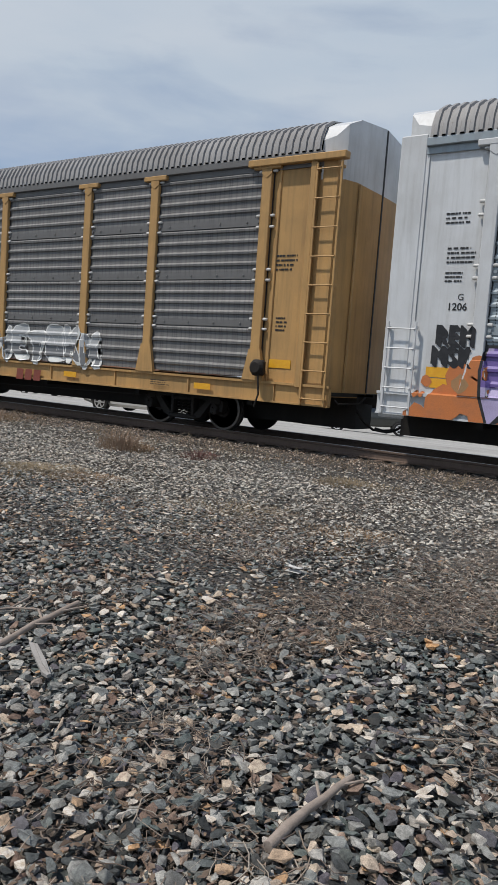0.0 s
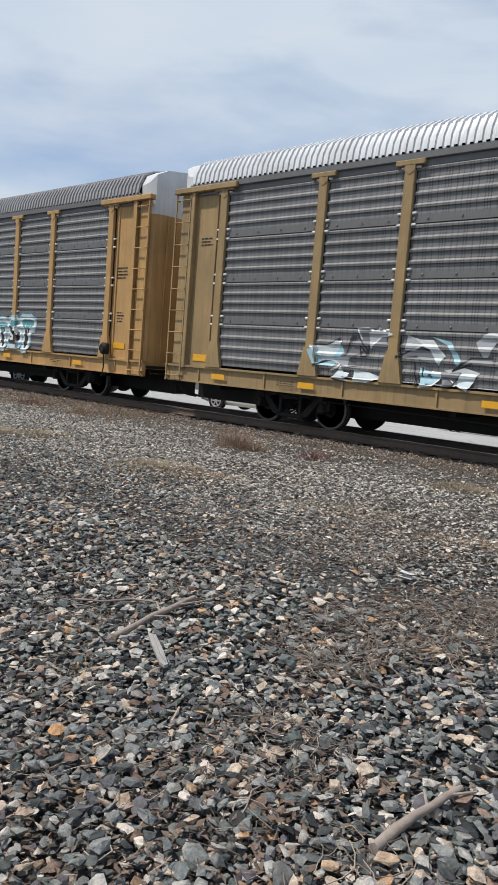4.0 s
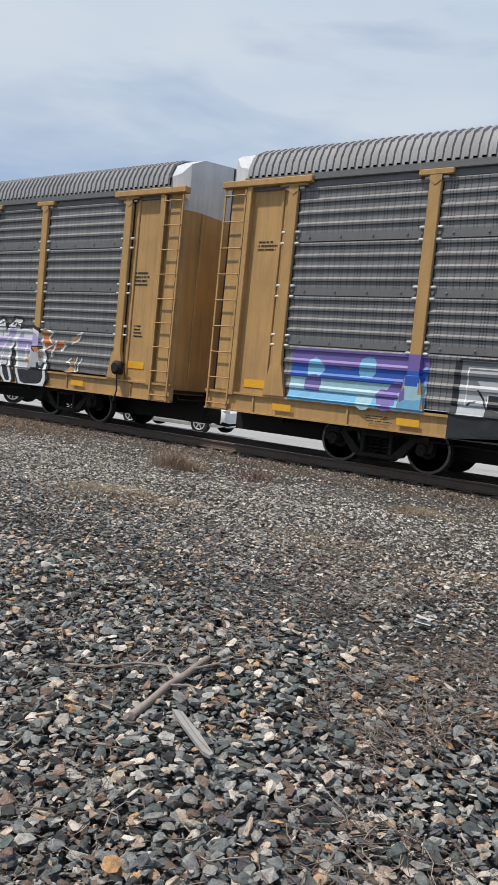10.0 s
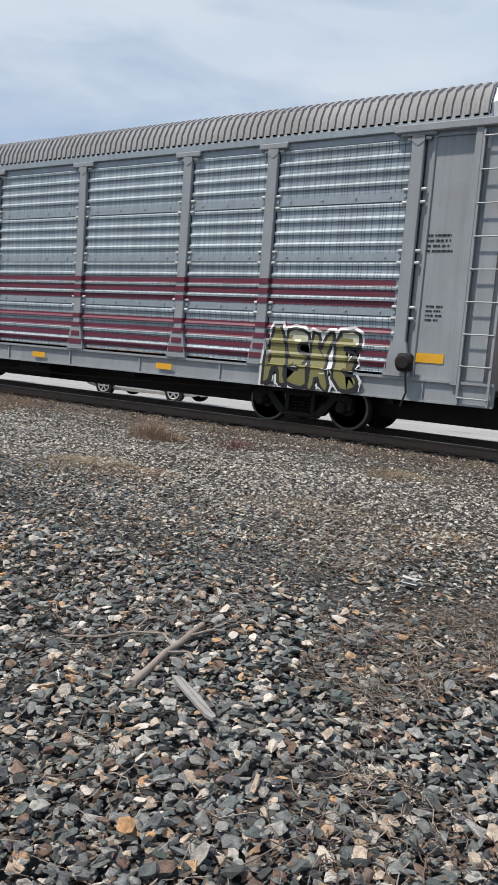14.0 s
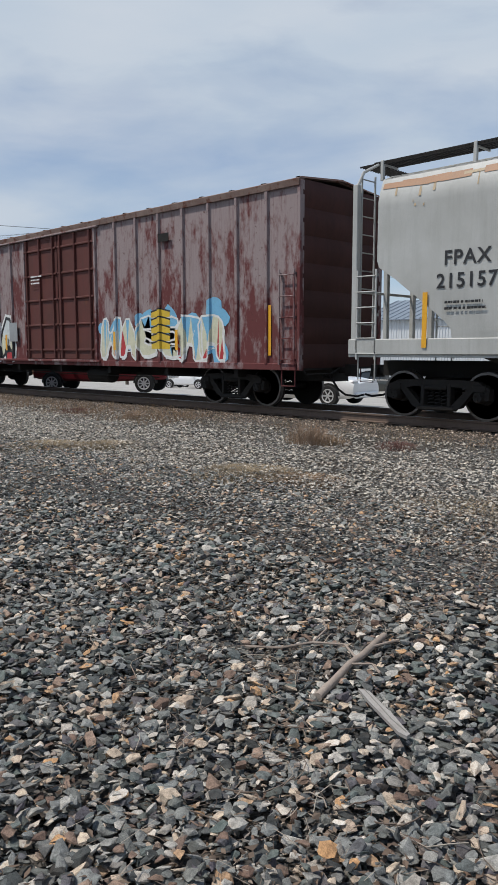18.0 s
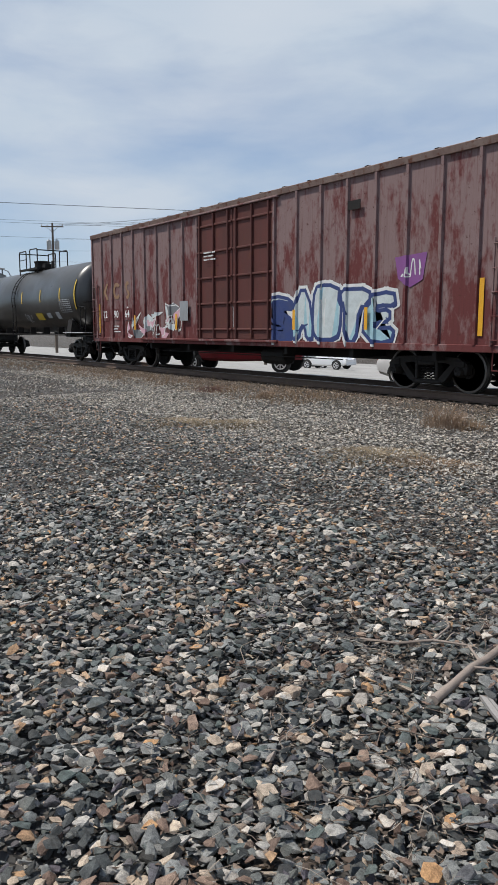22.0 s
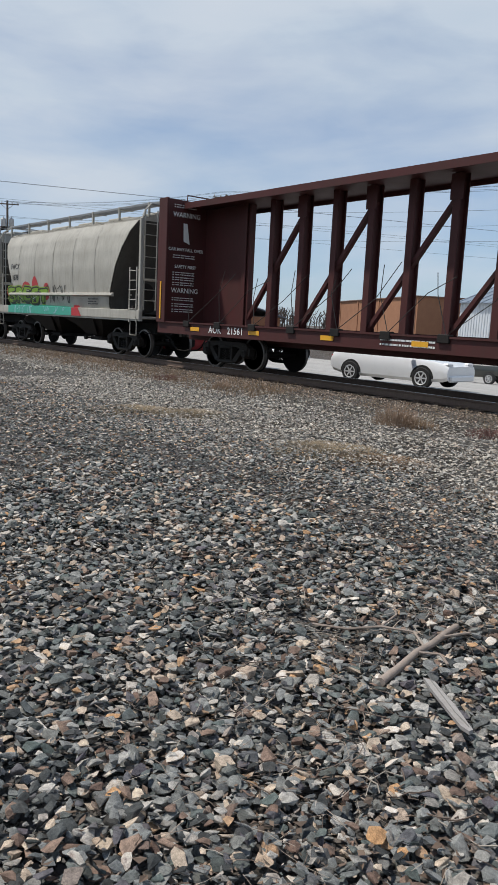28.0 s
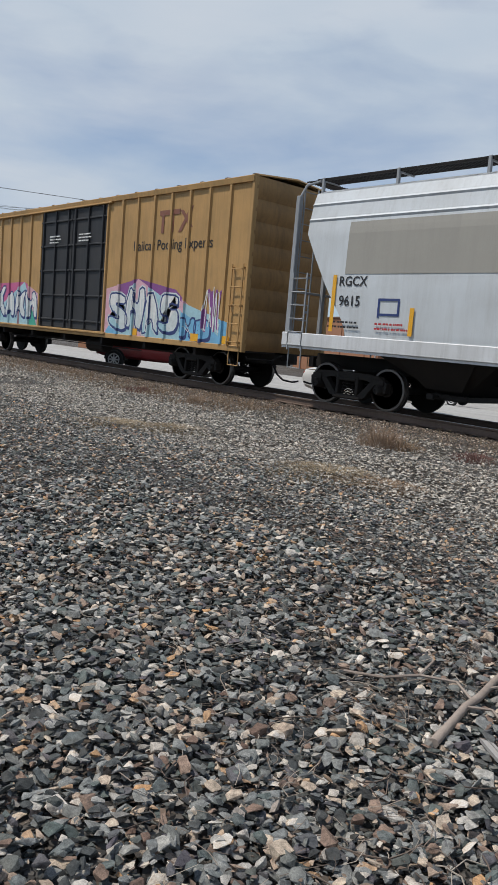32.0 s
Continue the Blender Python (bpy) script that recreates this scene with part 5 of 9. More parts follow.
def tank_car(u, label, L, mat, marks=M_REFL, r=0.457, ladder_x=0.0, box_tank=False, lift=0.08, inset=1.5, stripes=None, stripe_z=2.725):
    half = L / 2
    car = thing("tank_car", label, "tank car", "train cars", (u, 0, 0))
    LIFT[car] = lift
    R, zc, hx = 1.5, 2.62, half - 1.05
    head = [(hx + 0.62 * math.sin(a) * 1.0, R * math.cos(a)) for a in [math.pi / 2 * i / 10 for i in range(11)]]
    head[-1] = (head[-1][0], 0.02)
    rows = [(-x, q) for x, q in head[::-1]] + [(-hx * 0.55, R), (-hx * 0.55 + 0.02, R + 0.006), (-0.02, R + 0.006), (0.0, R), (hx * 0.5, R), (hx * 0.5 + 0.02, R + 0.006)] + head
    part("barrel", Shape().lathe(rows, "x", 64, (0, 0, zc)), mat, car, smooth=30)
    for k in (-1, 1):
        s = Shape()
        s.cbox(min(k * (half - 2.9), k * half), max(k * (half - 2.9), k * half), -0.35, 0.35, 0.72, 1.08)
        s.prism([(-1.4, 1.02), (1.4, 1.02), (1.25, 1.75), (0.8, 1.32), (-0.8, 1.32), (-1.25, 1.75)], "x", k * (half - 1.95) - 0.22, k * (half - 1.95) + 0.22)
        s.cbox(min(k * (half - 1.0), k * half), max(k * (half - 1.0), k * half), -1.42, 1.42, 1.02, 1.10)
        part("stub_sill", s, M_BLACK, car)
        g = Shape()
        for y in (-1.38, 1.38):
            g.tube([(k * (half - 0.08), y, 1.08), (k * (half - 0.08), y, 2.05), (k * (half - 0.14), y, 2.15), (k * (half - 1.0), y, 2.2)], 0.02, 6)
            g.tube([(k * (half - 0.55), y, 1.08), (k * (half - 0.55), y, 2.15)], 0.018, 6)
            g.tube([(k * (half - 0.1), y, 1.05), (k * (half - 0.1), y, 0.55), (k * (half - 0.5), y, 0.55), (k * (half - 0.5), y, 1.05)], 0.017, 6)
        g.tube([(k * (half - 0.30), -1.38, 2.35), (k * (half - 0.20), 0, 2.40), (k * (half - 0.30), 1.38, 2.35)], 0.02, 6)
        part("end_handrail", g, M_BLACK, car)
        for y in (-1.52, 1.1):
            w = Shape()
            w.cbox(min(k * (half - 2.2), k * (half - 0.05)), max(k * (half - 2.2), k * (half - 0.05)), y, y + 0.42, 1.10, 1.14)
            part("end_walkway", w, M_GALV, car)
    rb = Shape()
    for y in (-1.40, 1.40):
        rb.tube([(-half + 2.0, y, 1.02), (half - 2.0, y, 1.02)], 0.028, 6)
        for i in range(7):
            x = -half + 3.0 + (L - 6.0) * i / 6
            rb.box(x - 0.02, x + 0.02, min(y, y * 0.8), max(y, y * 0.8), 1.0, 1.35)
    part("side_handrail", rb, M_BLACK, car)
    px = ladder_x
    pl = Shape()
    for i in range(18):
        pl.box(px - 1.25 + 0.14 * i, px - 1.17 + 0.14 * i, -0.75, 0.75, 4.16, 4.19)
    pl.box(px - 1.3, px + 1.3, -0.78, -0.70, 4.10, 4.20).box(px - 1.3, px + 1.3, 0.70, 0.78, 4.10, 4.20)
    for y in (-0.75, 0.75):
        pl.tube([(px - 1.25, y, 3.75), (px - 1.25, y, 4.2)], 0.03).tube([(px + 1.25, y, 3.75), (px + 1.25, y, 4.2)], 0.03)
    part("platform", pl, M_BLACK, car)
    rl = Shape()
    for y in (-0.75, 0.75):
        rl.tube([(px - 1.28, y, 4.18), (px - 1.28, y, 4.98), (px - 1.22, y, 5.05), (px - 0.35, y, 5.05), (px - 0.28, y, 4.98), (px - 0.28, y, 4.18)], 0.028, 7)
        rl.tube([(px + 0.25, y, 4.18), (px + 0.25, y, 5.0), (px + 0.32, y, 5.08), (px + 1.2, y, 5.05), (px + 1.28, y, 4.98), (px + 1.28, y, 4.18)], 0.028, 7)
        rl.tube([(px - 1.28, y, 4.65), (px - 0.28, y, 4.65)], 0.02)
    rl.tube([(px - 1.28, -0.75, 5.0), (px - 1.28, 0.75, 5.0)], 0.028).tube([(px + 1.28, -0.75, 5.0), (px + 1.28, 0.75, 5.0)], 0.028)
    part("platform_railing", rl, M_BLACK, car)
    mw = Shape()
    mw.lathe([(4.05, 0.36), (4.48, 0.36), (4.52, 0.39), (4.58, 0.39), (4.60, 0.30)], "z", 20, (px - 0.15, 0, 0)).cbox(px + 0.4, px + 0.8, -0.2, 0.2, 4.1, 4.42).lathe([(4.1, 0.07), (4.5, 0.07), (4.55, 0.04)], "z", 10, (px + 1.0, 0.1, 0))
    part("manway", mw, M_BLACK, car, smooth=30)
    ld = Shape()
    arc = [(-(R + 0.07) * math.sin(a), zc + (R + 0.07) * math.cos(a)) for a in [0.50 + 0.10 * i for i in range(14)]]
    for x in (px - 0.25, px + 0.2):
        ld.tube([(x, y, z) for y, z in arc] + [(x, -1.56, 1.0), (x, -1.5, 0.55)], 0.02, 5)
    for y, z in arc[2::2] + [(-1.57, 2.0), (-1.57, 1.6), (-1.56, 1.2), (-1.5, 0.65)]:
        ld.tube([(px - 0.25, y, z), (px + 0.2, y, z)], 0.014, 5)
    part("ladder", ld, M_BLACK, car)
    for x in [-hx - 0.12, *(stripes or (-hx * 0.72, -hx * 0.36, hx * 0.14, hx * 0.48, hx * 0.80)), hx + 0.12]:
        big = abs(x) > hx
        s = Shape()
        z0, z1 = (stripe_z - 0.66, stripe_z + 0.53) if big else (stripe_z - 0.27, stripe_z + 0.27)
        pts = [z0 + (z1 - z0) * j / 6 for j in range(7)]
        rr = 1.0 if not big else 0.985
        s.grid([[(x - 0.05, -tank_y(x, z) * rr - 0.010, z), (x + 0.05, -tank_y(x, z) * rr - 0.010, z)] for z in pts])
        part("reflector_stripe", s, marks, car)
    if box_tank:
        bt = Shape()
        bt.lathe([(half - 2.2, 0.14), (half - 2.15, 0.17), (half - 1.3, 0.17), (half - 1.25, 0.14)], "x", 14, (0, -1.2, 1.35))
        part("air_reservoir", bt, M_GREYP, car)
    gear(car, u, half, inset, r)
    return car


# ---- centre-beam flat cars ----
def centrebeam(u, label, L, mat, top_z=4.60, bulk_w=3.0):
    half = L / 2
    car = thing("centerbeam_flatcar", label, "flat car", "train cars", (u, 0, 0))
    LIFT[car] = 0.10
    for y in (-1, 1):
        s = Shape()
        s.box(-half, half, min(y * 1.46, y * 1.40), max(y * 1.46, y * 1.40), 0.78, 1.12).box(-half, half, min(y * 1.5, y * 1.38), max(y * 1.5, y * 1.38), 1.09, 1.13)
        part("side_sill", s, mat, car)
    d = Shape()
    d.box(-half, half, -1.4, 1.4, 1.04, 1.09).box(-half, half, -0.3, 0.3, 0.6, 1.05)
    for i in range(9):
        d.box(-half + 1.5 + (L - 3) * i / 8 - 0.06, -half + 1.5 + (L - 3) * i / 8 + 0.06, -1.4, 1.4, 0.80, 1.04)
    part("deck", d, mat, car)
    for k in (-1, 1):
        b = Shape()
        x0, x1 = sorted((k * (half - 0.08), k * (half - 0.42)))
        b.box(x0, x1, -bulk_w / 2, bulk_w / 2, 1.09, top_z + 0.08)
        part("bulkhead", b, mat, car)
        for i in range(6):
            z = 1.5 + i * (top_z - 1.7) / 5
            b = Shape()
            b.cbox(min(k * half, k * (half - 0.1)), max(k * half, k * (half - 0.1)), -bulk_w / 2, bulk_w / 2, z - 0.07, z + 0.07)
            part("bulkhead_rib", b, mat, car)
        for y in (-bulk_w / 2, bulk_w / 2):
            b = Shape()
            b.cbox(x0 - 0.06, x1 + 0.06, y - 0.04, y + 0.04, 1.09, top_z + 0.1)
            part("bulkhead_edge", b, mat, car)
        w = Shape()
        w.box(min(k * (half - 0.42), k * (half - 2.6)), max(k * (half - 0.42), k * (half - 2.6)), -0.09, 0.09, 1.09, top_z - 0.1)
        part("web_plate", w, mat, car)
        hr = Shape()
        hr.tube([(k * (half - 0.1), -0.6, top_z + 0.05), (k * (half - 0.1), -0.6, top_z + 0.3), (k * (half - 0.1), 0.6, top_z + 0.3), (k * (half - 0.1), 0.6, top_z + 0.05)], 0.02)
        part("handhold", hr, mat, car)
        yl = Shape()
        yl.box(k * (half - 0.25) - 0.03, k * (half - 0.25) + 0.03, -bulk_w / 2 - 0.06, -bulk_w / 2 - 0.045, 1.2, 2.3)
        part("reflector_stripe", yl, M_REFL, car)
    t = Shape()
    t.box(-half + 0.4, half - 0.4, -0.90, 0.90, top_z - 0.06, top_z)
    for y0, y1 in ((-0.93, -0.89), (0.89, 0.93)):
        fl = Shape()
        fl.box(-half + 0.4, half - 0.4, y0, y1, top_z - 0.16, top_z + 0.01)
        part("chord_flange", fl, mat, car)
    part("top_chord", t, mat, car)
    xs = [1.2 * (i - 7.5) + 0.06 for i in range(16)]
    for x in xs:
        p = Shape()
        for y0, y1 in ((-0.15, -0.12), (0.12, 0.15)):
            p.cbox(x - 0.10, x + 0.10, y0, y1, 1.09, top_z - 0.06)
        p.box(x - 0.015, x + 0.015, -0.121, 0.121, 1.09, top_z - 0.06)
        part("post", p, mat, car)
    for a, b in ((0, 2), (2, 4), (4, 6), (6, 8), (9, 7), (11, 9), (13, 11), (15, 13)):
        q = Shape()
        q.add([(xx + dx, dy, z) for xx, z in ((xs[a], 1.12), (xs[b], top_z - 0.45)) for dx in (-0.06, 0.06) for dy in (-0.07, 0.07)], [(0, 1, 3, 2), (4, 6, 7, 5), (0, 4, 5, 1), (2, 3, 7, 6), (0, 2, 6, 4), (1, 5, 7, 3)])
        part("brace", q, mat, car)
        g = Shape()
        g.cbox(xs[b] - 0.17, xs[b] + 0.17, -0.165, -0.152, top_z - 0.62, top_z - 0.08)
        part("gusset", g, mat, car)
    rnd = random.Random(int(-u))
    for i in range(14):
        x = -half + 1.6 + (L - 3.2) * i / 13
        w = Shape()
        w.cbox(x - 0.14, x + 0.14, -1.52, -1.36, 1.0, 1.17)
        wn_ = part("winch", w, M_BLACK, car)
        c = Shape()
        for dx in (-1, 1):
            c.tube([(x, -1.42, 1.15), (x + dx * (0.55 + 0.2 * rnd.random()), -0.95, 1.75 + 0.3 * rnd.random()), (x + dx * 1.0, -0.55, 2.3 + 0.4 * rnd.random())], 0.009, 4)
        part("strap_cable", c, M_BLACK, wn_)
    for i in range(8):
        plate(car, -half + 2.0 + (L - 4) * i / 7, 0.95, 0.42, 0.11, M_REFL, -1.465, "reflector")
    gear(car, u, half, 3.0, 0.457)
    return car


# ---- the train, from its head ----
SIDE_RIBS = [-9.35 + 0.88 * i for i in range(1, 21)]
CARS = []


def box_ribs(L, door, step):
    half = L / 2
    n0, n1 = max(1, round((door[0] + half) / step)), max(1, round((half - door[1]) / step))
    return [-half + (door[0] + half) * i / n0 for i in range(1, n0 + 1)] + [door[1] + (half - door[1]) * i / n1 for i in range(0, n1)]


CARS.append(autorack(9.22, "white-painted enclosed autorack car with graffiti along its base", M_WHITE, M_PANELB, M_STRIPB, seed=11, smooth_ends=True))
CARS.append(autorack(-19.33, "mustard-yellow autorack car with dull grey screens and yellow logo panel", M_YELLOW, M_PANEL, M_STRIP, number="TTGX 973974", seed=21, number_x=-6.3))
d = (-1.6, 1.75)
CARS.append(boxcar(-42.32, "deep red boxcar with sliding door and purple and silver graffiti", 16.06, 0.80, 4.75, box_ribs(16.06, d, 0.92), d, (M_RED,) * 6, door_style="slats", low_sill=1.2))
CARS.append(autorack(-65.15, "faded tan autorack car with dull screens and pink graffiti", M_TAN, M_PANEL, M_STRIP, M_WHITE, seed=31))
CARS.append(autorack(-93.64, "mustard-yellow autorack car with grey screens and pale painted panels", M_YELLOW, M_PANEL, M_STRIP, number="ETTX 711355", seed=41, number_x=-6.5))
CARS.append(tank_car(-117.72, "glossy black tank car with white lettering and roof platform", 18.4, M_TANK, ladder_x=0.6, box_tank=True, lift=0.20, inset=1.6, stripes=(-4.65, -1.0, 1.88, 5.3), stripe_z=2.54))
CARS.append(tank_car(-136.34, "dusty black tank car with worn yellowish graffiti", 17.15, M_TANK2, ladder_x=0.6, lift=0.20, inset=1.55, stripes=(-4.45, -1.6, 1.4, 4.25), stripe_z=2.36))
CARS.append(autorack(-159.32, "mustard-yellow autorack car with grey screens and block-letter graffiti", M_YELLOW, M_PANEL, M_STRIP, number="TTGX 964401", seed=51))
CARS.append(autorack(-187.88, "mustard-yellow autorack car with shield logo and teal-black graffiti", M_YELLOW, M_PANEL, M_STRIP, number="TTGX 996998", seed=61))
CARS.append(autorack(-216.49, "mustard-yellow autorack car with bright screens and blue graffiti", M_YELLOW, M_PANELB, M_STRIPB, number="TTGX 952340", seed=71))
CARS.append(autorack(-244.99, "plain grey autorack car with bright screens and maroon stripes", M_GREYP, M_PANELB, M_STRIPB, seed=81))
P_STRAIGHT = [(1.47, 1.30), (1.50, 1.45), (1.52, 2.4), (1.50, 3.6), (1.47, 3.86), (1.49, 3.90), (1.45, 3.94), (1.40, 4.20), (1.42, 4.24), (1.38, 4.28), (1.30, 4.50), (1.0, 4.62), (0.5, 4.68), (0.0, 4.70)]
CUT_A = [(2.30, 1.2), (2.25, 1.62), (1.85, 1.95), (1.05, 2.55), (0.66, 2.8), (0.60, 9.0)]
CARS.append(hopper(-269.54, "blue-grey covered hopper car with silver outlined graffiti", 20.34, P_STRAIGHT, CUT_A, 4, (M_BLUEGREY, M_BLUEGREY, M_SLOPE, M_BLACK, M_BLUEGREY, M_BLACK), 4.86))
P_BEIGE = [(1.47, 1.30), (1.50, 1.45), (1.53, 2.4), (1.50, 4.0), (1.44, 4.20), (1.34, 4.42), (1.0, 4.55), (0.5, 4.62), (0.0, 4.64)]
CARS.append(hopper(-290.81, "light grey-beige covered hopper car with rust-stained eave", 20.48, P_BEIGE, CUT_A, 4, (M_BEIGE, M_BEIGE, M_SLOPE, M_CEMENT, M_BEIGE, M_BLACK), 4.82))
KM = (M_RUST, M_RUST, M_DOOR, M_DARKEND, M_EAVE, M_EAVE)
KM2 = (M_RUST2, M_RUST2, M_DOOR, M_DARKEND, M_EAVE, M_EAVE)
KB = (M_BROWN, M_BROWN, M_DOOR, M_BROWN, M_BROWN, M_BROWN)
d = (-1.75, 2.1)
for u, L, label, mats in ((-311.94, 19.1, "rust-streaked red boxcar with white outlined graffiti", KM), (-332.14, 19.1, "rust-streaked red boxcar with bold black and white graffiti", KM2), (-352.53, 19.0, "brown boxcar with pale blue graffiti and number panels", KB), (-373.13, 19.0, "chalky rust-red boxcar with light blue graffiti", KM2)):
    CARS.append(boxcar(u, label, L, 0.73, 4.72, box_ribs(L, d, 0.88), d, mats, door_style="plug2"))
CARS.append(tank_car(-391.98, "matt black tank car with yellow stencilled marks", 16.7, M_TANK2, marks=M_INK_Y))
CARS.append(hopper(-410.50, "pale grey covered hopper car tagged with black graffiti", 18.15, P_STRAIGHT, CUT_A, 3, (M_PALE, M_WHITE, M_SLOPE, M_BLACK, M_GREYP, M_GREYP), 4.86))
CARS.append(centrebeam(-432.12, "sooty black empty center-beam lumber flat car", 23.1, M_BEAM2))
CARS.append(centrebeam(-456.46, "maroon empty center-beam lumber flat car with warning text", 22.7, M_BEAM))
P_ROUND = [(1.38, 1.30), (1.46, 1.55), (1.53, 2.2), (1.56, 2.8), (1.52, 3.4), (1.40, 3.9), (1.18, 4.25), (1.0, 4.38), (0.5, 4.50), (0.0, 4.52)]
CUT_B = [(2.15, 1.2), (2.05, 1.8), (1.5, 2.9), (0.9, 3.9), (0.7, 4.3), (0.7, 9.0)]
CARS.append(hopper(-474.94, "chalky beige round-sided cement hopper with green graffiti", 12.2, P_ROUND, CUT_B, 2, (M_CEMENT, M_CEMENT, M_SLOPE, M_BLACK, M_CEMENT, M_GREYP), 4.72, supports=7, up_from=4.2))
CUT_C = [(2.0, 1.2), (1.8, 1.7), (1.2, 2.5), (0.75, 3.2), (0.52, 3.6), (0.5, 9.0)]
CARS.append(hopper(-488.17, "beige two-bay covered hopper with big yellow graffiti letters", 13.0, P_BEIGE, CUT_C, 2, (M_BEIGE, M_WHITE, M_SLOPE, M_CEMENT, M_BEIGE, M_BLACK), 4.82, supports=7, up_from=4.2))
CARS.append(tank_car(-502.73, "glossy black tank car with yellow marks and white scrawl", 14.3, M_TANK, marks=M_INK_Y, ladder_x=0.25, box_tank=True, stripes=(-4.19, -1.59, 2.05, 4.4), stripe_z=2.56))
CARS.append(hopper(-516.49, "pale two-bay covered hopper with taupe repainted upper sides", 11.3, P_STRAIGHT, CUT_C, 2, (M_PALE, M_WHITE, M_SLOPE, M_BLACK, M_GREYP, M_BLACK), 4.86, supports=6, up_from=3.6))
d = (-1.76, 2.65)
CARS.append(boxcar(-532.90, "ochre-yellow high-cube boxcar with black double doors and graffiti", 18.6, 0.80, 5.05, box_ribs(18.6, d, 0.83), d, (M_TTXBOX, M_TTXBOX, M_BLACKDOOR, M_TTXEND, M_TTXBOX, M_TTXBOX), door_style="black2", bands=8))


# ---- graffiti, lettering and marks on the cars ----
def spray_paint(name, col, rough=0.55):
    m, n, l, p = mat_base(name)
    co = n.new("ShaderNodeTexCoord").outputs["Object"]
    f = noise_node(n, l, co, 5.0, 6, 0.7)
    g_ = noise_node(n, l, co, 70.0, 3, 0.6)
    c = mix_node(n, l, ramp_node(n, l, f, [(0.45, (0, 0, 0)), (0.75, (0.6, 0.6, 0.6))]), col, tuple(v * 0.55 + 0.04 for v in col))
    l.new(mix_node(n, l, 0.3, c, g_, "OVERLAY"), p.inputs["Base Color"])
    p.inputs["Roughness"].default_value = rough
    return m


INKS = {k: spray_paint("spray_" + k, c) for k, c in dict(
    black=(0.014, 0.014, 0.017), white=(0.68, 0.68, 0.66), silver=(0.42, 0.43, 0.44), grey=(0.17, 0.175, 0.185), pale=(0.55, 0.60, 0.60),
    teal=(0.10, 0.30, 0.32), ice=(0.33, 0.52, 0.58), sky=(0.16, 0.40, 0.60), blue=(0.015, 0.085, 0.40), navy=(0.025, 0.045, 0.16), violet=(0.16, 0.11, 0.34),
    purple=(0.22, 0.07, 0.24), lilac=(0.42, 0.36, 0.56), pink=(0.50, 0.10, 0.24), rose=(0.62, 0.36, 0.42), red=(0.42, 0.03, 0.035), orange=(0.52, 0.17, 0.05),
    yellow=(0.62, 0.42, 0.03), lime=(0.20, 0.34, 0.03), green=(0.06, 0.20, 0.05), moss=(0.09, 0.12, 0.05), olive=(0.20, 0.18, 0.06), mint=(0.05, 0.34, 0.25), cream=(0.58, 0.57, 0.42), maroon=(0.13, 0.015, 0.035), tan=(0.34, 0.20, 0.09), rusty=(0.30, 0.15, 0.07), ochre=(0.36, 0.27, 0.16)).items()}


def rack_face():
    posts, x = [], -13.8
    for w in BAYS[:-1]:
        x += w
        posts.append(x)
    xk = [p + d_ for p in posts for d_ in (-0.125, -0.108, 0.108, 0.125)]
    xk += [p + d_ for p in posts for d_ in (-0.26, -0.195, 0.195, 0.26)]
    zk = [0.63, 0.98, 1.005, 1.03, 1.056, 1.3, 1.60, 1.61]
    for z0, z1 in TIERS[:3]:
        zk += [z0 + a for a, _ in tier_profile(z1 - z0)] + [z1 + 0.004, z1 + 0.13]

    def out(x_, z):
        near = min(abs(x_ - p) for p in posts)
        if 1.008 < z < 1.605 and near <= 0.13 + 0.125 * (1.60 - z) / 0.59:
            return -1.566
        if z > 1.008 and near <= 0.11:
            return -1.552
        if abs(x_) > 12.2 and z > 1.01:
            return -1.452
        if z < 1.01:
            return -1.548
        return -1.466 - rack_depth(x_, z)
    return out, zk, xk


def box_face(ribs):
    xk = [r_ + d_ for r_ in ribs for d_ in (-0.062, -0.042, 0.042, 0.062)]

    def out(x_, z):
        d_ = min(abs(x_ - r_) for r_ in ribs)
        return -1.52 if d_ < 0.05 else -1.466
    return out, [], xk


def shell_face(prof):
    zs, ds = [z for q, z in prof], [q for q, z in prof]
    return (lambda x_, z: -max(float(np.interp(z, zs, ds)), 1.535 if z < 1.425 else 0) - 0.006), [1.10, 1.42, 1.43] + [1.5 + 0.15 * i for i in range(16)], []


TANK_FACE = ((lambda x_, z: -tank_y(x_, z) - 0.016), [1.2 + 0.1 * i for i in range(28)], [])
RACK_FACE = rack_face()


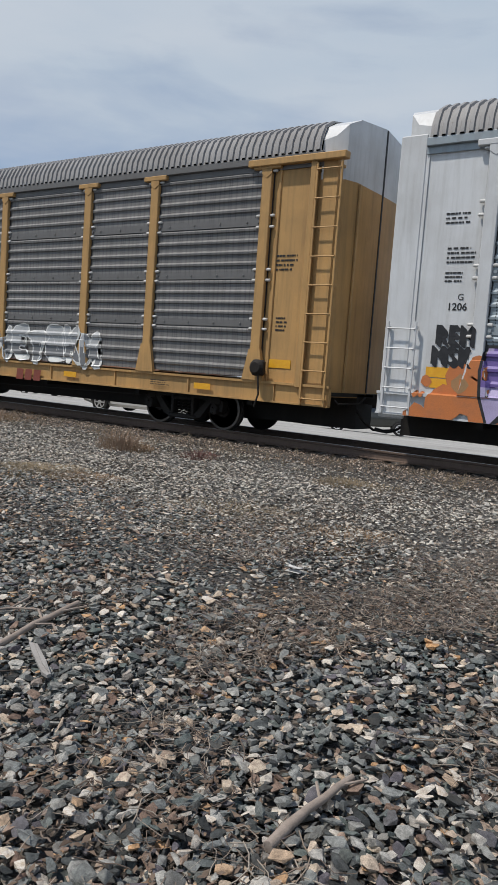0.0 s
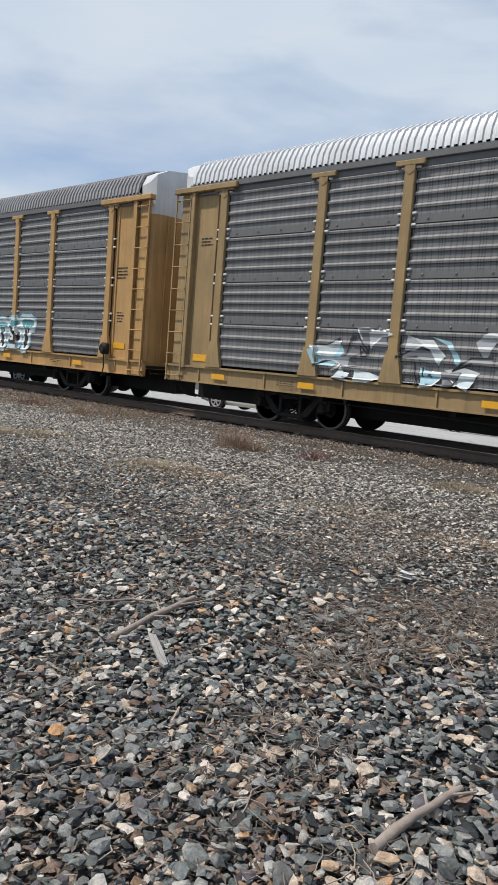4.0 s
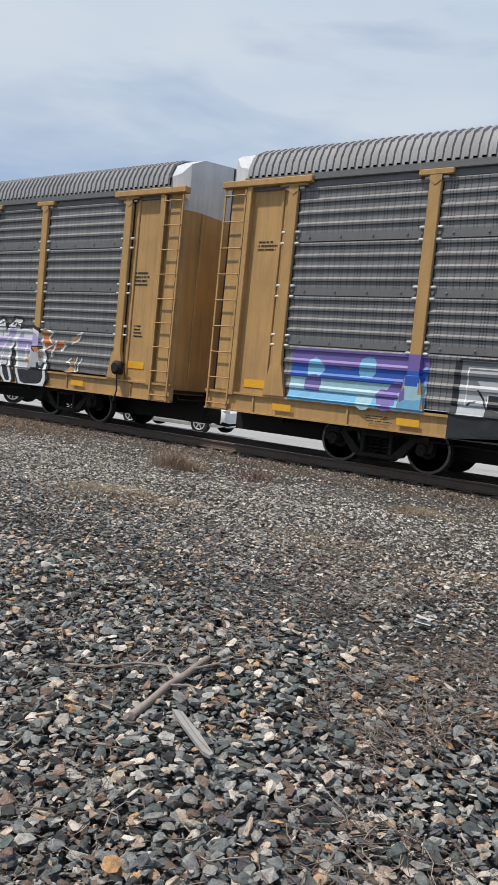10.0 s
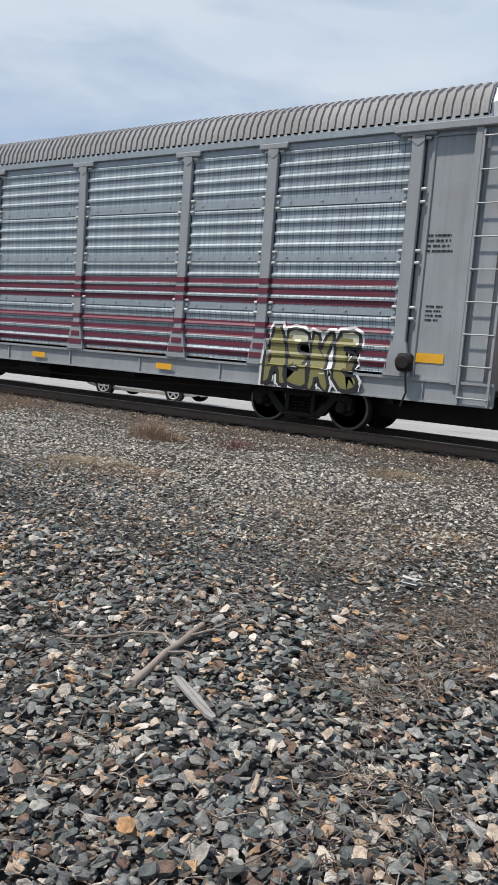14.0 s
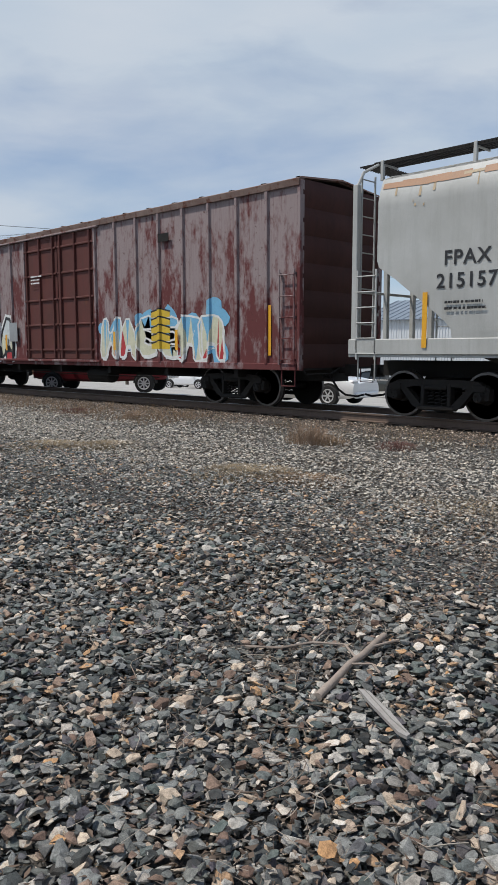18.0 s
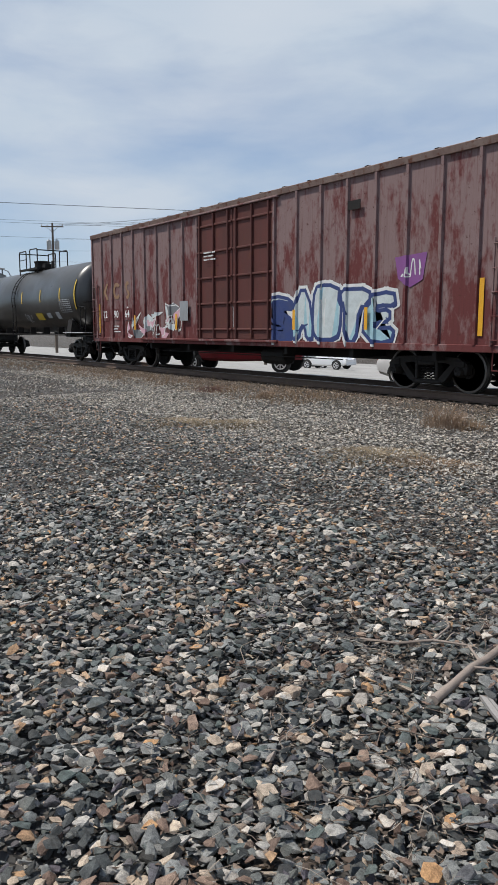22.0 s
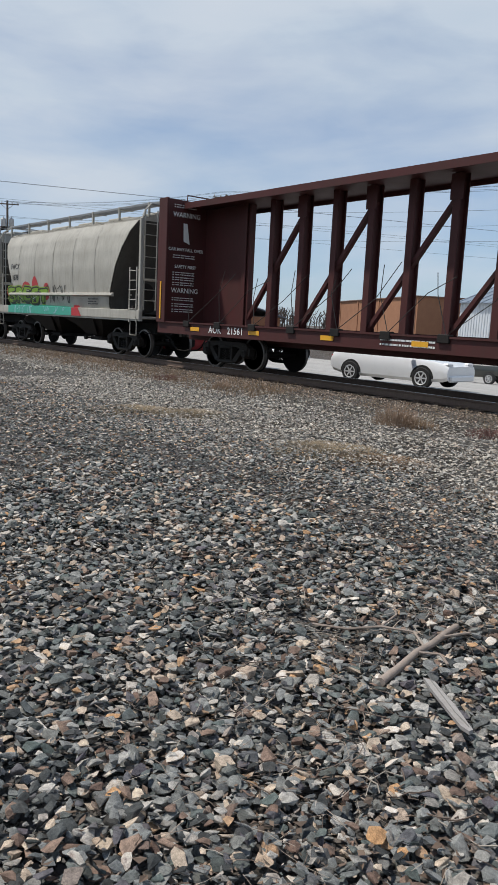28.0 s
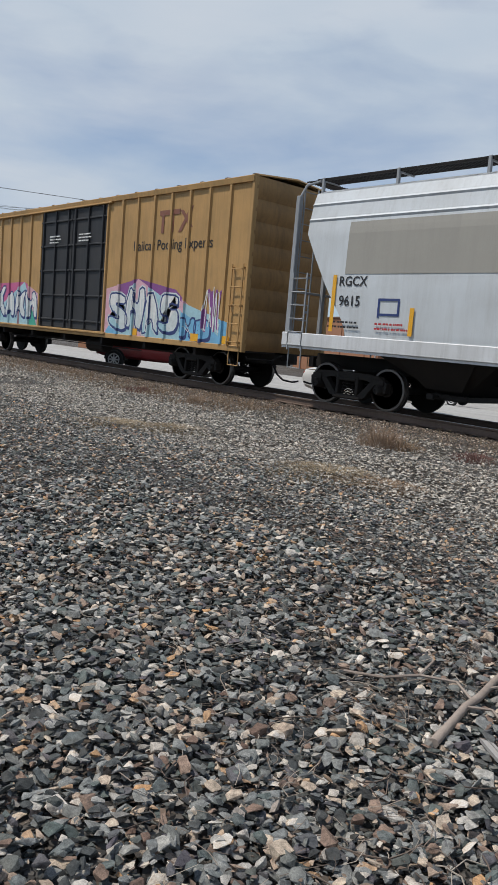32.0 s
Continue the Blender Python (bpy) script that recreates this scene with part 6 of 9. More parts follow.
class Spray:
    """Painted shapes on a car's side, laid over its ridges and posts."""

    def __init__(self, seed):
        self.q, self.rnd = [], random.Random(seed)

    def poly(self, pts, ink, layer=1):
        self.q.append((pts, ink if isinstance(ink, (list, tuple)) else [ink], layer))

    def line(self, pts, w, ink, layer=3):
        for (ax, az), (bx, bz) in zip(pts, pts[1:]):
            d_ = math.hypot(bx - ax, bz - az)
            if d_ < 1e-4:
                continue
            ux, uz = (bx - ax) / d_, (bz - az) / d_
            nx, nz, e = -uz * w / 2, ux * w / 2, w * 0.35
            self.poly([(ax - ux * e + nx, az - uz * e + nz), (ax - ux * e - nx, az - uz * e - nz), (bx + ux * e - nx, bz + uz * e - nz), (bx + ux * e + nx, bz + uz * e + nz)], ink, layer)

    def cloud(self, x, z, r, ink, layer=0):
        n = 11
        self.poly([(x + r * self.rnd.uniform(0.8, 1.15) * math.cos(2 * math.pi * i / n), z + r * self.rnd.uniform(0.8, 1.15) * math.sin(2 * math.pi * i / n)) for i in range(n)], ink, layer)

    GLYPHS = [
        [(0.05, 0.0), (0.38, 0.0), (0.40, 0.42), (0.62, 0.42), (0.62, 0.0), (0.95, 0.0), (1.0, 0.95), (0.66, 1.0), (0.64, 0.62), (0.40, 0.62), (0.36, 1.0), (0.0, 0.94)],
        [(0.0, 0.05), (0.9, 0.0), (1.0, 0.28), (0.42, 0.32), (0.44, 0.44), (0.84, 0.42), (0.86, 0.62), (0.42, 0.66), (0.44, 0.74), (1.0, 0.70), (0.95, 1.0), (0.05, 0.95)],
        [(0.0, 0.0), (0.34, 0.0), (0.42, 0.28), (0.62, 0.28), (0.68, 0.0), (1.0, 0.02), (0.74, 1.0), (0.30, 1.0)],
        [(0.0, 0.12), (0.22, 0.0), (0.82, 0.0), (1.0, 0.2), (0.96, 0.52), (0.5, 0.62), (0.52, 0.72), (0.95, 0.70), (0.92, 0.95), (0.2, 1.0), (0.02, 0.82), (0.06, 0.46), (0.55, 0.36), (0.52, 0.26), (0.02, 0.34)],
        [(0.05, 0.0), (0.38, 0.0), (0.40, 0.36), (0.70, 0.0), (1.05, 0.0), (0.66, 0.5), (1.0, 1.0), (0.64, 1.0), (0.40, 0.66), (0.38, 1.0), (0.0, 1.0)],
        [(0.16, 0.0), (0.84, 0.0), (1.0, 0.2), (1.0, 0.8), (0.84, 1.0), (0.16, 1.0), (0.0, 0.8), (0.0, 0.2)],
        [(0.0, 0.0), (0.36, 0.0), (0.38, 0.38), (0.66, 0.34), (0.7, 0.0), (1.04, 0.0), (0.94, 0.46), (1.0, 0.84), (0.78, 1.0), (0.0, 1.0)],
        [(0.30, 0.0), (0.66, 0.0), (0.68, 0.68), (1.0, 0.66), (1.0, 1.0), (0.0, 1.0), (0.0, 0.70), (0.30, 0.70)],
    ]

    def rounded(self, pts):
        """Corners cut so that the outline swings like a sprayed line."""
        out = []
        for (ax, az), (bx, bz) in zip(pts, pts[1:] + pts[:1]):
            f = self.rnd.uniform(0.18, 0.34)
            out += [(ax + (bx - ax) * f, az + (bz - az) * f), (bx - (bx - ax) * f, bz - (bz - az) * f)]
        return out

    def blocks(self, x0, x1, z0, z1, n, fill, edge="black", halo="", glow="", wild=0.5, thick=0.06, glyphs=None):
        """A row of fat outlined shapes that fill a stretch of the side."""
        r, w = self.rnd, (x1 - x0) / n
        if glow:
            for i in range(int(3 * n)):
                self.cloud(r.uniform(x0 - 0.1, x1 + 0.1), r.uniform(z0 + 0.2, z1 + 0.15), r.uniform(0.12, 0.34), glow, 0)
        for i in range(n):
            gl = self.GLYPHS[glyphs[i]] if glyphs else r.choice(self.GLYPHS)
            sh, ht = r.uniform(-0.25, 0.25) * wild, r.uniform(0.86, 1.0)
            dz, ww = r.uniform(0, 0.08), w * r.uniform(1.02, 1.2)
            pts = [(x0 + w * i - 0.04 * w + ww * (a + sh * (b - 0.5)) + r.uniform(-1, 1) * 0.06 * w * wild, z0 + dz + (z1 - z0) * ht * b + r.uniform(-1, 1) * 0.07 * (z1 - z0) * wild) for a, b in gl]
            pts = self.rounded(pts)
            ring = pts + pts[:1]
            if halo:
                self.line(ring, thick * 2.6, halo, 1)
            self.poly([(a + 0.05, b - 0.07) for a, b in pts], edge, 1.4)
            self.poly(pts, fill, 2)
            self.line(ring, thick, edge, 3)
            cx, cz = sum(a for a, _ in pts) / len(pts), sum(b for _, b in pts) / len(pts)
            for _ in range(2):
                a, b = r.choice(pts), r.choice(pts)
                self.line([((a[0] + cx) / 2, (a[1] + cz) / 2), ((b[0] + cx) / 2, (b[1] + cz) / 2)], thick * 0.35, r.choice((edge, "white")), 3.5)

    def shards(self, x0, x1, z0, z1, n, inks, edge="black", base="", lines=("white", "black")):
        """Interlocked spikes and arrows."""
        r = self.rnd
        if base:
            k = int((x1 - x0) / 0.3)
            up = [(x0 + (x1 - x0) * i / k, z1 - abs(r.gauss(0, 0.14)) * (z1 - z0)) for i in range(k + 1)]
            self.poly([(x0, z0)] + up + [(x1, z0)], base, 0.5)
        for i in range(n):
            x, z = r.uniform(x0, x1), r.uniform(z0 + 0.05, z1 - 0.1)
            a, ln, wd = r.uniform(-0.9, 0.9) + (math.pi if r.random() < 0.4 else 0), r.uniform(0.25, 0.9), r.uniform(0.06, 0.24)
            ux, uz = math.cos(a), math.sin(a) * 0.8
            bend = r.uniform(-0.25, 0.25)
            raw = [(0, -wd), (ln * 0.5, -wd * 0.8 + bend * ln), (ln, 0.0), (ln * 0.5, wd * 0.6 + bend * ln), (0.0, wd)]
            pts = [(min(max(x + q * ux - v * uz, x0), x1), min(max(z + q * uz + v * ux, z0), z1 + 0.12)) for q, v in raw]
            lay = 1 + 2 * i / n
            self.poly(pts, r.choice(inks), lay)
            if r.random() < 0.6:
                self.line(pts[:4], 0.035, r.choice(lines), lay + 0.05)
        for i in range(int(n * 0.25)):
            self.scrawl(r.uniform(x0, x1 - 0.5), r.uniform(z0, max(z0, z1 - 0.4)), 0.6, 0.34, 2, r.choice(lines), 0.03)

    def scrawl(self, x, z, w, h, n, ink, width=0.04, layer=4):
        """A row of quick looping strokes, like a signature."""
        r, cell = self.rnd, w / n
        for g in range(n):
            k = r.choice((4, 5, 5, 6))
            key = [(x + cell * (g + 0.05 + 0.9 * (q / (k - 1) if r.random() < 0.6 else r.random())), z + h * (r.choice((0.0, 0.1, 0.5, 0.9, 1.0)) + r.uniform(-0.08, 0.08))) for q in range(k)]
            pts = []
            for a, b, c, d in zip([key[0]] + key, key, key[1:], key[2:] + [key[-1]]):
                for u in (0.0, 0.2, 0.4, 0.6, 0.8):
                    pts.append(tuple(0.5 * (2 * b[m] + (c[m] - a[m]) * u + (2 * a[m] - 5 * b[m] + 4 * c[m] - d[m]) * u * u + (3 * b[m] - a[m] - 3 * c[m] + d[m]) * u ** 3) for m in (0, 1)))
            self.line(pts + [key[-1]], width, ink, layer)

    def text(self, body, x, z, w, h, fill, edge="black", thick=0.07, halo="", bold=0.035):
        """Fat letters stretched to a box, with a drawn edge."""
        me = letters(body, 1.0, bold * 1.2, 1.12)
        vs = [(v.co.x, v.co.z) for v in me.vertices]
        ax, bx, az, bz = min(v[0] for v in vs), max(v[0] for v in vs), min(v[1] for v in vs), max(v[1] for v in vs)
        at = lambda q: (x + w * (q[0] - ax) / (bx - ax), z + h * (q[1] - az) / (bz - az))
        use = {}
        for p in me.polygons:
            pts = [at(vs[i]) for i in p.vertices]
            self.poly(pts, fill, 2)
            for e in p.edge_keys:
                use[e] = use.get(e, 0) + 1
        for (i, j), k in use.items():
            if k == 1:
                if halo:
                    self.line([at(vs[i]), at(vs[j])], thick * 2.4, halo, 1)
                self.line([at(vs[i]), at(vs[j])], thick, edge, 3)
                a, b = at(vs[i]), at(vs[j])
                self.poly([a, b, (b[0] + 0.07, b[1] - 0.06), (a[0] + 0.07, a[1] - 0.06)], edge, 1.5)

    def words(self, text, x, z, size, ink, layer=4, bold=0.0, spread=1.0):
        """Plain hand-sized words, centred on a place."""
        me = letters(text, size, bold, spread)
        for pg in me.polygons:
            self.poly([(x + me.vertices[i].co.x + 0.12 * me.vertices[i].co.z, z + me.vertices[i].co.z) for i in pg.vertices], ink, layer)

    def lay(self, car, face, label, name="graffiti"):
        out, zk, xk = face
        if face is RACK_FACE:
            self.q = [([(a, max(b, 0.615)) for a, b in pts], ink, layer) for pts, ink, layer in self.q if max(b for _, b in pts) > 0.63]
        inks = sorted({i for _, ink, _ in self.q for i in ink})
        bm = bmesh.new()
        tag_ = bm.faces.layers.int.new("kind")
        all_x = [a for pts, _, _ in self.q for a, _ in pts]
        all_z = [b for pts, _, _ in self.q for _, b in pts]
        for k, (pts, ink, layer) in enumerate(self.q):
            f = bm.faces.new([bm.verts.new((a, -layer * 0.0013 - (k % 31) * 0.00004, b)) for a, b in pts])
            f[tag_] = k
        bmesh.ops.triangulate(bm, faces=[f for f in bm.faces if len(f.verts) > 4])
        z_lo, z_hi = min(all_z), max(all_z)
        for z in zk:
            if z_lo < z < z_hi:
                bmesh.ops.bisect_plane(bm, geom=bm.verts[:] + bm.edges[:] + bm.faces[:], plane_co=(0, 0, z), plane_no=(0, 0, 1))
        for x in xk:
            if min(all_x) < x < max(all_x):
                bmesh.ops.bisect_plane(bm, geom=bm.verts[:] + bm.edges[:] + bm.faces[:], plane_co=(x, 0, 0), plane_no=(1, 0, 0))
        for f in bm.faces:
            ink = self.q[f[tag_]][1]
            c = f.calc_center_median()
            g_ = (c.z - z_lo) / (z_hi - z_lo + 1e-6) + 0.06 * math.sin(c.x * 5.1)
            f.material_index = inks.index(ink[min(len(ink) - 1, max(0, int(g_ * len(ink))))])
        for v in bm.verts:
            v.co.y += out(v.co.x, v.co.z) - 0.004
        me = bpy.data.meshes.new(name)
        bm.to_mesh(me)
        bm.free()
        return tagged(part(name, me, [INKS[i] for i in inks], car), label, kind="stuff")


def draped(car, face, text, x, z, size, ink, bold=0.004, spread=1.0):
    """Lettering that follows a curved side."""
    q = Spray(7)
    me = letters(text, size, bold, spread)
    for pg in me.polygons:
        q.poly([(x + me.vertices[i].co.x, z + me.vertices[i].co.z) for i in pg.vertices], ink, 1)
    return q.lay(car, face, "stencilled reporting mark", "lettering")


def logo_bars(car, x, z, w, h, n, mat, y, label, slant=0.12):
    """A brand word as a plain row of blocks."""
    s = Shape()
    for i in range(n):
        a, b = x - w / 2 + w * i / n, x - w / 2 + w * (i + 0.78) / n
        s.add([(a, y, z - h / 2), (b, y, z - h / 2), (b + slant * h, y, z + h / 2), (a + slant * h, y, z + h / 2)], [(0, 1, 2, 3)])
    return part("logo", s, mat, car, label)


# first white carrier
c = CARS[0]
p = Spray(1)
for x_, z_, r_ in ((-13.05, 0.62, 0.22), (-12.6, 0.85, 0.36), (-12.35, 1.25, 0.3), (-12.1, 1.0, 0.34), (-11.9, 0.7, 0.3), (-12.95, 1.22, 0.1), (-13.1, 1.0, 0.06), (-13.0, 1.0, 0.05)):
    p.cloud(x_, z_, r_, ["orange", "rusty"], 0.4)
p.cloud(-12.35, 1.2, 0.16, "tan", 0.8)
p.blocks(-12.0, -9.6, 0.55, 1.75, 3, ["lilac", "violet", "lilac"], "black", "", "orange", 0.7, 0.05)
p.blocks(-11.7, -9.9, 1.5, 2.5, 2, ["ice", "silver"], "black", "", "", 0.7, 0.05)
p.lay(c, RACK_FACE, "orange and violet spray-painted graffiti")
p = Spray(2)
p.text("REM", -12.85, 1.86, 0.62, 0.3, ["black"], "black", 0.012, "", 0.0)
p.text("MSK", -12.9, 1.52, 0.66, 0.3, ["black"], "black", 0.012, "", 0.0)
p.lay(c, RACK_FACE, "black spray-can tag")
plate(c, -12.7, 1.38, 0.55, 0.17, M_REFL, -1.447)
stencil(c, -12.55, 3.3, 0.5, 0.3, 4, M_INK_K, -1.446, 5)
stencil(c, -12.6, 2.95, 0.4, 0.2, 3, M_INK_K, -1.446, 6)
sign_on(c, "G", -12.5, 2.62, 0.15, M_INK_K, -1.446)
sign_on(c, "1206", -12.55, 2.46, 0.17, M_INK_K, -1.446, 0.003)

# yellow carrier with the logo panel
c = CARS[1]
s = Shape()
s.cbox(-1.97 / 2 + 0.1, 1.97 / 2 - 0.1, -0.035, 0.0, 3.10, 4.97)
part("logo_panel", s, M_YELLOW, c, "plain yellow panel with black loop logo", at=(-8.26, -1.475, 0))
s = Shape()
s.tube([(-8.30, -1.516, 4.28), (-8.88, -1.516, 4.28), (-8.95, -1.516, 4.20), (-8.95, -1.516, 3.98), (-8.88, -1.516, 3.90), (-8.36, -1.516, 3.90), (-8.28, -1.516, 3.98), (-8.20, -1.516, 4.24), (-8.08, -1.516, 4.22), (-7.85, -1.516, 3.94), (-7.73, -1.516, 3.94), (-7.66, -1.516, 4.30)], 0.05, 4)
part("logo", s, M_INK_K, c, "black rounded loop logo")
p = Spray(3)
p.words("SWORNS", -6.2, 1.98, 0.46, "white", 4, 0.004)
p.words("LORDS", -6.0, 1.5, 0.42, "white", 4, 0.004)
p.lay(c, RACK_FACE, "thin white spray-can tag")
p = Spray(4)
p.blocks(0.4, 7.9, 1.02, 1.86, 12, ["grey", "silver"], "white", "", "", 0.9, 0.03)
p.lay(c, RACK_FACE, "faded whitish block graffiti")
p = Spray(5)
p.shards(-12.0, -9.9, 1.02, 1.75, 10, ["grey", "black"], "black")
p.lay(c, RACK_FACE, "dark scratchy tag")
logo_bars(c, 5.55, 0.70, 0.95, 0.26, 3, spray_paint("oxide_logo", (0.22, 0.05, 0.03)), -1.547, "dark red block logo")

# red boxcar
c = CARS[2]
f = box_face(box_ribs(16.06, (-1.6, 1.75), 0.92))
p = Spray(6)
p.blocks(1.95, 5.7, 0.98, 2.05, 5, ["purple", "purple", "rose"], "white", "cream", "cream", 0.3, 0.09, [6, 2, 0, 3, 5])
p.lay(c, f, "purple graffiti letters with cream outline")
p = Spray(7)
p.shards(-7.3, -1.95, 0.92, 2.45, 70, ["silver", "white", "grey", "silver"], "black", "black", ("black", "white", "green"))
p.lay(c, f, "silver and black angular graffiti")
sign_on(c, "CP", -6.73, 2.38, 0.3, M_INK_W, -1.47)
stencil(c, 0.1, 3.1, 1.1, 0.2, 2, M_INK_W, -1.56, 9)
stencil(c, -2.1, 2.4, 0.5, 0.5, 4, M_INK_W, -1.47, 10)
stencil(c, 6.5, 1.6, 0.5, 0.5, 4, M_INK_W, -1.47, 12)
plate(c, 7.2, 1.15, 0.4, 0.2, M_REFL, -1.475)

# tan carrier
c = CARS[3]
p = Spray(8)
p.blocks(9.3, 11.7, 0.6, 2.15, 4, ["red", "pink"], "white", "white", "pink", 0.5, 0.09)
p.lay(c, RACK_FACE, "pink and red graffiti with white edges")
p = Spray(9)
p.blocks(4.4, 6.7, 1.0, 1.95, 3, ["pale", "white"], "black", "lime", "", 0.6)
p.blocks(7.25, 8.65, 1.0, 1.72, 2, ["sky", "ice"], "white", "", "", 0.4, 0.05)
p.shards(-9.5, 3.0, 0.98, 1.9, 60, ["pale", "ice", "grey", "silver"], "black")
p.lay(c, RACK_FACE, "pale green and blue graffiti")

# yellow carrier with painted panels
c = CARS[4]
p = Spray(10)
p.blocks(4.75, 8.4, 1.0, 1.98, 5, ["teal", "black", "teal"], "white", "ice", "", 0.9, 0.09)
p.poly([(1.35, 0.55), (4.5, 0.55), (4.25, 1.9), (1.4, 1.9)], ["pale", "ice", "sky", "pale"], 0.5)
p.words("Shames  $", 2.75, 1.32, 0.58, "black", 4, 0.008)
p.line([(1.5, 1.06), (3.9, 1.08)], 0.035, "black", 4)
p.blocks(-1.55, 1.1, 1.0, 1.95, 4, ["olive", "yellow", "lime"], "black", "white", "", 0.4, 0.07)
p.lay(c, RACK_FACE, "teal, lime and white graffiti panels")
p = Spray(11)
p.blocks(-7.1, -1.65, 1.0, 1.9, 8, ["grey", "silver"], "white", "", "", 0.9, 0.03)
p.scrawl(-3.3, 0.58, 3.4, 0.28, 10, "black", 0.05)
p.words("Jesus Lives", 2.4, 0.72, 0.3, "grey", 4, 0.002)
p.cloud(3.4, 0.70, 0.16, "tan", 2)
p.cloud(3.9, 0.70, 0.18, "tan", 2)
p.lay(c, RACK_FACE, "smudged whitish and black scrawls")
p = Spray(12)
p.shards(-11.9, -9.4, 1.02, 2.05, 36, ["teal", "mint", "ice", "grey"], "black", "", ("white", "black"))
p.shards(-12.8, -8.9, 0.54, 0.9, 26, ["silver", "grey", "black"], "black")
p.lay(c, RACK_FACE, "teal graffiti with pale scrawls below")
s = Shape()
for r0, r1, sl in ((0.0, 0.18, 0), (0.18, 0.30, 1), (0.30, 0.325, 0)):
    s.slot = sl
    k = 28
    s.grid([[(-12.80 + q * math.cos(2 * math.pi * i / k), -1.450, 4.28 + q * math.sin(2 * math.pi * i / k)) for i in range(k + 1)] for q in (max(r0, 0.01), r1)])
s.slot = 2
s.box(-12.835, -12.765, -1.456, -1.451, 4.11, 4.45).box(-12.97, -12.63, -1.457, -1.452, 4.245, 4.315)
part("logo", s, [INKS["sky"], INKS["navy"], INKS["white"]], c, "round dark blue emblem with pale cross")
sign_on(c, "33345", -12.8, 2.66, 0.19, M_INK_K, -1.445)

# black tank cars
for ci, nx, nz, txt, rx, rz in ((5, -6.06, 2.18, "TILX 290584", 3.76, 2.75), (6, -5.9, 2.14, "PROX 78732", 4.5, 2.88)):
    c = CARS[ci]
    m = Spray(60 + ci)
    me = letters(txt, 0.40 if ci == 5 else 0.27, 0.006, 1.1)
    for pg in me.polygons:
        m.poly([(nx + me.vertices[i].co.x, nz + me.vertices[i].co.z) for i in pg.vertices], "white", 1)
    for k in range(10):
        a, b = rx - 1.2 + 0.24 * k, rx - 1.2 + 0.24 * k + 0.19
        m.poly([(a, rz), (b, rz), (b + 0.04, rz + 0.3), (a + 0.04, rz + 0.3)], "white", 1)
    m.poly([(rx - 1.25, rz - 0.26), (rx - 1.25, rz - 0.08), (rx, rz - 0.03), (rx + 1.25, rz - 0.08), (rx + 1.25, rz - 0.26), (rx, rz - 0.16)], "white", 1)
    for k in range(7):
        zz = 2.12 + 0.085 * k
        m.line([(6.3, zz), (7.4, zz)], 0.02, "silver", 1)
    for k in range(6):
        m.line([(6.3 + 0.22 * k, 2.12), (6.3 + 0.22 * k, 2.63)], 0.02, "silver", 1.2)
    r_ = random.Random(ci)
    for x_, z_, w_ in ((-6.4, 1.82, 1.3), (-6.4, 1.68, 1.4), (0.6, 1.5, 1.1), (0.6, 1.36, 1.0), (3.0, 1.55, 0.8), (4.8, 1.5, 1.3), (4.8, 1.38, 0.6)):
        x0 = x_
        while x0 < x_ + w_:
            d_ = r_.uniform(0.05, 0.16)
            m.line([(x0, z_), (x0 + d_, z_)], 0.06, "silver", 1)
            x0 += d_ + 0.08
    m.poly([(6.9, 1.3), (7.12, 1.55), (6.9, 1.8), (6.68, 1.55)], "grey", 1)
    m.poly([(6.9, 1.36), (7.06, 1.55), (6.9, 1.74), (6.74, 1.55)], "black", 2)
    if ci == 5:
        m.poly([(-0.85, 2.2), (0.1, 2.2), (0.1, 2.46), (-0.85, 2.46)], "yellow", 1)
    else:
        m.blocks(1.25, 5.45, 1.35, 2.35, 5, ["olive", "tan", "grey"], "black", "", "olive", 0.5, 0.03)
        me = letters("New Years!!! Seven 2014", 0.21, 0.0, 1.1)
        for pg in me.polygons:
            m.poly([(-3.1 + me.vertices[i].co.x, 1.56 + me.vertices[i].co.z) for i in pg.vertices], "silver", 1)
        for x_ in (-6.9, -3.2, 1.9, 6.6):
            m.cloud(x_, 3.45, 0.12, "silver", 1)
    m.lay(c, TANK_FACE, "white stencilled marks and data table", "lettering")

# carrier with the block-letter piece
c = CARS[7]
p = Spray(13)
SHADOW = [(-8.6, 0.53), (-8.6, 1.9), (-7.0, 2.05), (-6.2, 1.75), (-5.7, 2.08), (-1.7, 2.02), (-1.2, 1.75), (-0.9, 2.08), (0.0, 2.08), (0.35, 1.75), (0.55, 2.02), (1.35, 1.98), (1.42, 0.98), (2.1, 0.95), (3.5, 1.98), (4.15, 1.4), (4.9, 2.02), (5.75, 2.02), (5.8, 1.85), (6.05, 2.02), (7.1, 2.02), (7.15, 0.53)]
p.poly(SHADOW, "black", 0.5)
p.line(SHADOW[8:21], 0.07, "olive", 0.8)
N_SHAPE = [(0, 0.25), (0, 1), (0.12, 1), (0.55, 0.5), (0.5, 1), (0.78, 1), (0.8, 0.7), (1, 0.7), (1, 0.1), (0.85, 0.0), (0.8, 0.4), (0.6, 0.15)]
P_SHAPE = [(0, 0.2), (0, 1), (1, 1), (1, 0.5), (0.5, 0.5), (0.5, 0.2)]
SEVEN = [(0, 0.66), (0, 1), (1, 1), (0.75, 0.45), (1, 0.25), (1, 0), (0.05, 0), (0.4, 0.66)]
L_SHAPE = [(0, 0), (0.0, 1), (0.46, 1), (0.46, 0.27), (1, 0.25), (1, 0)]
A_SHAPE = [(0, 0), (0.42, 1), (1, 0)]
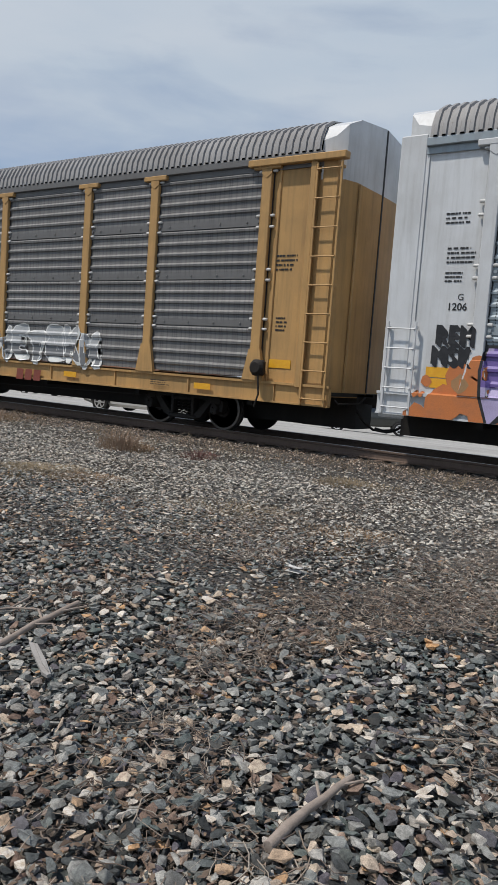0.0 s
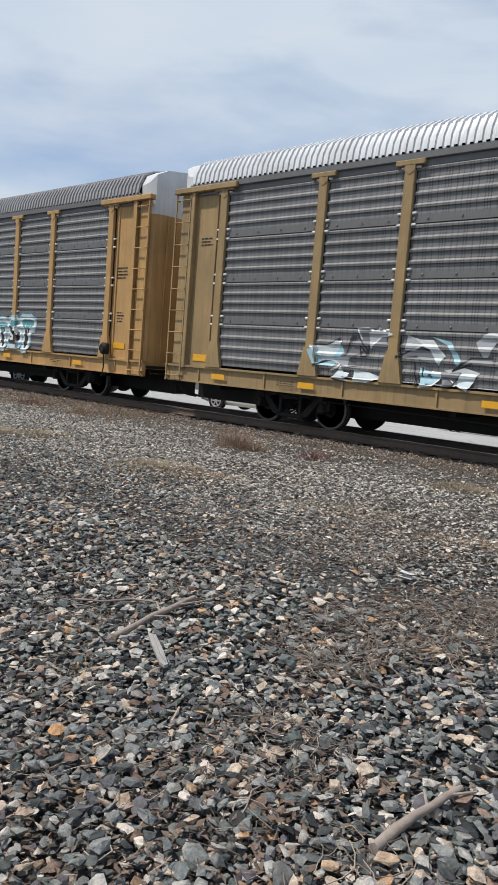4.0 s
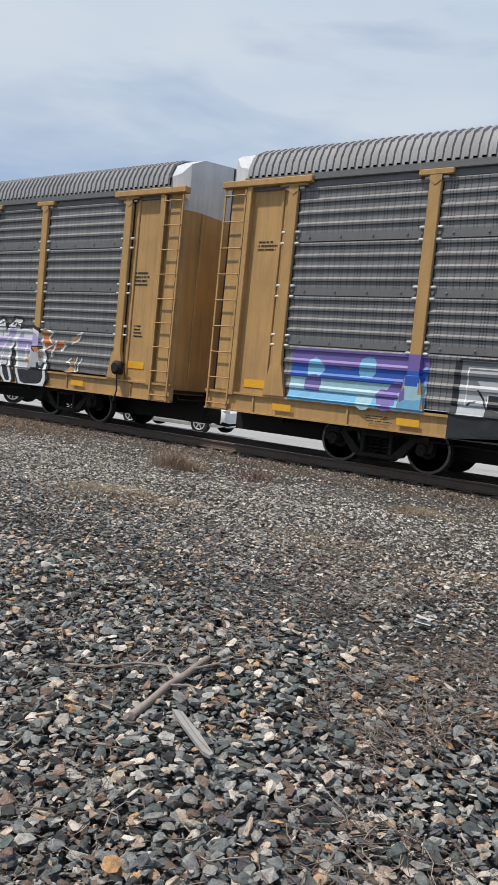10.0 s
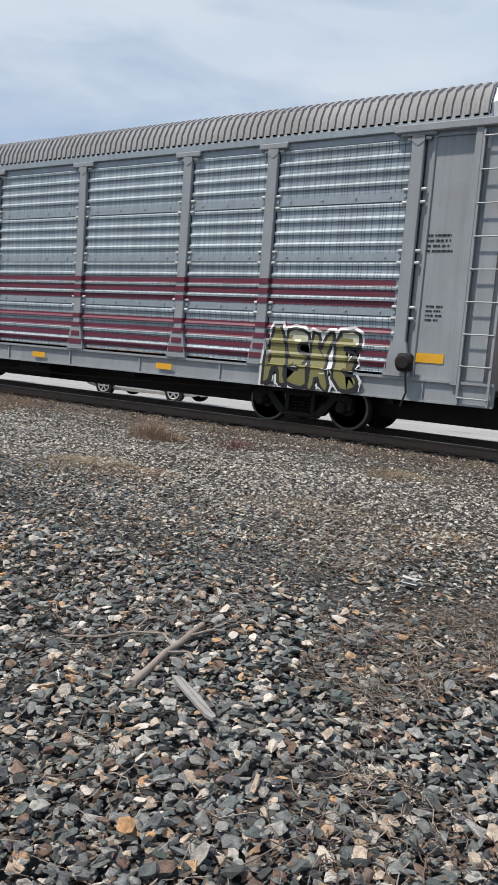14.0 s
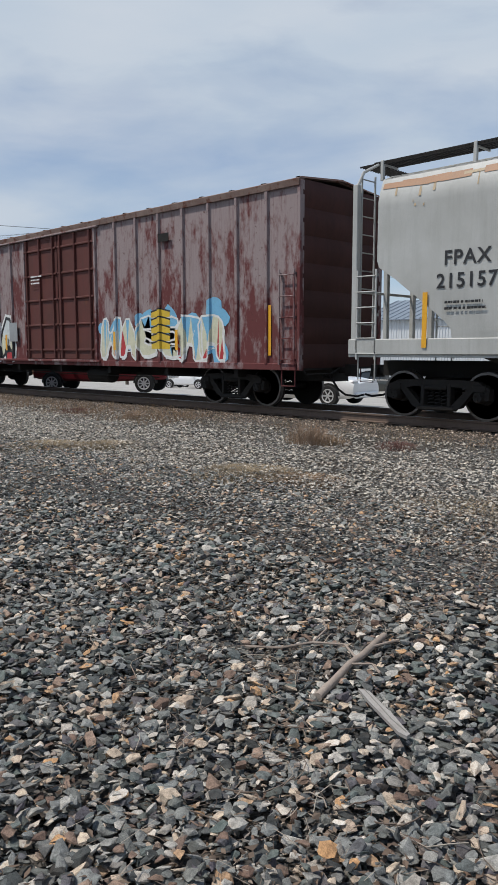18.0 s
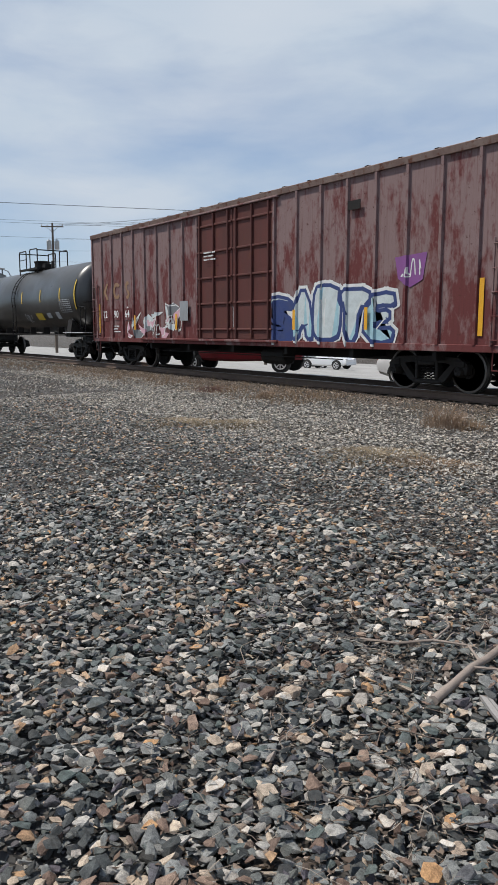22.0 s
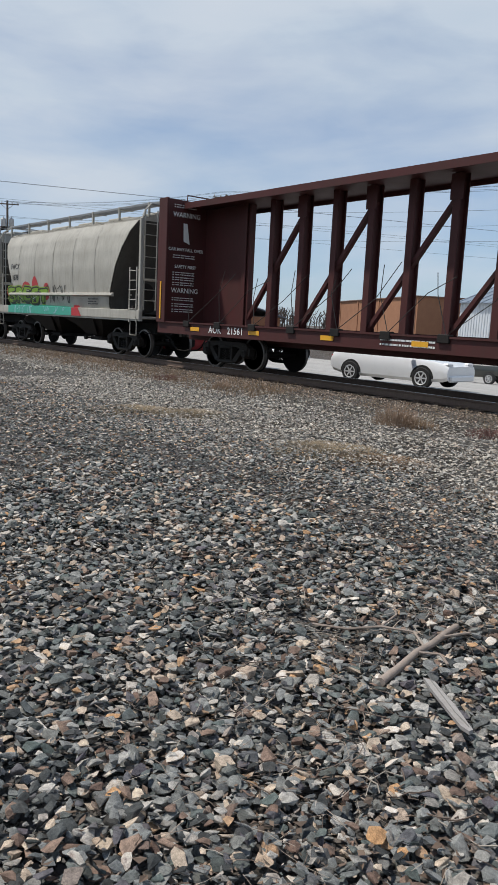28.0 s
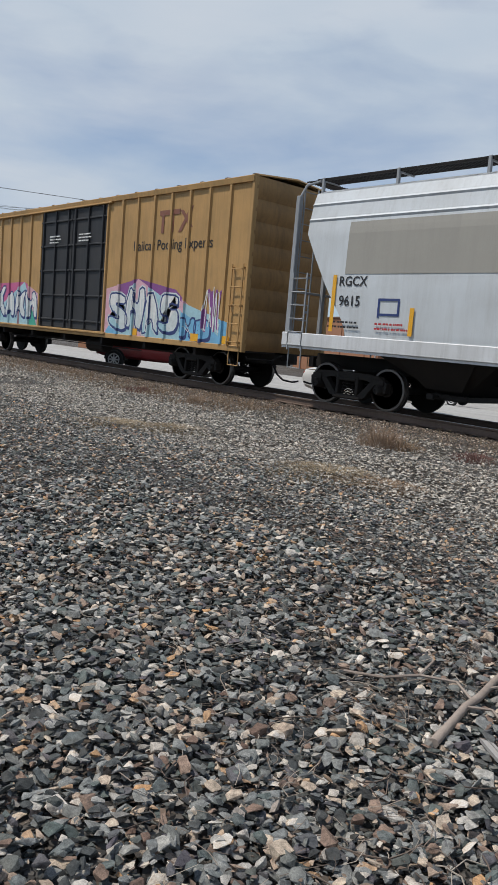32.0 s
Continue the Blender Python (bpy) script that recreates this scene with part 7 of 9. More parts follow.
H_SHAPE = [(0, 0.2), (0, 1), (0.4, 1), (0.4, 0.62), (0.58, 0.6), (0.58, 1), (1, 1), (1, 0.0), (0.6, 0.0), (0.58, 0.34), (0.4, 0.36), (0.4, 0.2)]
for shape, x0, x1, z0, z1 in ((P_SHAPE, -8.5, -7.5, 0.8, 1.95), (N_SHAPE, -7.2, -4.5, 0.62, 1.98), (P_SHAPE, -4.3, -3.35, 0.75, 1.95), (SEVEN, -3.2, -1.5, 0.55, 1.95), (L_SHAPE, 0.5, 2.2, 0.56, 1.95), (A_SHAPE, 2.55, 4.75, 0.58, 1.88), (H_SHAPE, 4.95, 7.05, 0.6, 1.97)):
    pts = [(x0 + (x1 - x0) * a, z0 + (z1 - z0) * b) for a, b in shape]
    p.poly(pts, ["grey", "silver", "grey"], 2)
    p.line(pts + pts[:1], 0.035, "black", 3)
    cx, cz = sum(a for a, _ in pts) / len(pts), sum(b for _, b in pts) / len(pts)
    inner = [(cx + (a - cx) * 0.72, cz + (b - cz) * 0.72) for a, b in pts]
    p.line(inner + inner[:1], 0.022, "white", 3.4)
    for _ in range(6):
        a, b, f = p.rnd.choice(inner), p.rnd.choice(inner), p.rnd.uniform(0.2, 0.5)
        p.line([(a[0], a[1]), (a[0] + (b[0] - a[0]) * f * 0.5, a[1] + (b[1] - a[1]) * f * 0.5 + 0.04), (a[0] + (b[0] - a[0]) * f, a[1] + (b[1] - a[1]) * f)], 0.03, "black", 3.2)
for q, ink in ((0.78, "black"), (0.70, "grey"), (0.56, "white"), (0.54, "silver"), (0.1, "black"), (0.06, "silver")):
    p.poly([(-0.5 + 1.15 * q * math.cos(2 * math.pi * i / 28), 1.3 + q * math.sin(2 * math.pi * i / 28)) for i in range(28)], ink, 4.2 - q)
for i in range(11):
    a = 2 * math.pi * i / 11
    p.line([(-0.5 + 0.12 * math.cos(a), 1.3 + 0.1 * math.sin(a)), (-0.5 + 0.35 * math.cos(a + 0.15), 1.3 + 0.3 * math.sin(a + 0.15)), (-0.5 + 0.58 * math.cos(a), 1.3 + 0.5 * math.sin(a))], 0.026, "black" if i % 3 else "white", 5)
for x_ in (-4.1, -0.25, 3.55, 6.15):
    p.poly([(x_ - 0.24, 0.60), (x_ + 0.24, 0.60), (x_ + 0.24, 0.72), (x_ - 0.24, 0.72)], "yellow", 6)
p.lay(c, RACK_FACE, "long grey and black block-letter graffiti with white lines")
p = Spray(14)
p.poly([(-11.8, 0.98), (-9.05, 0.98), (-9.05, 1.97), (-11.8, 1.97)], ["sky", "ice", "blue", "violet"], 0.5)
for i in range(8):
    p.cloud(p.rnd.uniform(-11.5, -9.3), p.rnd.uniform(1.1, 1.8), 0.2, p.rnd.choice(("violet", "ice", "sky")), 1)
p.poly([(1.5, 0.98), (4.9, 0.98), (4.9, 1.85), (1.5, 1.8)], ["olive", "violet", "sky", "violet"], 0.3)
p.lay(c, RACK_FACE, "violet and cyan sprayed fades")
logo_bars(c, -5.45, 3.56, 2.3, 0.26, 8, INKS["black"], -1.505, "black word logo")
s = Shape()
s.box(5.1, 6.0, -1.549, -1.543, 0.545, 0.875)
part("logo_plate", s, M_YELLOW, c, "plain yellow plate under a block logo")
logo_bars(c, 5.55, 0.70, 0.72, 0.22, 3, INKS["maroon"] if "maroon" in INKS else INKS["red"], -1.553, "dark red block logo")

# carrier with the shield and the teal piece
c = CARS[8]
p = Spray(15)
p.shards(-11.9, 4.0, 0.53, 2.35, 380, ["teal", "ice", "black", "teal", "navy", "teal", "black"], "black", "navy", ("black", "ice", "black"))
p.lay(c, RACK_FACE, "dense teal and black wildstyle graffiti")
p = Spray(16)
p.blocks(3.5, 9.6, 0.58, 2.1, 6, ["black", "silver", "lilac", "white"], "white", "black", "", 0.9, 0.09)
p.shards(8.8, 10.9, 1.0, 1.9, 8, ["orange", "tan"], "black")
p.blocks(-12.0, -10.6, 1.0, 1.9, 2, ["silver", "white"], "black", "", "", 0.5)
p.lay(c, RACK_FACE, "lilac and white graffiti with orange fade")
s = Shape()
s.cbox(-0.885, 0.885, -0.035, 0.0, 3.10, 4.97)
part("logo_panel", s, M_YELLOW, c, "plain yellow panel behind shield", at=(-8.26, -1.475, 0))
s = Shape()
out_ = [(0, 3.42), (0.36, 3.56), (0.58, 3.86), (0.62, 4.2), (0.55, 4.5), (0.66, 4.72), (0.5, 4.88), (0.28, 4.78), (0.0, 4.9)]
ring = [(x_, z_) for x_, z_ in out_] + [(-x_, z_) for x_, z_ in out_[-2:0:-1]]
s.slot = 0
s.add([(-8.0 + x_, -1.516, z_) for x_, z_ in ring], [tuple(range(len(ring)))])
s.slot = 1
s.add([(-8.0 + x_, -1.52, z_) for x_, z_ in ((-0.56, 4.28), (0.56, 4.28), (0.51, 4.5), (0.6, 4.7), (0.49, 4.83), (0.28, 4.73), (0, 4.85), (-0.28, 4.73), (-0.49, 4.83), (-0.6, 4.7), (-0.51, 4.5))], [tuple(range(11))])
s.slot = 2
for i, lo in zip(range(-3, 4), (3.85, 3.62, 3.52, 3.47, 3.52, 3.62, 3.85)):
    s.add([(-8.0 + 0.16 * i + a, -1.52, z_) for a, z_ in ((-0.045, lo), (0.045, lo), (0.045, 4.24), (-0.045, 4.24))], [(0, 1, 2, 3)])
s.slot = 0
for zz in (4.62, 4.42):
    for i in range(5):
        s.add([(-8.0 - 0.36 + 0.15 * i + a, -1.524, zz + b) for a, b in ((0, -0.06), (0.11, -0.06), (0.11, 0.06), (0, 0.06))], [(0, 1, 2, 3)])
part("logo", s, [INKS["white"], INKS["blue"], INKS["red"]], c, "red, white and blue shield emblem")

# carrier with the blue pieces
c = CARS[9]
p = Spray(17)
p.blocks(4.75, 9.3, 0.55, 2.3, 5, ["blue", "pink", "blue", "navy"], "white", "navy", "", 0.8, 0.07)
p.shards(9.5, 12.0, 1.0, 1.9, 10, ["grey", "black"], "black", "", ("black",))
p.lay(c, RACK_FACE, "blue and pink graffiti with white edges")
p = Spray(18)
p.blocks(-11.8, -7.1, 0.58, 2.05, 4, ["sky", "ice", "sky", "ice"], "black", "white", "green", 0.6, 0.08, [3, 0, 2, 6])
p.lay(c, RACK_FACE, "light blue graffiti letters with green dots")
p = Spray(19)
for i in range(12):
    p.cloud(p.rnd.uniform(-3.6, -2.4), p.rnd.uniform(0.6, 1.7), p.rnd.uniform(0.08, 0.28), p.rnd.choice(("moss", "lime", "olive")), 0)
p.blocks(-2.5, 4.2, 0.56, 2.12, 6, ["navy", "blue", "sky", "ice", "pale"], "black", "white", "moss", 0.45, 0.09, [4, 5, 6, 7, 1, 3])
p.lay(c, RACK_FACE, "large blue fade graffiti with green spots")
logo_bars(c, 6.0, 3.72, 2.1, 0.2, 4, INKS["red"], -1.507, "slanted red word logo", 0.8)
s = Shape()
s.box(4.95, 7.0, -1.508, -1.505, 3.55, 3.59)
part("logo_line", s, INKS["black"], c)
sign_on(c, "26041", -12.8, 2.85, 0.19, M_INK_K, -1.445)

# grey carrier with maroon stripes
c = CARS[10]
p = Spray(20)
for z_ in (2.22, 2.40, 2.58):
    p.line([(-11.7, z_), (11.9, z_)], 0.10, "maroon", 0.5)
for z_ in (1.18, 1.36, 1.56, 1.76):
    p.line([(-11.7, z_), (11.9, z_)], 0.10, "maroon", 0.5)
p.blocks(9.4, 11.4, 0.6, 1.75, 4, ["olive", "cream"], "black", "white", "", 0.5)
p.blocks(-10.8, -7.2, 0.55, 2.2, 3, ["lilac", "pale", "lilac"], "black", "", "white", 0.7, 0.12)
p.cloud(-11.0, 1.3, 0.22, "white", 3)
p.cloud(-10.85, 1.15, 0.18, "white", 3)
p.scrawl(-11.6, 0.56, 0.7, 0.3, 4, "white", 0.04)
p.lay(c, RACK_FACE, "maroon stripes under lilac and black graffiti")
sign_on(c, "210575", -12.8, 2.18, 0.17, M_INK_K, -1.445)

# grey hopper
c, f = CARS[11], shell_face(P_STRAIGHT)
p = Spray(21)
p.blocks(0.75, 4.05, 1.14, 2.25, 4, ["silver", "pale"], "black", "", "", 0.5, 0.09, [0, 1, 7, 0])
p.blocks(-6.5, -3.2, 1.14, 2.35, 4, ["silver", "pale"], "black", "", "", 0.6, 0.09, [3, 7, 4, 3])
p.words("SEAL", 5.1, 1.33, 0.36, "cream", 4, 0.02)
p.lay(c, f, "silver graffiti letters with black outlines")
for txt, z_, h_ in (("WFRX", 2.78, 0.38), ("884499", 2.32, 0.36)):
    draped(c, f, txt, -7.6, z_, h_, "black", 0.006, 1.1)
stencil(c, -7.8, 1.98, 1.0, 0.2, 2, M_INK_K, -1.545, 3)
stencil(c, -1.3, 1.78, 0.8, 0.3, 3, M_INK_K, -1.545, 4)
for x_ in (-8.9, -2.0, -0.4, 6.0, 8.6):
    plate(c, x_, 1.24, 0.42, 0.11, M_REFL, -1.535, "reflector")

# beige hopper
c, f = CARS[12], shell_face(P_BEIGE)
for txt, z_ in (("FPAX", 2.82), ("215157", 2.42)):
    draped(c, f, txt, -7.7, z_, 0.36, "black", 0.006, 1.1)
stencil(c, -7.7, 2.0, 0.8, 0.22, 2, M_INK_K, -1.548, 3)
stencil(c, 6.85, 2.9, 0.7, 0.5, 4, M_INK_K, -1.548, 5)
stencil(c, 6.85, 2.3, 0.8, 0.5, 5, M_INK_K, -1.548, 6)
stencil(c, 0.8, 1.75, 1.6, 0.2, 2, INKS["red"], -1.548, 7)
for x_ in (-8.5, -5.4, -2.0, 0.0, 2.6, 5.6, 8.1):
    plate(c, x_, 1.75, 0.10, 0.55 if abs(x_) < 8 else 1.0, M_REFL, -1.545, "reflector_stripe")
plate(c, 6.0, 1.78, 0.42, 0.38, M_INK_K, -1.55)
plate(c, 7.3, 1.24, 0.16, 0.24, M_INK_Y, -1.535)
p = Spray(22)
for i in range(60):
    x_ = p.rnd.uniform(-9.4, 9.4)
    p.line([(x_, 4.30), (x_ + 0.01, 4.30 - p.rnd.uniform(0.05, 0.5))], p.rnd.uniform(0.015, 0.06), "ochre", 0.3)
for i in range(46):
    a_ = -9.5 + 19.0 * i / 46
    p.line([(a_, 4.27 + p.rnd.uniform(-0.02, 0.02)), (a_ + 0.5, 4.27 + p.rnd.uniform(-0.02, 0.02))], p.rnd.uniform(0.05, 0.14), p.rnd.choice(("rusty", "rusty", "ochre")), 0.4)
p.lay(c, f, "rust stain below the eave", "rust_stain")

# rust-red boxcars
KR = box_face(box_ribs(19.1, (-1.75, 2.1), 0.88))
c = CARS[13]
p = Spray(23)
p.blocks(2.3, 7.2, 0.9, 2.05, 6, ["red", "cream", "sky", "sky"], "white", "", "sky", 0.7, 0.05)
for k in range(5):
    p.poly([(4.55, 1.2 + 0.2 * k), (5.3, 1.2 + 0.2 * k), (5.3, 1.34 + 0.2 * k), (4.92, 1.42 + 0.2 * k), (4.55, 1.34 + 0.2 * k)], "yellow", 4.5)
    p.line([(4.55, 1.34 + 0.2 * k), (4.92, 1.42 + 0.2 * k), (5.3, 1.34 + 0.2 * k)], 0.04, "black", 4.7)
p.lay(c, KR, "pale blue, yellow and red graffiti")
p = Spray(24)
p.blocks(-6.7, -2.5, 0.86, 2.15, 4, ["cream", "pale"], "black", "white", "", 0.8, 0.10, [0, 1, 6, 2])
for x_ in (-6.2, -4.6, -2.9):
    p.cloud(x_, 0.95, 0.3, "black", 4.5)
    p.cloud(x_, 0.93, 0.2, "red", 4.7)
p.lay(c, KR, "cream graffiti letters with heavy black outlines")
p = Spray(25)
for k in range(5):
    p.scrawl(-9.2, 2.75 + 0.3 * k, 1.2, 0.28, 5, "black", 0.035)
p.lay(c, KR, "black scrawled tags")
c = CARS[14]
p = Spray(26)
for k in range(26):
    p.cloud(p.rnd.uniform(2.3, 6.5), p.rnd.uniform(0.95, 2.0), p.rnd.uniform(0.15, 0.34), "silver", 0)
p.text("CHEKO", 2.25, 0.85, 4.1, 1.3, ["pale", "cream"], "black", 0.035, "")
p.blocks(6.4, 7.2, 0.85, 1.5, 1, ["silver", "white"], "black", "", "", 0.3)
p.scrawl(6.55, 1.95, 0.65, 0.26, 4, "white", 0.03)
p.lay(c, KR, "bold white and black bubble graffiti letters")
p = Spray(27)
p.blocks(-7.5, -2.5, 0.9, 2.1, 5, ["teal", "ice", "sky"], "black", "pink", "red", 1.0, 0.06)
p.lay(c, KR, "pale blue graffiti over red and grey patches")
for ci, y_ in ((14, -1.47), (15, -1.47), (16, -1.47)):
    c = CARS[ci]
    mat = {14: INKS["red"], 15: INKS["black"], 16: M_RUST}[ci]
    zz = {14: 1.78, 15: 1.9, 16: 1.72}[ci]
    for x_, tx in zip((-8.45, -7.5, -6.6), {14: ("12", "91", "64"), 15: ("12", "95", "31"), 16: ("12", "90", "64")}[ci]):
        plate(c, x_, zz, 0.62, 0.42, mat, y_, "number_board")
        sign_on(c, tx, x_, zz, 0.36, M_INK_W, y_ - 0.009, 0.006, 1.1)
faded = spray_paint("faded_ochre_letter", (0.27, 0.15, 0.075))
for ci, mat, zz in ((13, faded, 2.55), (14, faded, 2.55), (15, INKS["pale"], 2.7), (16, faded, 2.56)):
    s = Shape()
    s.box(-8.72, -8.56, -1.472, -1.468, zz - 0.3, zz + 0.3)
    s.add([(-8.56, -1.472, zz), (-8.30, -1.472, zz + 0.3), (-8.14, -1.472, zz + 0.3), (-8.38, -1.472, zz), (-8.14, -1.472, zz - 0.3), (-8.30, -1.472, zz - 0.3)], [(0, 3, 2, 1), (0, 5, 4, 3)])
    for x_, a0, a1, dz, rr in ((-7.42, 0.7, 5.6, 0.0, 0.3), (-6.55, 0.4, 4.4, 0.15, 0.16), (-6.55, -2.6, 1.9, -0.15, 0.16)):
        ring = [[(x_ + (rr - w_) * math.cos(a0 + (a1 - a0) * k / 12), -1.472, zz + dz + (rr - w_) * math.sin(a0 + (a1 - a0) * k / 12)) for k in range(13)] for w_ in (0.13, 0.0)]
        s.grid(ring)
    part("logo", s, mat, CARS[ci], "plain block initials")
for ci in (13, 14, 15, 16):
    c = CARS[ci]
    for x_ in (-5.9, -3.0, 3.0, 5.6):
        plate(c, x_, 1.42, 0.10, 0.5, M_REFL, -1.525, "reflector_stripe")
    for x_ in (-8.95, 8.7):
        plate(c, x_, 1.6, 0.11, 1.1, M_REFL, -1.475, "reflector_stripe")
    stencil(c, -0.9, 3.3, 0.7, 0.3, 3, M_INK_W, -1.56, ci)
    stencil(c, -7.5, 1.2, 0.7, 0.3, 3, M_INK_W, -1.47, ci + 1)
    plate(c, 5.15, 3.95, 0.42, 0.2, M_BLACK, -1.53, "vent_box")
    plate(c, -2.5, 1.75, 0.5, 0.6, M_GREYP, -1.53, "routing_board", "grey wooden routing board")
c = CARS[15]
KR2 = box_face(box_ribs(19.0, (-1.75, 2.1), 0.88))
p = Spray(28)
p.blocks(2.4, 9.0, 0.86, 2.0, 6, ["ice", "sky", "pale", "ice"], "black", "cream", "cream", 0.8, 0.06)
p.lay(c, KR2, "pale blue and cream graffiti")
p = Spray(29)
p.blocks(-5.5, -2.0, 0.86, 2.1, 4, ["silver", "pale", "silver"], "grey", "", "silver", 0.6, 0.05)
p.shards(-8.8, -6.2, 0.86, 1.6, 14, ["pale", "rose", "silver"], "black", "", ("white",))
p.lay(c, KR2, "washed-out silver graffiti")
c = CARS[16]
p = Spray(30)
p.blocks(1.95, 6.4, 0.86, 2.15, 5, ["ice", "pale", "ice"], "navy", "white", "", 0.5, 0.09, [3, 2, 5, 7, 1])
p.poly([(6.4, 2.7), (7.3, 2.75), (7.2, 2.2), (6.85, 2.05), (6.5, 2.25)], "purple", 1)
p.scrawl(6.55, 2.3, 0.6, 0.3, 4, "white", 0.03)
p.lay(c, KR2, "light blue graffiti letters and a small purple tag")
p = Spray(31)
p.shards(-6.6, -2.8, 0.86, 1.9, 22, ["rose", "pale", "grey"], "black", "", ("white",))
p.poly([(-1.2, 1.4), (0.5, 1.2), (0.3, 1.75), (-0.3, 2.1), (-1.0, 1.8)], "pale", 0.4)
p.lay(c, KR2, "thin whitish graffiti over rust")

# dull tank car
c = CARS[17]
m = Spray(32)
me = letters("UTLX 662582", 0.34, 0.006, 1.1)
for pg in me.polygons:
    m.poly([(-4.95 + me.vertices[i].co.x, 2.2 + me.vertices[i].co.z) for i in pg.vertices], "yellow", 1)
for k in range(3):
    m.line([(-5.9, 1.85 - 0.13 * k), (-4.3 - 0.2 * k, 1.85 - 0.13 * k)], 0.05, "olive", 1)
for k in range(7):
    m.line([(5.8, 1.98 + 0.085 * k), (6.95, 1.98 + 0.085 * k)], 0.02, "silver", 1)
for k in range(6):
    m.line([(5.8 + 0.23 * k, 1.98), (5.8 + 0.23 * k, 2.49)], 0.02, "silver", 1.2)
m.poly([(2.5, 1.68), (3.35, 1.68), (3.35, 1.98), (2.5, 1.98)], "yellow", 1)
m.poly([(3.9, 1.75), (4.4, 1.75), (4.4, 1.98), (3.9, 1.98)], "silver", 1)
m.poly([(5.0, 1.7), (5.45, 1.7), (5.45, 2.0), (5.0, 2.0)], "silver", 1)
m.scrawl(1.0, 1.6, 0.9, 0.35, 4, "silver", 0.03)
m.poly([(6.3, 1.3), (6.6, 1.3), (6.6, 1.55), (6.45, 1.72), (6.3, 1.55)], "white", 1)
m.lay(c, TANK_FACE, "yellow stencilled numbers and data table", "lettering")

# pale hopper with black tags
c, f = CARS[18], shell_face(P_STRAIGHT)
p = Spray(33)
for x_, w_, h_ in ((-6.4, 1.2, 0.6), (-4.6, 1.3, 0.8), (-0.5, 1.3, 0.7), (0.7, 1.2, 0.65), (1.9, 1.0, 0.75), (3.2, 0.9, 0.8), (6.6, 0.8, 0.5), (-7.6, 0.8, 1.0)):
    p.scrawl(x_, 1.46, w_, h_, 4, "black", 0.05)
p.blocks(4.7, 6.6, 1.45, 2.0, 5, ["black"], "black", "", "", 0.4, 0.03, [4, 7, 0, 2, 7])
p.scrawl(3.1, 1.16, 1.1, 0.22, 4, "blue", 0.035)
p.scrawl(-2.2, 1.16, 0.8, 0.2, 3, "black", 0.03)
p.lay(c, f, "black marker-style graffiti along the base")
draped(c, f, "UTCX", -7.3, 2.05, 0.26, "black")
draped(c, f, "59942", -7.3, 1.78, 0.26, "black")
for x_ in (-5.2, -2.6, 0.4, 4.1, 7.2):
    plate(c, x_, 1.72, 0.09, 0.5, M_REFL, -1.545, "reflector_stripe")

# centre-beam cars
for ci, txt, w_ in ((19, "NOKL 733574", -7.6), (20, "AOK   21561", -7.9)):
    c = CARS[ci]
    sign_on(c, txt, w_, 0.95, 0.26, M_INK_W, -1.466, 0.004, 1.1)
    stencil(c, -1.6, 0.95, 1.6, 0.2, 2, M_INK_W, -1.466, 8)
    plate(c, 3.8, 0.92, 0.5, 0.4, M_INK_K, -1.47)
c = CARS[20]
for y_, sc in ((-0.82, 1.0), (0.72, 1.0)):
    for k, (txt, z_, h_) in enumerate((("WARNING", 4.25, 0.2), ("CAR MAY FALL OVER", 3.25, 0.13), ("SAFETY FIRST", 2.75, 0.13), ("WARNING", 2.05, 0.2))):
        part("lettering", letters(txt, h_, 0.003), M_INK_W, c, at=Matrix.Translation((-11.35 + 0.43 + 0.012, y_, z_)) @ Matrix.Rotation(math.pi / 2, 4, "Z"))
    for z_ in (4.5, 3.05, 2.55, 2.4, 2.25, 1.8, 1.62, 1.46):
        tagged(part("stencil", kept(("stencil", 0.9, 0.13, 2, 44), lambda: bars_mesh(2, 0.9, 0.13, 44)), M_INK_W, c, at=Matrix.Translation((-11.35 + 0.43 + 0.012, y_, z_)) @ Matrix.Rotation(math.pi / 2, 4, "Z")), "small unreadable stencilled lines", kind="stuff")
    s = Shape()
    s.add([(-10.905, y_ - 0.1, 3.5), (-10.905, y_ + 0.12, 3.42), (-10.905, y_ + 0.02, 4.02), (-10.905, y_ - 0.12, 4.02)], [(0, 1, 2, 3)])
    part("stencil", s, M_INK_W, c)

# cement hopper
c, f = CARS[21], shell_face(P_ROUND)
p = Spray(34)
p.poly([(-4.75, 1.13), (1.3, 1.13), (1.3, 1.44), (-4.75, 1.52)], ["mint"], 0.4)
p.blocks(-4.8, -0.9, 1.5, 2.2, 5, ["moss", "lime", "lime"], "black", "lime", "red", 1.0, 0.05)
p.poly([(1.32, 1.13), (2.1, 1.13), (1.75, 1.5), (1.32, 1.5)], "red", 0.4)
p.scrawl(-1.0, 1.6, 2.2, 0.6, 6, "black", 0.035)
for i in range(12):
    p.scrawl(p.rnd.uniform(-4.6, 0.8), 1.14, 0.3, 0.28, 1, "ice", 0.025)
p.lay(c, f, "lime green and teal graffiti")
draped(c, f, "FWCX", -3.95, 2.98, 0.3, "black")
draped(c, f, "1878", -3.95, 2.54, 0.32, "black")
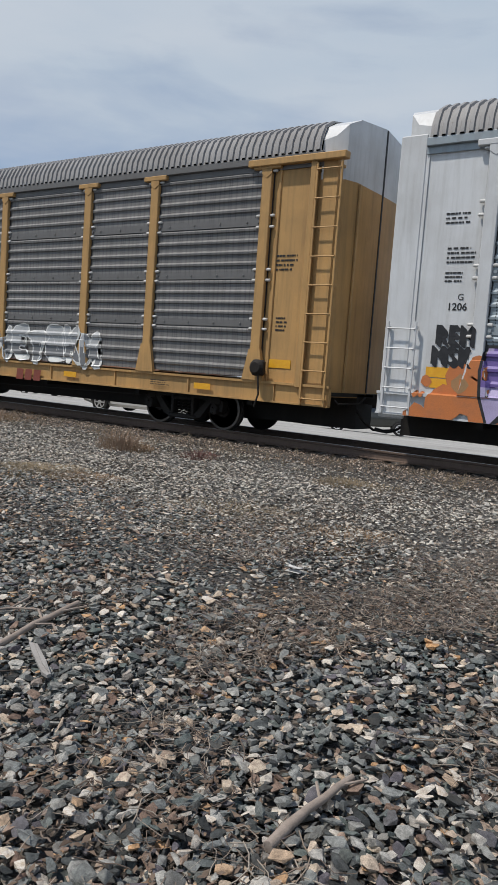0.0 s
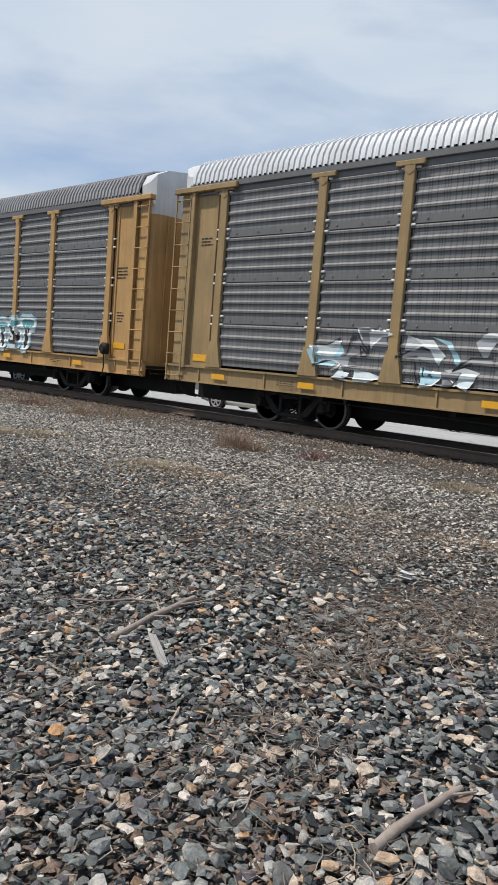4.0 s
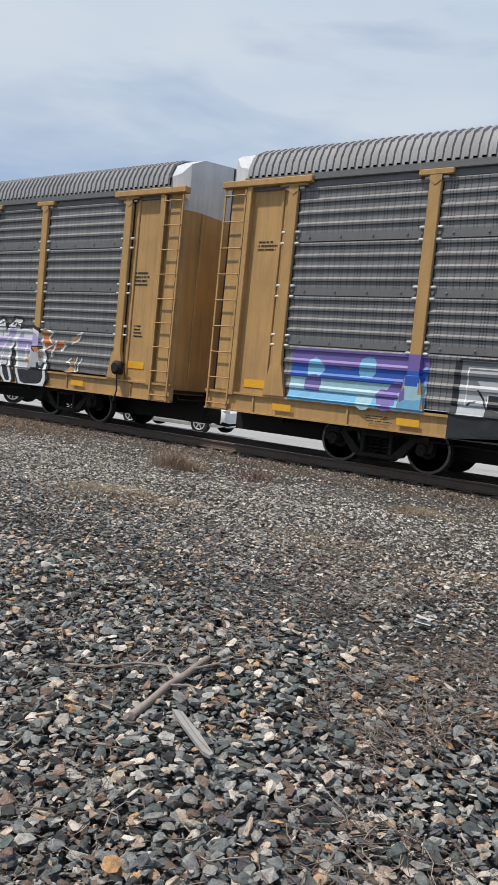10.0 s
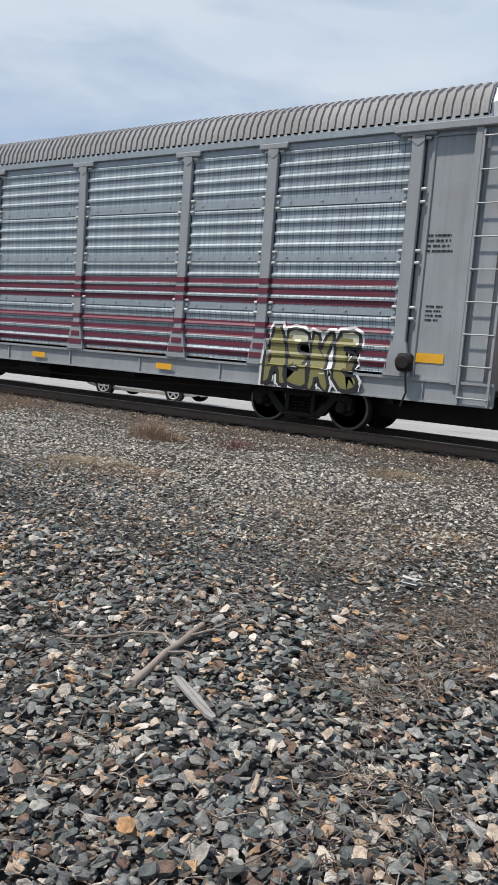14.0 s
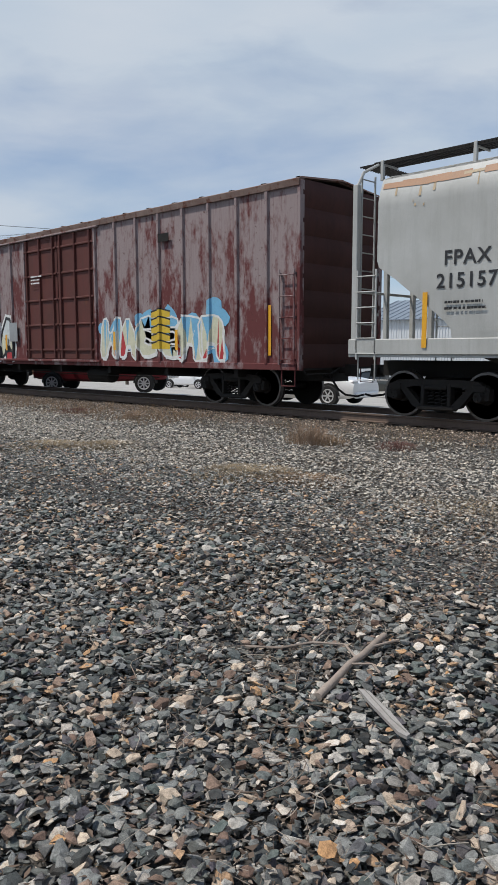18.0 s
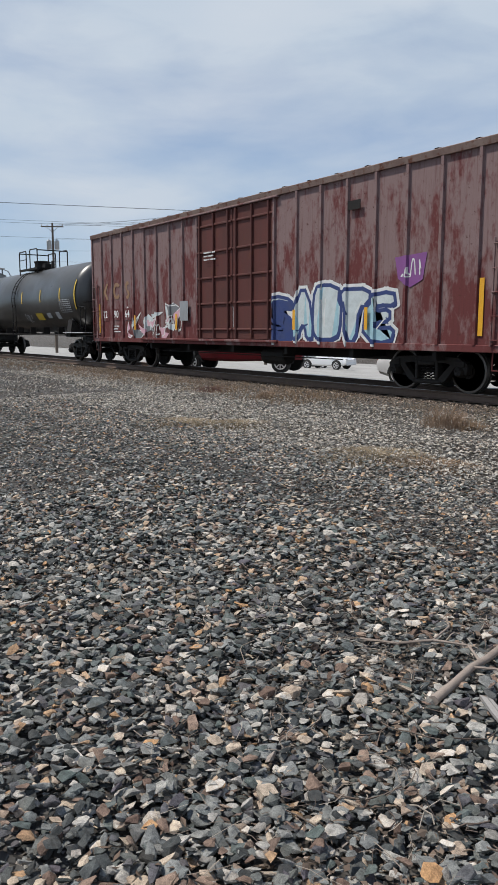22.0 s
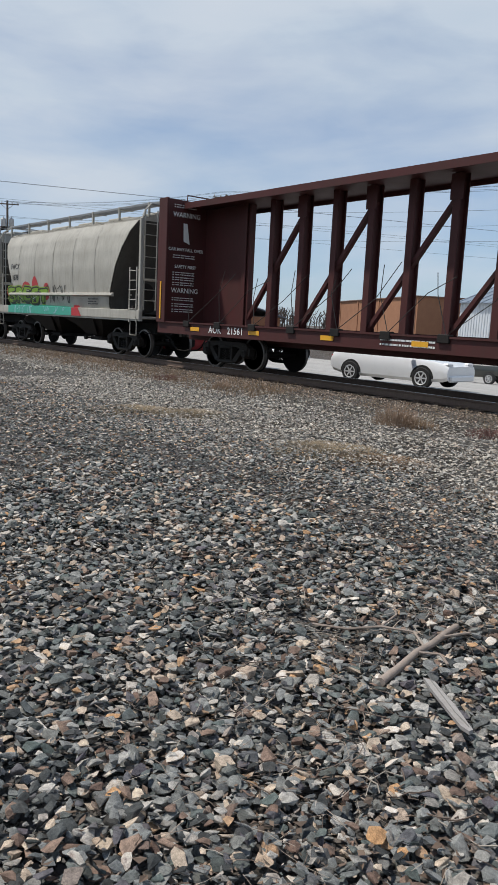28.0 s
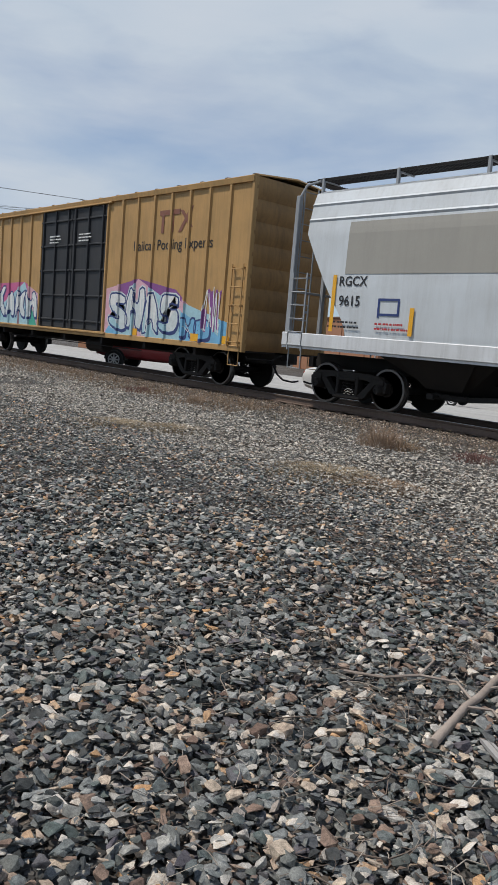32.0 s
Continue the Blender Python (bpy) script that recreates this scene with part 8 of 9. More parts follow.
for x_ in (-3.6, -2.0, -0.3, 1.4, 3.1):
    s = Shape()
    s.grid([[(x_ - 0.02, -float(np.interp(z_, [z for q, z in P_ROUND], [q for q, z in P_ROUND])) - 0.008, z_), (x_ + 0.02, -float(np.interp(z_, [z for q, z in P_ROUND], [q for q, z in P_ROUND])) - 0.008, z_)] for z_ in [1.9 + 0.15 * i for i in range(16)]])
    part("weld_seam", s, M_PRIMER, c)
s = Shape()
s.prism([(-1.6, 1.86), (-1.58, 1.92), (-1.5, 1.95), (-1.5, 1.83)], "x", -4.6, 4.4)
part("belt_rail", s, M_CEMENT, c)
stencil(c, 3.0, 1.65, 0.8, 0.25, 3, M_INK_K, -1.53, 8)

# beige hopper with the big letters
c, f = CARS[22], shell_face(P_BEIGE)
p = Spray(35)
p.text("HNR", -2.65, 1.12, 4.1, 1.42, ["yellow"], "black", 0.09, "")
for x_, z_ in ((-2.4, 1.4), (-1.5, 2.1), (0.1, 1.3), (1.1, 1.9)):
    p.scrawl(x_, z_, 0.6, 0.26, 3, "red", 0.03, 6)
p.lay(c, f, "big yellow block letters with black shadow")
p = Spray(36)
p.scrawl(-3.9, 1.72, 0.9, 0.5, 4, "black", 0.03)
p.scrawl(1.95, 2.15, 0.8, 0.45, 4, "black", 0.035)
p.scrawl(2.0, 1.75, 0.5, 0.4, 2, "black", 0.035)
p.lay(c, f, "black spray-can tags")
draped(c, f, "HWCX", -4.6, 2.68, 0.28, "black")
draped(c, f, "13669", -4.6, 2.28, 0.28, "black")
stencil(c, -4.6, 1.95, 0.8, 0.2, 2, M_INK_K, -1.548, 4)
for x_ in (-5.15, 3.5):
    plate(c, x_, 2.2, 0.10, 1.1, M_REFL, -1.548, "reflector_stripe")

# last black tank car
c = CARS[23]
m = Spray(37)
me = letters("UTLX  642774", 0.36, 0.006, 1.08)
for pg in me.polygons:
    m.poly([(-4.2 + me.vertices[i].co.x, 2.36 + me.vertices[i].co.z) for i in pg.vertices], "yellow", 1)
for k in range(3):
    m.line([(-5.3, 1.98 - 0.14 * k), (-3.6 - 0.2 * k, 1.98 - 0.14 * k)], 0.05, "olive", 1)
for k in range(6):
    m.line([(-2.9, 2.8 + 0.07 * k), (-2.2, 2.8 + 0.07 * k)], 0.035, "olive", 1)
for k in range(8):
    m.line([(4.95, 2.1 + 0.08 * k), (5.95, 2.1 + 0.08 * k)], 0.022, "silver", 1)
for k in range(6):
    m.line([(4.95 + 0.2 * k, 2.1), (4.95 + 0.2 * k, 2.66)], 0.022, "silver", 1.2)
m.line([(-2.75, 2.15), (-2.55, 2.32), (-2.6, 1.35)], 0.08, "white", 2)
m.line([(-2.9, 1.3), (-2.5, 1.36), (-2.2, 1.26)], 0.08, "white", 2)
m.line([(-1.9, 2.25), (-2.25, 2.1), (-2.15, 1.85), (-1.85, 1.7), (-1.8, 1.45), (-2.05, 1.32), (-2.3, 1.42)], 0.08, "white", 2)
m.line([(-1.95, 2.2), (-1.1, 2.15)], 0.07, "white", 2)
m.line([(-1.55, 2.2), (-1.5, 1.3)], 0.07, "white", 2)
for k, (x_, w_) in enumerate(((-0.1, 1.3), (0.9, 1.2), (1.8, 1.3), (2.9, 1.2))):
    pts = [(x_ + w_ * (0.5 - 0.5 * math.cos(a)) * (0.7 + 0.3 * math.sin(k + a)), 1.95 + 0.62 * math.sin(a * 1.15 + 0.3) - 0.18 * a / 3) for a in [0.2 * i for i in range(22)]]
    m.line(pts, 0.085, "white", 2)
m.line([(0.3, 1.55), (0.8, 1.85), (1.5, 1.9), (1.9, 1.2), (1.3, 1.02)], 0.08, "white", 2)
m.line([(2.2, 1.1), (3.2, 1.2), (3.6, 1.5), (3.9, 2.1), (4.6, 1.85), (5.2, 2.0), (5.55, 1.7), (5.6, 1.3)], 0.08, "white", 2)
m.scrawl(4.0, 2.05, 0.8, 0.35, 3, "silver", 0.03)
m.lay(c, TANK_FACE, "white looping scrawl and yellow numbers", "lettering")

# pale hopper with taupe patch
c, f = CARS[24], shell_face(P_STRAIGHT)
p = Spray(38)
s = Shape()
zs = [2.72 + 0.12 * i for i in range(10)]
s.grid([[(x_, f[0](0, z_) - 0.003, z_) for x_ in (-3.9, 0, 4.9)] for z_ in zs])
part("repaint_patch", s, M_PRIMER, c, "taupe repainted patch")
draped(c, f, "RGCX", -3.65, 2.56, 0.28, "black")
draped(c, f, "9615", -3.7, 2.15, 0.30, "black")
p.line([(-2.9, 1.9), (-2.4, 1.9), (-2.4, 2.2), (-2.9, 2.2), (-2.9, 1.85)], 0.05, "navy", 1)
p.lay(c, f, "small blue painted square outline")
stencil(c, -3.8, 1.66, 0.9, 0.2, 2, M_INK_K, -1.535, 4)
stencil(c, -2.5, 1.66, 0.9, 0.2, 2, INKS["red"], -1.535, 5)
stencil(c, 0.8, 1.62, 0.9, 0.2, 2, M_INK_K, -1.535, 6)
plate(c, 3.15, 1.72, 0.5, 0.36, M_INK_K, -1.535)
for x_, h_ in ((-4.15, 1.2), (-2.05, 0.55), (0.05, 0.55), (2.2, 0.55), (4.4, 1.2)):
    plate(c, x_, 1.5 + h_ / 2, 0.10, h_, M_REFL, -1.535, "reflector_stripe")

# ochre boxcar
c = CARS[25]
f = box_face(box_ribs(18.6, (-1.76, 2.65), 0.83))
p = Spray(39)
p.poly([(2.75, 0.95), (8.7, 0.95), (8.7, 1.5), (7.0, 1.9), (6.4, 2.3), (4.5, 2.6), (2.75, 2.3)], ["sky", "ice", "rose", "purple"], 0.2)
p.blocks(3.0, 6.6, 1.1, 2.35, 4, ["ice", "pale", "white", "white"], "navy", "pale", "", 0.9, 0.05)
p.blocks(6.7, 8.0, 1.0, 1.6, 2, ["sky", "ice"], "navy", "", "", 0.6, 0.05)
p.scrawl(7.6, 1.3, 0.8, 1.0, 4, "purple", 0.07)
p.scrawl(7.65, 1.3, 0.8, 1.0, 4, "white", 0.03, 5)
p.lay(c, f, "pink, purple and icy blue graffiti")
p = Spray(40)
p.poly([(-6.5, 0.95), (-1.9, 0.95), (-1.9, 2.1), (-3.0, 2.5), (-6.5, 2.4)], ["mint", "ice", "rose", "pink"], 0.2)
p.blocks(-6.3, -2.0, 1.2, 2.3, 5, ["pale", "white"], "navy", "", "", 0.9, 0.05)
p.lay(c, f, "pale graffiti beside the doors")
sign_on(c, "Railcar Pooling Experts", 6.0, 3.52, 0.40, M_INK_K, -1.47, 0.002)
s = Shape()
mt = spray_paint("faded_brown_logo", (0.20, 0.075, 0.045))
s.box(5.4, 6.35, -1.474, -1.469, 4.32, 4.46).box(5.5, 5.62, -1.474, -1.469, 3.85, 4.32).box(5.95, 6.07, -1.474, -1.469, 3.85, 4.32)
s.add([(6.3, -1.471, 3.85), (6.45, -1.471, 3.85), (6.95, -1.471, 4.5), (6.8, -1.471, 4.5)], [(0, 1, 2, 3)]).add([(6.8, -1.4712, 3.95), (6.95, -1.4712, 3.95), (6.5, -1.4712, 4.42), (6.35, -1.4712, 4.42)], [(0, 1, 2, 3)])
part("logo", s, mt, c, "faded brown block logo")
for x_ in (-0.6, 1.4):
    stencil(c, x_, 3.9, 0.8, 0.3, 3, M_INK_W, -1.56, 3)
for x_ in (4.4, 7.4, 8.6):
    plate(c, x_, 1.06, 0.4, 0.2, M_REFL, -1.475)


# ---- parked vehicles in the yard ----
def car_paint(name, col, rough=0.25):
    m, n, l, p = mat_base(name)
    co = n.new("ShaderNodeTexCoord").outputs["Object"]
    f = noise_node(n, l, co, 3.0, 5, 0.6)
    l.new(mix_node(n, l, ramp_node(n, l, f, [(0.5, (0, 0, 0)), (0.8, (0.3, 0.3, 0.3))]), col, tuple(v * 0.7 + 0.03 for v in col)), p.inputs["Base Color"])
    p.inputs["Roughness"].default_value, p.inputs["Coat Weight"].default_value = rough, 0.6
    return m


M_CARWHITE, M_CARRED = car_paint("white_car_paint", (0.72, 0.73, 0.74)), car_paint("red_truck_paint", (0.16, 0.010, 0.015), 0.4)
M_CARDARK, M_CARSILVER = car_paint("dark_olive_truck_paint", (0.030, 0.032, 0.028)), car_paint("silver_car_paint", (0.36, 0.38, 0.40))
M_TYRE, M_RIM = plain("tyre_rubber", (0.018, 0.018, 0.018), 0.85), plain("alloy_rim", (0.60, 0.60, 0.61), 0.4, 0.3)
M_CHROME, M_LAMP = plain("chrome_trim", (0.7, 0.7, 0.7), 0.12, 1.0), plain("red_tail_lens", (0.35, 0.01, 0.01), 0.2)


def tyre_mesh(r, w):
    s = Shape()
    s.slot = 0
    s.lathe([(-w / 2, r * 0.62), (-w / 2, r * 0.93), (-w * 0.36, r), (w * 0.36, r), (w / 2, r * 0.93), (w / 2, r * 0.62)], "y", 26)
    return s.mesh("tyre", 40)


def rim_mesh(r, w, spokes):
    s = Shape()
    turn_ = [2 * math.pi * i / 26 for i in range(27)]
    s.grid([[(q * r * math.cos(a), y_, q * r * math.sin(a)) for a in turn_] for y_, q in ((-w * 0.40, 0.56), (-w * 0.43, 0.66), (-w * 0.45, 0.60), (-w * 0.40, 0.54))])
    s.lathe([(-w * 0.44, r * 0.04), (-w * 0.44, r * 0.13), (-w * 0.2, r * 0.15)], "y", 14)
    for i in range(spokes):
        a = 2 * math.pi * i / spokes
        c_, d_ = math.cos(a), math.sin(a)
        q = [(0.10, -0.075), (0.60, -0.06), (0.60, 0.06), (0.10, 0.075)]
        pts = [(r * (u_ * c_ - v_ * d_), -w * 0.43, r * (u_ * d_ + v_ * c_)) for u_, v_ in q] + [(r * (u_ * c_ - v_ * d_), -w * 0.25, r * (u_ * d_ + v_ * c_)) for u_, v_ in q]
        s.add(pts, [(0, 1, 2, 3), (7, 6, 5, 4), (0, 4, 5, 1), (2, 6, 7, 3), (1, 5, 6, 2), (3, 7, 4, 0)])
    return s.mesh("rim", 40)


def body_loft(rows):
    """Rows of cross-sections along x: (x, list of (y, z) for one side from sill to top centre), mirrored."""
    s = Shape()
    s.grid([[(x, -y, z) for y, z in sec] + [(x, y, z) for y, z in sec[::-1]] for x, sec in rows])
    for x, sec in (rows[0], rows[-1]):
        ring = [(x, -y, z) for y, z in sec] + [(x, y, z) for y, z in sec[::-1]]
        s.add(ring, [tuple(range(len(ring)))])
    return s


def vehicle(kind, x, y, turn, paint_m, label, group="parked vehicles", spokes=6, longer=0.0):
    """kind: sedan, pickup. It stands with its wheelbase's middle at the place, front towards +x before the turn."""
    z = level(x, y) + 0.012
    v = thing("sedan" if kind == "sedan" else "pickup_truck" if kind == "pickup" else "suv", label, "car" if kind != "pickup" else "pickup truck", group, (x, y, z))
    v.rotation_euler = (0, 0, radians(turn))
    if kind == "sedan":
        base, r, w, half = 2.80, 0.345, 0.225, 0.90
        line = [(-2.28, 0.52, 0.86), (-2.2, 0.34, 0.98), (-1.75, 0.24, 1.05), (-1.0, 0.22, 1.00), (0.3, 0.22, 0.97), (1.1, 0.22, 0.95), (1.75, 0.24, 0.90), (2.12, 0.27, 0.83), (2.30, 0.33, 0.74)]
        cab = [(-1.75, 1.04, 1.05), (-0.95, 1.02, 1.40), (-0.2, 1.00, 1.46), (0.35, 0.98, 1.41), (1.25, 0.94, 0.97)]
    elif kind == "suv":
        base, r, w, half = 2.75, 0.37, 0.24, 0.94
        line = [(-2.25, 0.6, 1.05), (-2.15, 0.4, 1.12), (-1.0, 0.30, 1.10), (0.3, 0.30, 1.08), (1.2, 0.30, 1.06), (1.9, 0.34, 0.98), (2.25, 0.42, 0.80)]
        cab = [(-2.15, 1.11, 1.15), (-1.85, 1.1, 1.68), (-0.4, 1.09, 1.74), (0.35, 1.08, 1.66), (1.15, 1.06, 1.08)]
    else:
        base, r, w, half = 3.6, 0.40, 0.27, 1.0
        line = [(-2.9, 0.62, 1.28), (-2.85, 0.56, 1.32), (-0.75, 0.46, 1.30), (0.0, 0.44, 1.30), (1.1, 0.46, 1.28), (1.8, 0.50, 1.22), (2.65, 0.54, 1.14), (2.85, 0.62, 1.02)]
        cab = [(-0.85, 1.29, 1.33), (-0.70, 1.29, 1.86), (0.35, 1.29, 1.92), (0.85, 1.28, 1.84), (1.55, 1.26, 1.30)]
    base += longer
    rows = [(a, [(half * 0.88, lo), (half * 0.985, lo + 0.10), (half, (lo + hi) / 2), (half * 0.97, hi - 0.10), (half * 0.90, hi), (0.0, hi + 0.03)]) for a, lo, hi in line]
    body = part("body", body_loft(rows), paint_m, v, smooth=35)
    rows = [(a, [(half * 0.86, lo - 0.02), (half * (0.86 - 0.16 * (hi - lo) / 0.5), (lo + hi) / 2), (half * (0.86 - 0.26 * (hi - lo) / 0.5), hi - 0.03), (0.0, hi + 0.02)]) for a, lo, hi in cab]
    part("greenhouse", body_loft(rows), M_GLASS, v, "dark glazed windows", smooth=35)
    rf = Shape()
    a0, a1 = cab[1], cab[-2]
    rf.grid([[(a, y_, h_ + 0.03 - 0.04 * abs(y_)) for y_ in (-half * 0.66, 0, half * 0.66)] for a, _, h_ in cab[1:-1]])
    part("roof_panel", rf, paint_m, v, smooth=35)
    for k in (-1, 1):
        for a in (cab[1][0] + 0.02, (cab[1][0] + cab[-2][0]) / 2, cab[-2][0]):
            pl = Shape()
            pl.tube([(a, k * half * 0.87, cab[2][1]), (a * 0.96, k * half * 0.62, cab[2][2] - 0.04)], 0.035, 5)
            part("pillar", pl, paint_m, v)
    for fx in (-base / 2, base / 2):
        for k in (-1, 1):
            ar = Shape()
            q = [(fx + (r + 0.075) * math.cos(a), r + (r + 0.075) * math.sin(a)) for a in [math.pi * i / 12 for i in range(13)]]
            ar.prism(q, "y", k * (half + 0.004), k * (half - 0.35))
            part("wheel_arch", ar, M_TYRE, v)
            t = part("wheel", kept(("tyre", r), lambda: tyre_mesh(r, w)), [M_TYRE], v, "black tyre", at=Matrix.Translation((fx, k * (half - 0.065), r)) @ (Matrix() if k < 0 else FLIP))
            part("rim", kept(("rim", r, spokes), lambda: rim_mesh(r, w, spokes)), M_RIM, t, "silver alloy rim", at=(0, -0.1 * w, 0))
    f0, b0 = line[-1], line[0]
    for k in (-1, 1):
        h = Shape()
        h.cbox(f0[0] - 0.22, f0[0] - 0.02, min(k * half * 0.55, k * half * 0.90), max(k * half * 0.55, k * half * 0.90), f0[2] - 0.04, f0[2] + 0.12, 0.03)
        part("headlight", h, M_RIM, v)
        h = Shape()
        h.cbox(b0[0] - 0.02, b0[0] + 0.14, min(k * half * 0.6, k * half * 0.96), max(k * half * 0.6, k * half * 0.96), b0[2] - 0.18, b0[2] + 0.02, 0.03)
        part("tail_light", h, M_LAMP, v)
        m_ = Shape()
        m_.cbox(cab[-1][0] - 0.35, cab[-1][0] - 0.2, min(k * half, k * (half + 0.18)), max(k * half, k * (half + 0.18)), cab[-1][1] + 0.02, cab[-1][1] + 0.16, 0.03)
        part("mirror", m_, paint_m, v)
    bp = Shape()
    bp.cbox(f0[0] - 0.05, f0[0] + 0.08, -half * 0.85, half * 0.85, f0[1] - 0.05, f0[1] + 0.14, 0.04)
    part("front_bumper", bp, M_CHROME if kind == "pickup" else paint_m, v)
    bp = Shape()
    bp.cbox(b0[0] - 0.10, b0[0] + 0.05, -half * 0.85, half * 0.85, b0[1] - 0.06, b0[1] + 0.12, 0.04)
    part("rear_bumper", bp, M_CHROME if kind == "pickup" else paint_m, v)
    if kind == "pickup":
        gr = Shape()
        gr.cbox(f0[0] - 0.06, f0[0] + 0.03, -half * 0.5, half * 0.5, f0[1] + 0.15, f0[2] + 0.06, 0.02)
        part("grille", gr, M_CHROME, v)
        bd = Shape()
        bd.box(-2.75, -0.95, -half * 0.8, half * 0.8, 1.33, 1.345)
        part("bed_cover", bd, M_TYRE, v)
    return v


vehicle("sedan", -17.0, 6.35, 7.5, M_CARWHITE, "white sedan parked beside the railway track")
vehicle("pickup", -27.1, 5.05, 215, M_CARRED, "dark red long pickup truck parked in the yard", spokes=8, longer=0.4)
vehicle("pickup", -18.2, 27.0, 208, M_CARDARK, "dark olive pickup truck parked in the yard", spokes=5)
vehicle("pickup", -32.0, 32.0, 190, M_CARDARK, "dark pickup truck with chrome bumper parked far back", spokes=6)
vehicle("suv", -35.5, 31.0, 15, M_CARSILVER, "silver-blue hatchback parked beside a pickup", spokes=5)
vehicle("pickup", -25.0, 34.0, 285, M_CARWHITE, "white pickup truck facing the railway track", spokes=6)
vehicle("suv", -48.0, 28.0, 20, M_CARWHITE, "white van-like car parked far back", spokes=5)
vehicle("suv", -55.0, 33.0, 10, M_CARSILVER, "silver car parked far back in the yard", spokes=5)
vehicle("pickup", -41.0, 34.0, 200, M_CARRED, "red pickup truck parked far back in the yard", spokes=5)
vehicle("suv", -10.5, 33.0, 80, M_CARWHITE, "white car parked near the metal shed", spokes=5)


# ---- weeds, dry grass, sticks and litter ----
def tuft(s, x, y, z, n, h, spread, rnd, lean=0.5):
    for _ in range(n):
        a, r = rnd.random() * 6.283, spread * math.sqrt(rnd.random())
        bx, by = x + r * math.cos(a), y + r * math.sin(a)
        hh, la = h * rnd.uniform(0.45, 1.1) * (1.0 - 0.6 * (r / spread) ** 2), a + rnd.gauss(0, 0.7)
        dx, dy = math.cos(la) * lean * hh * rnd.random(), math.sin(la) * lean * hh * rnd.random()
        w = 0.0018 + 0.0022 * rnd.random()
        px, py = -math.sin(a) * w, math.cos(a) * w
        k = len(s.v)
        s.v += [(bx - px, by - py, z), (bx + px, by + py, z), (bx + dx * 0.4 + px, by + dy * 0.4 + py, z + hh * 0.6), (bx + dx * 0.4 - px, by + dy * 0.4 - py, z + hh * 0.6), (bx + dx, by + dy, z + hh * 0.95)]
        s.f += [(k, k + 1, k + 2, k + 3), (k + 3, k + 2, k + 4)]
        s.mi += [s.slot] * 2
        if rnd.random() < 0.6:
            k = len(s.v)
            ex, ey = rnd.uniform(-0.06, 0.06), rnd.uniform(-0.06, 0.06)
            s.v += [(bx + dx * 0.5, by + dy * 0.5, z + hh * 0.55), (bx + dx * 0.5 + ex, by + dy * 0.5 + ey, z + hh * 0.8), (bx + dx * 0.5 + ex + 0.006, by + dy * 0.5 + ey, z + hh * 0.79)]
            s.f += [(k, k + 1, k + 2)]
            s.mi += [s.slot]


def weed(x, y, n, h, spread, seed, label, mat, lean=0.7):
    rnd, s = random.Random(seed), Shape()
    tuft(s, x, y, level(x, y) - 0.02, n, h, spread, rnd, lean)
    me = bpy.data.meshes.new("dry_weed")
    me.from_pydata(s.v, [], s.f)
    ob = part("dry_weed", me, mat, None)
    return tagged(ob, label, "weed", "weeds by the track", "stuff")


M_WEED = plain("russet_weed_stems", (0.27, 0.185, 0.125), 0.9)
M_DARKWEED = plain("dark_red_dead_weed", (0.17, 0.085, 0.07), 0.9)
weed(-8.611, -3.641, 620, 0.50, 0.42, 1, "russet dry weed clump beside the rail", M_WEED)
weed(-8.222, -3.495, 260, 0.26, 0.34, 12, "russet dry weed clump beside the rail", M_STRAW2)
weed(-7.152, -3.105, 420, 0.22, 0.40, 2, "low dark red dead weed beside the rail", M_DARKWEED)
weed(-14.692, -2.911, 320, 0.30, 0.28, 3, "small reddish weed clump beside the rail", M_WEED)
weed(-4.087, -3.543, 520, 0.19, 0.50, 4, "pale dry grass tuft beside the rail", M_STRAW)
weed(-3.503, -3.251, 200, 0.13, 0.40, 14, "pale dry grass tuft beside the rail", M_STRAW)
weed(-17.222, -2.765, 500, 0.20, 0.6, 5, "low reddish weed patch on the verge", M_DARKWEED)
weed(-15.276, -7.630, 260, 0.12, 0.5, 15, "low reddish weed patch on the verge", M_DARKWEED)
weed(-11.384, -7.192, 2600, 0.13, 0.85, 6, "pale flattened grass patch in the gravel", M_STRAW, 1.4)
weed(-10.703, -6.462, 1700, 0.12, 0.70, 7, "pale flattened grass patch in the gravel", M_STRAW, 1.4)
weed(-6.908, -6.949, 2300, 0.13, 0.80, 8, "pale flattened grass patch in the gravel", M_STRAW, 1.4)
weed(-6.130, -6.851, 1000, 0.10, 0.65, 9, "pale flattened grass patch in the gravel", M_STRAW2, 1.4)
weed(-3.795, -7.046, 1600, 0.10, 1.0, 16, "pale flattened grass patch in the gravel", M_STRAW, 1.6)
weed(-2.141, -7.143, 1400, 0.09, 0.9, 17, "pale flattened grass patch in the gravel", M_STRAW2, 1.6)

rnd, s = random.Random(77), Shape()
for i in range(1600):
    x = -13.0 - 34 * rnd.random() ** 1.3
    y = rnd.gauss(-2.6, 0.55)
    s.slot = 0
    tuft(s, x, y, level(x, y) - 0.02, 7, 0.17 if rnd.random() < 0.7 else 0.32, 0.16, rnd, 0.8)
me = bpy.data.meshes.new("dry_grass_fringe")
me.from_pydata(s.v, [], s.f)
tagged(part("dry_grass_fringe", me, M_STRAW2, None), "brown dead grass fringe along the rail", "grass", kind="stuff")
s = Shape()
for i in range(420):
    x = -15.0 + 16 * rnd.random()
    y = rnd.gauss(-2.3, 0.45)
    tuft(s, x, y, level(x, y) - 0.02, 5, 0.10 if rnd.random() < 0.75 else 0.26, 0.14, rnd, 0.8)
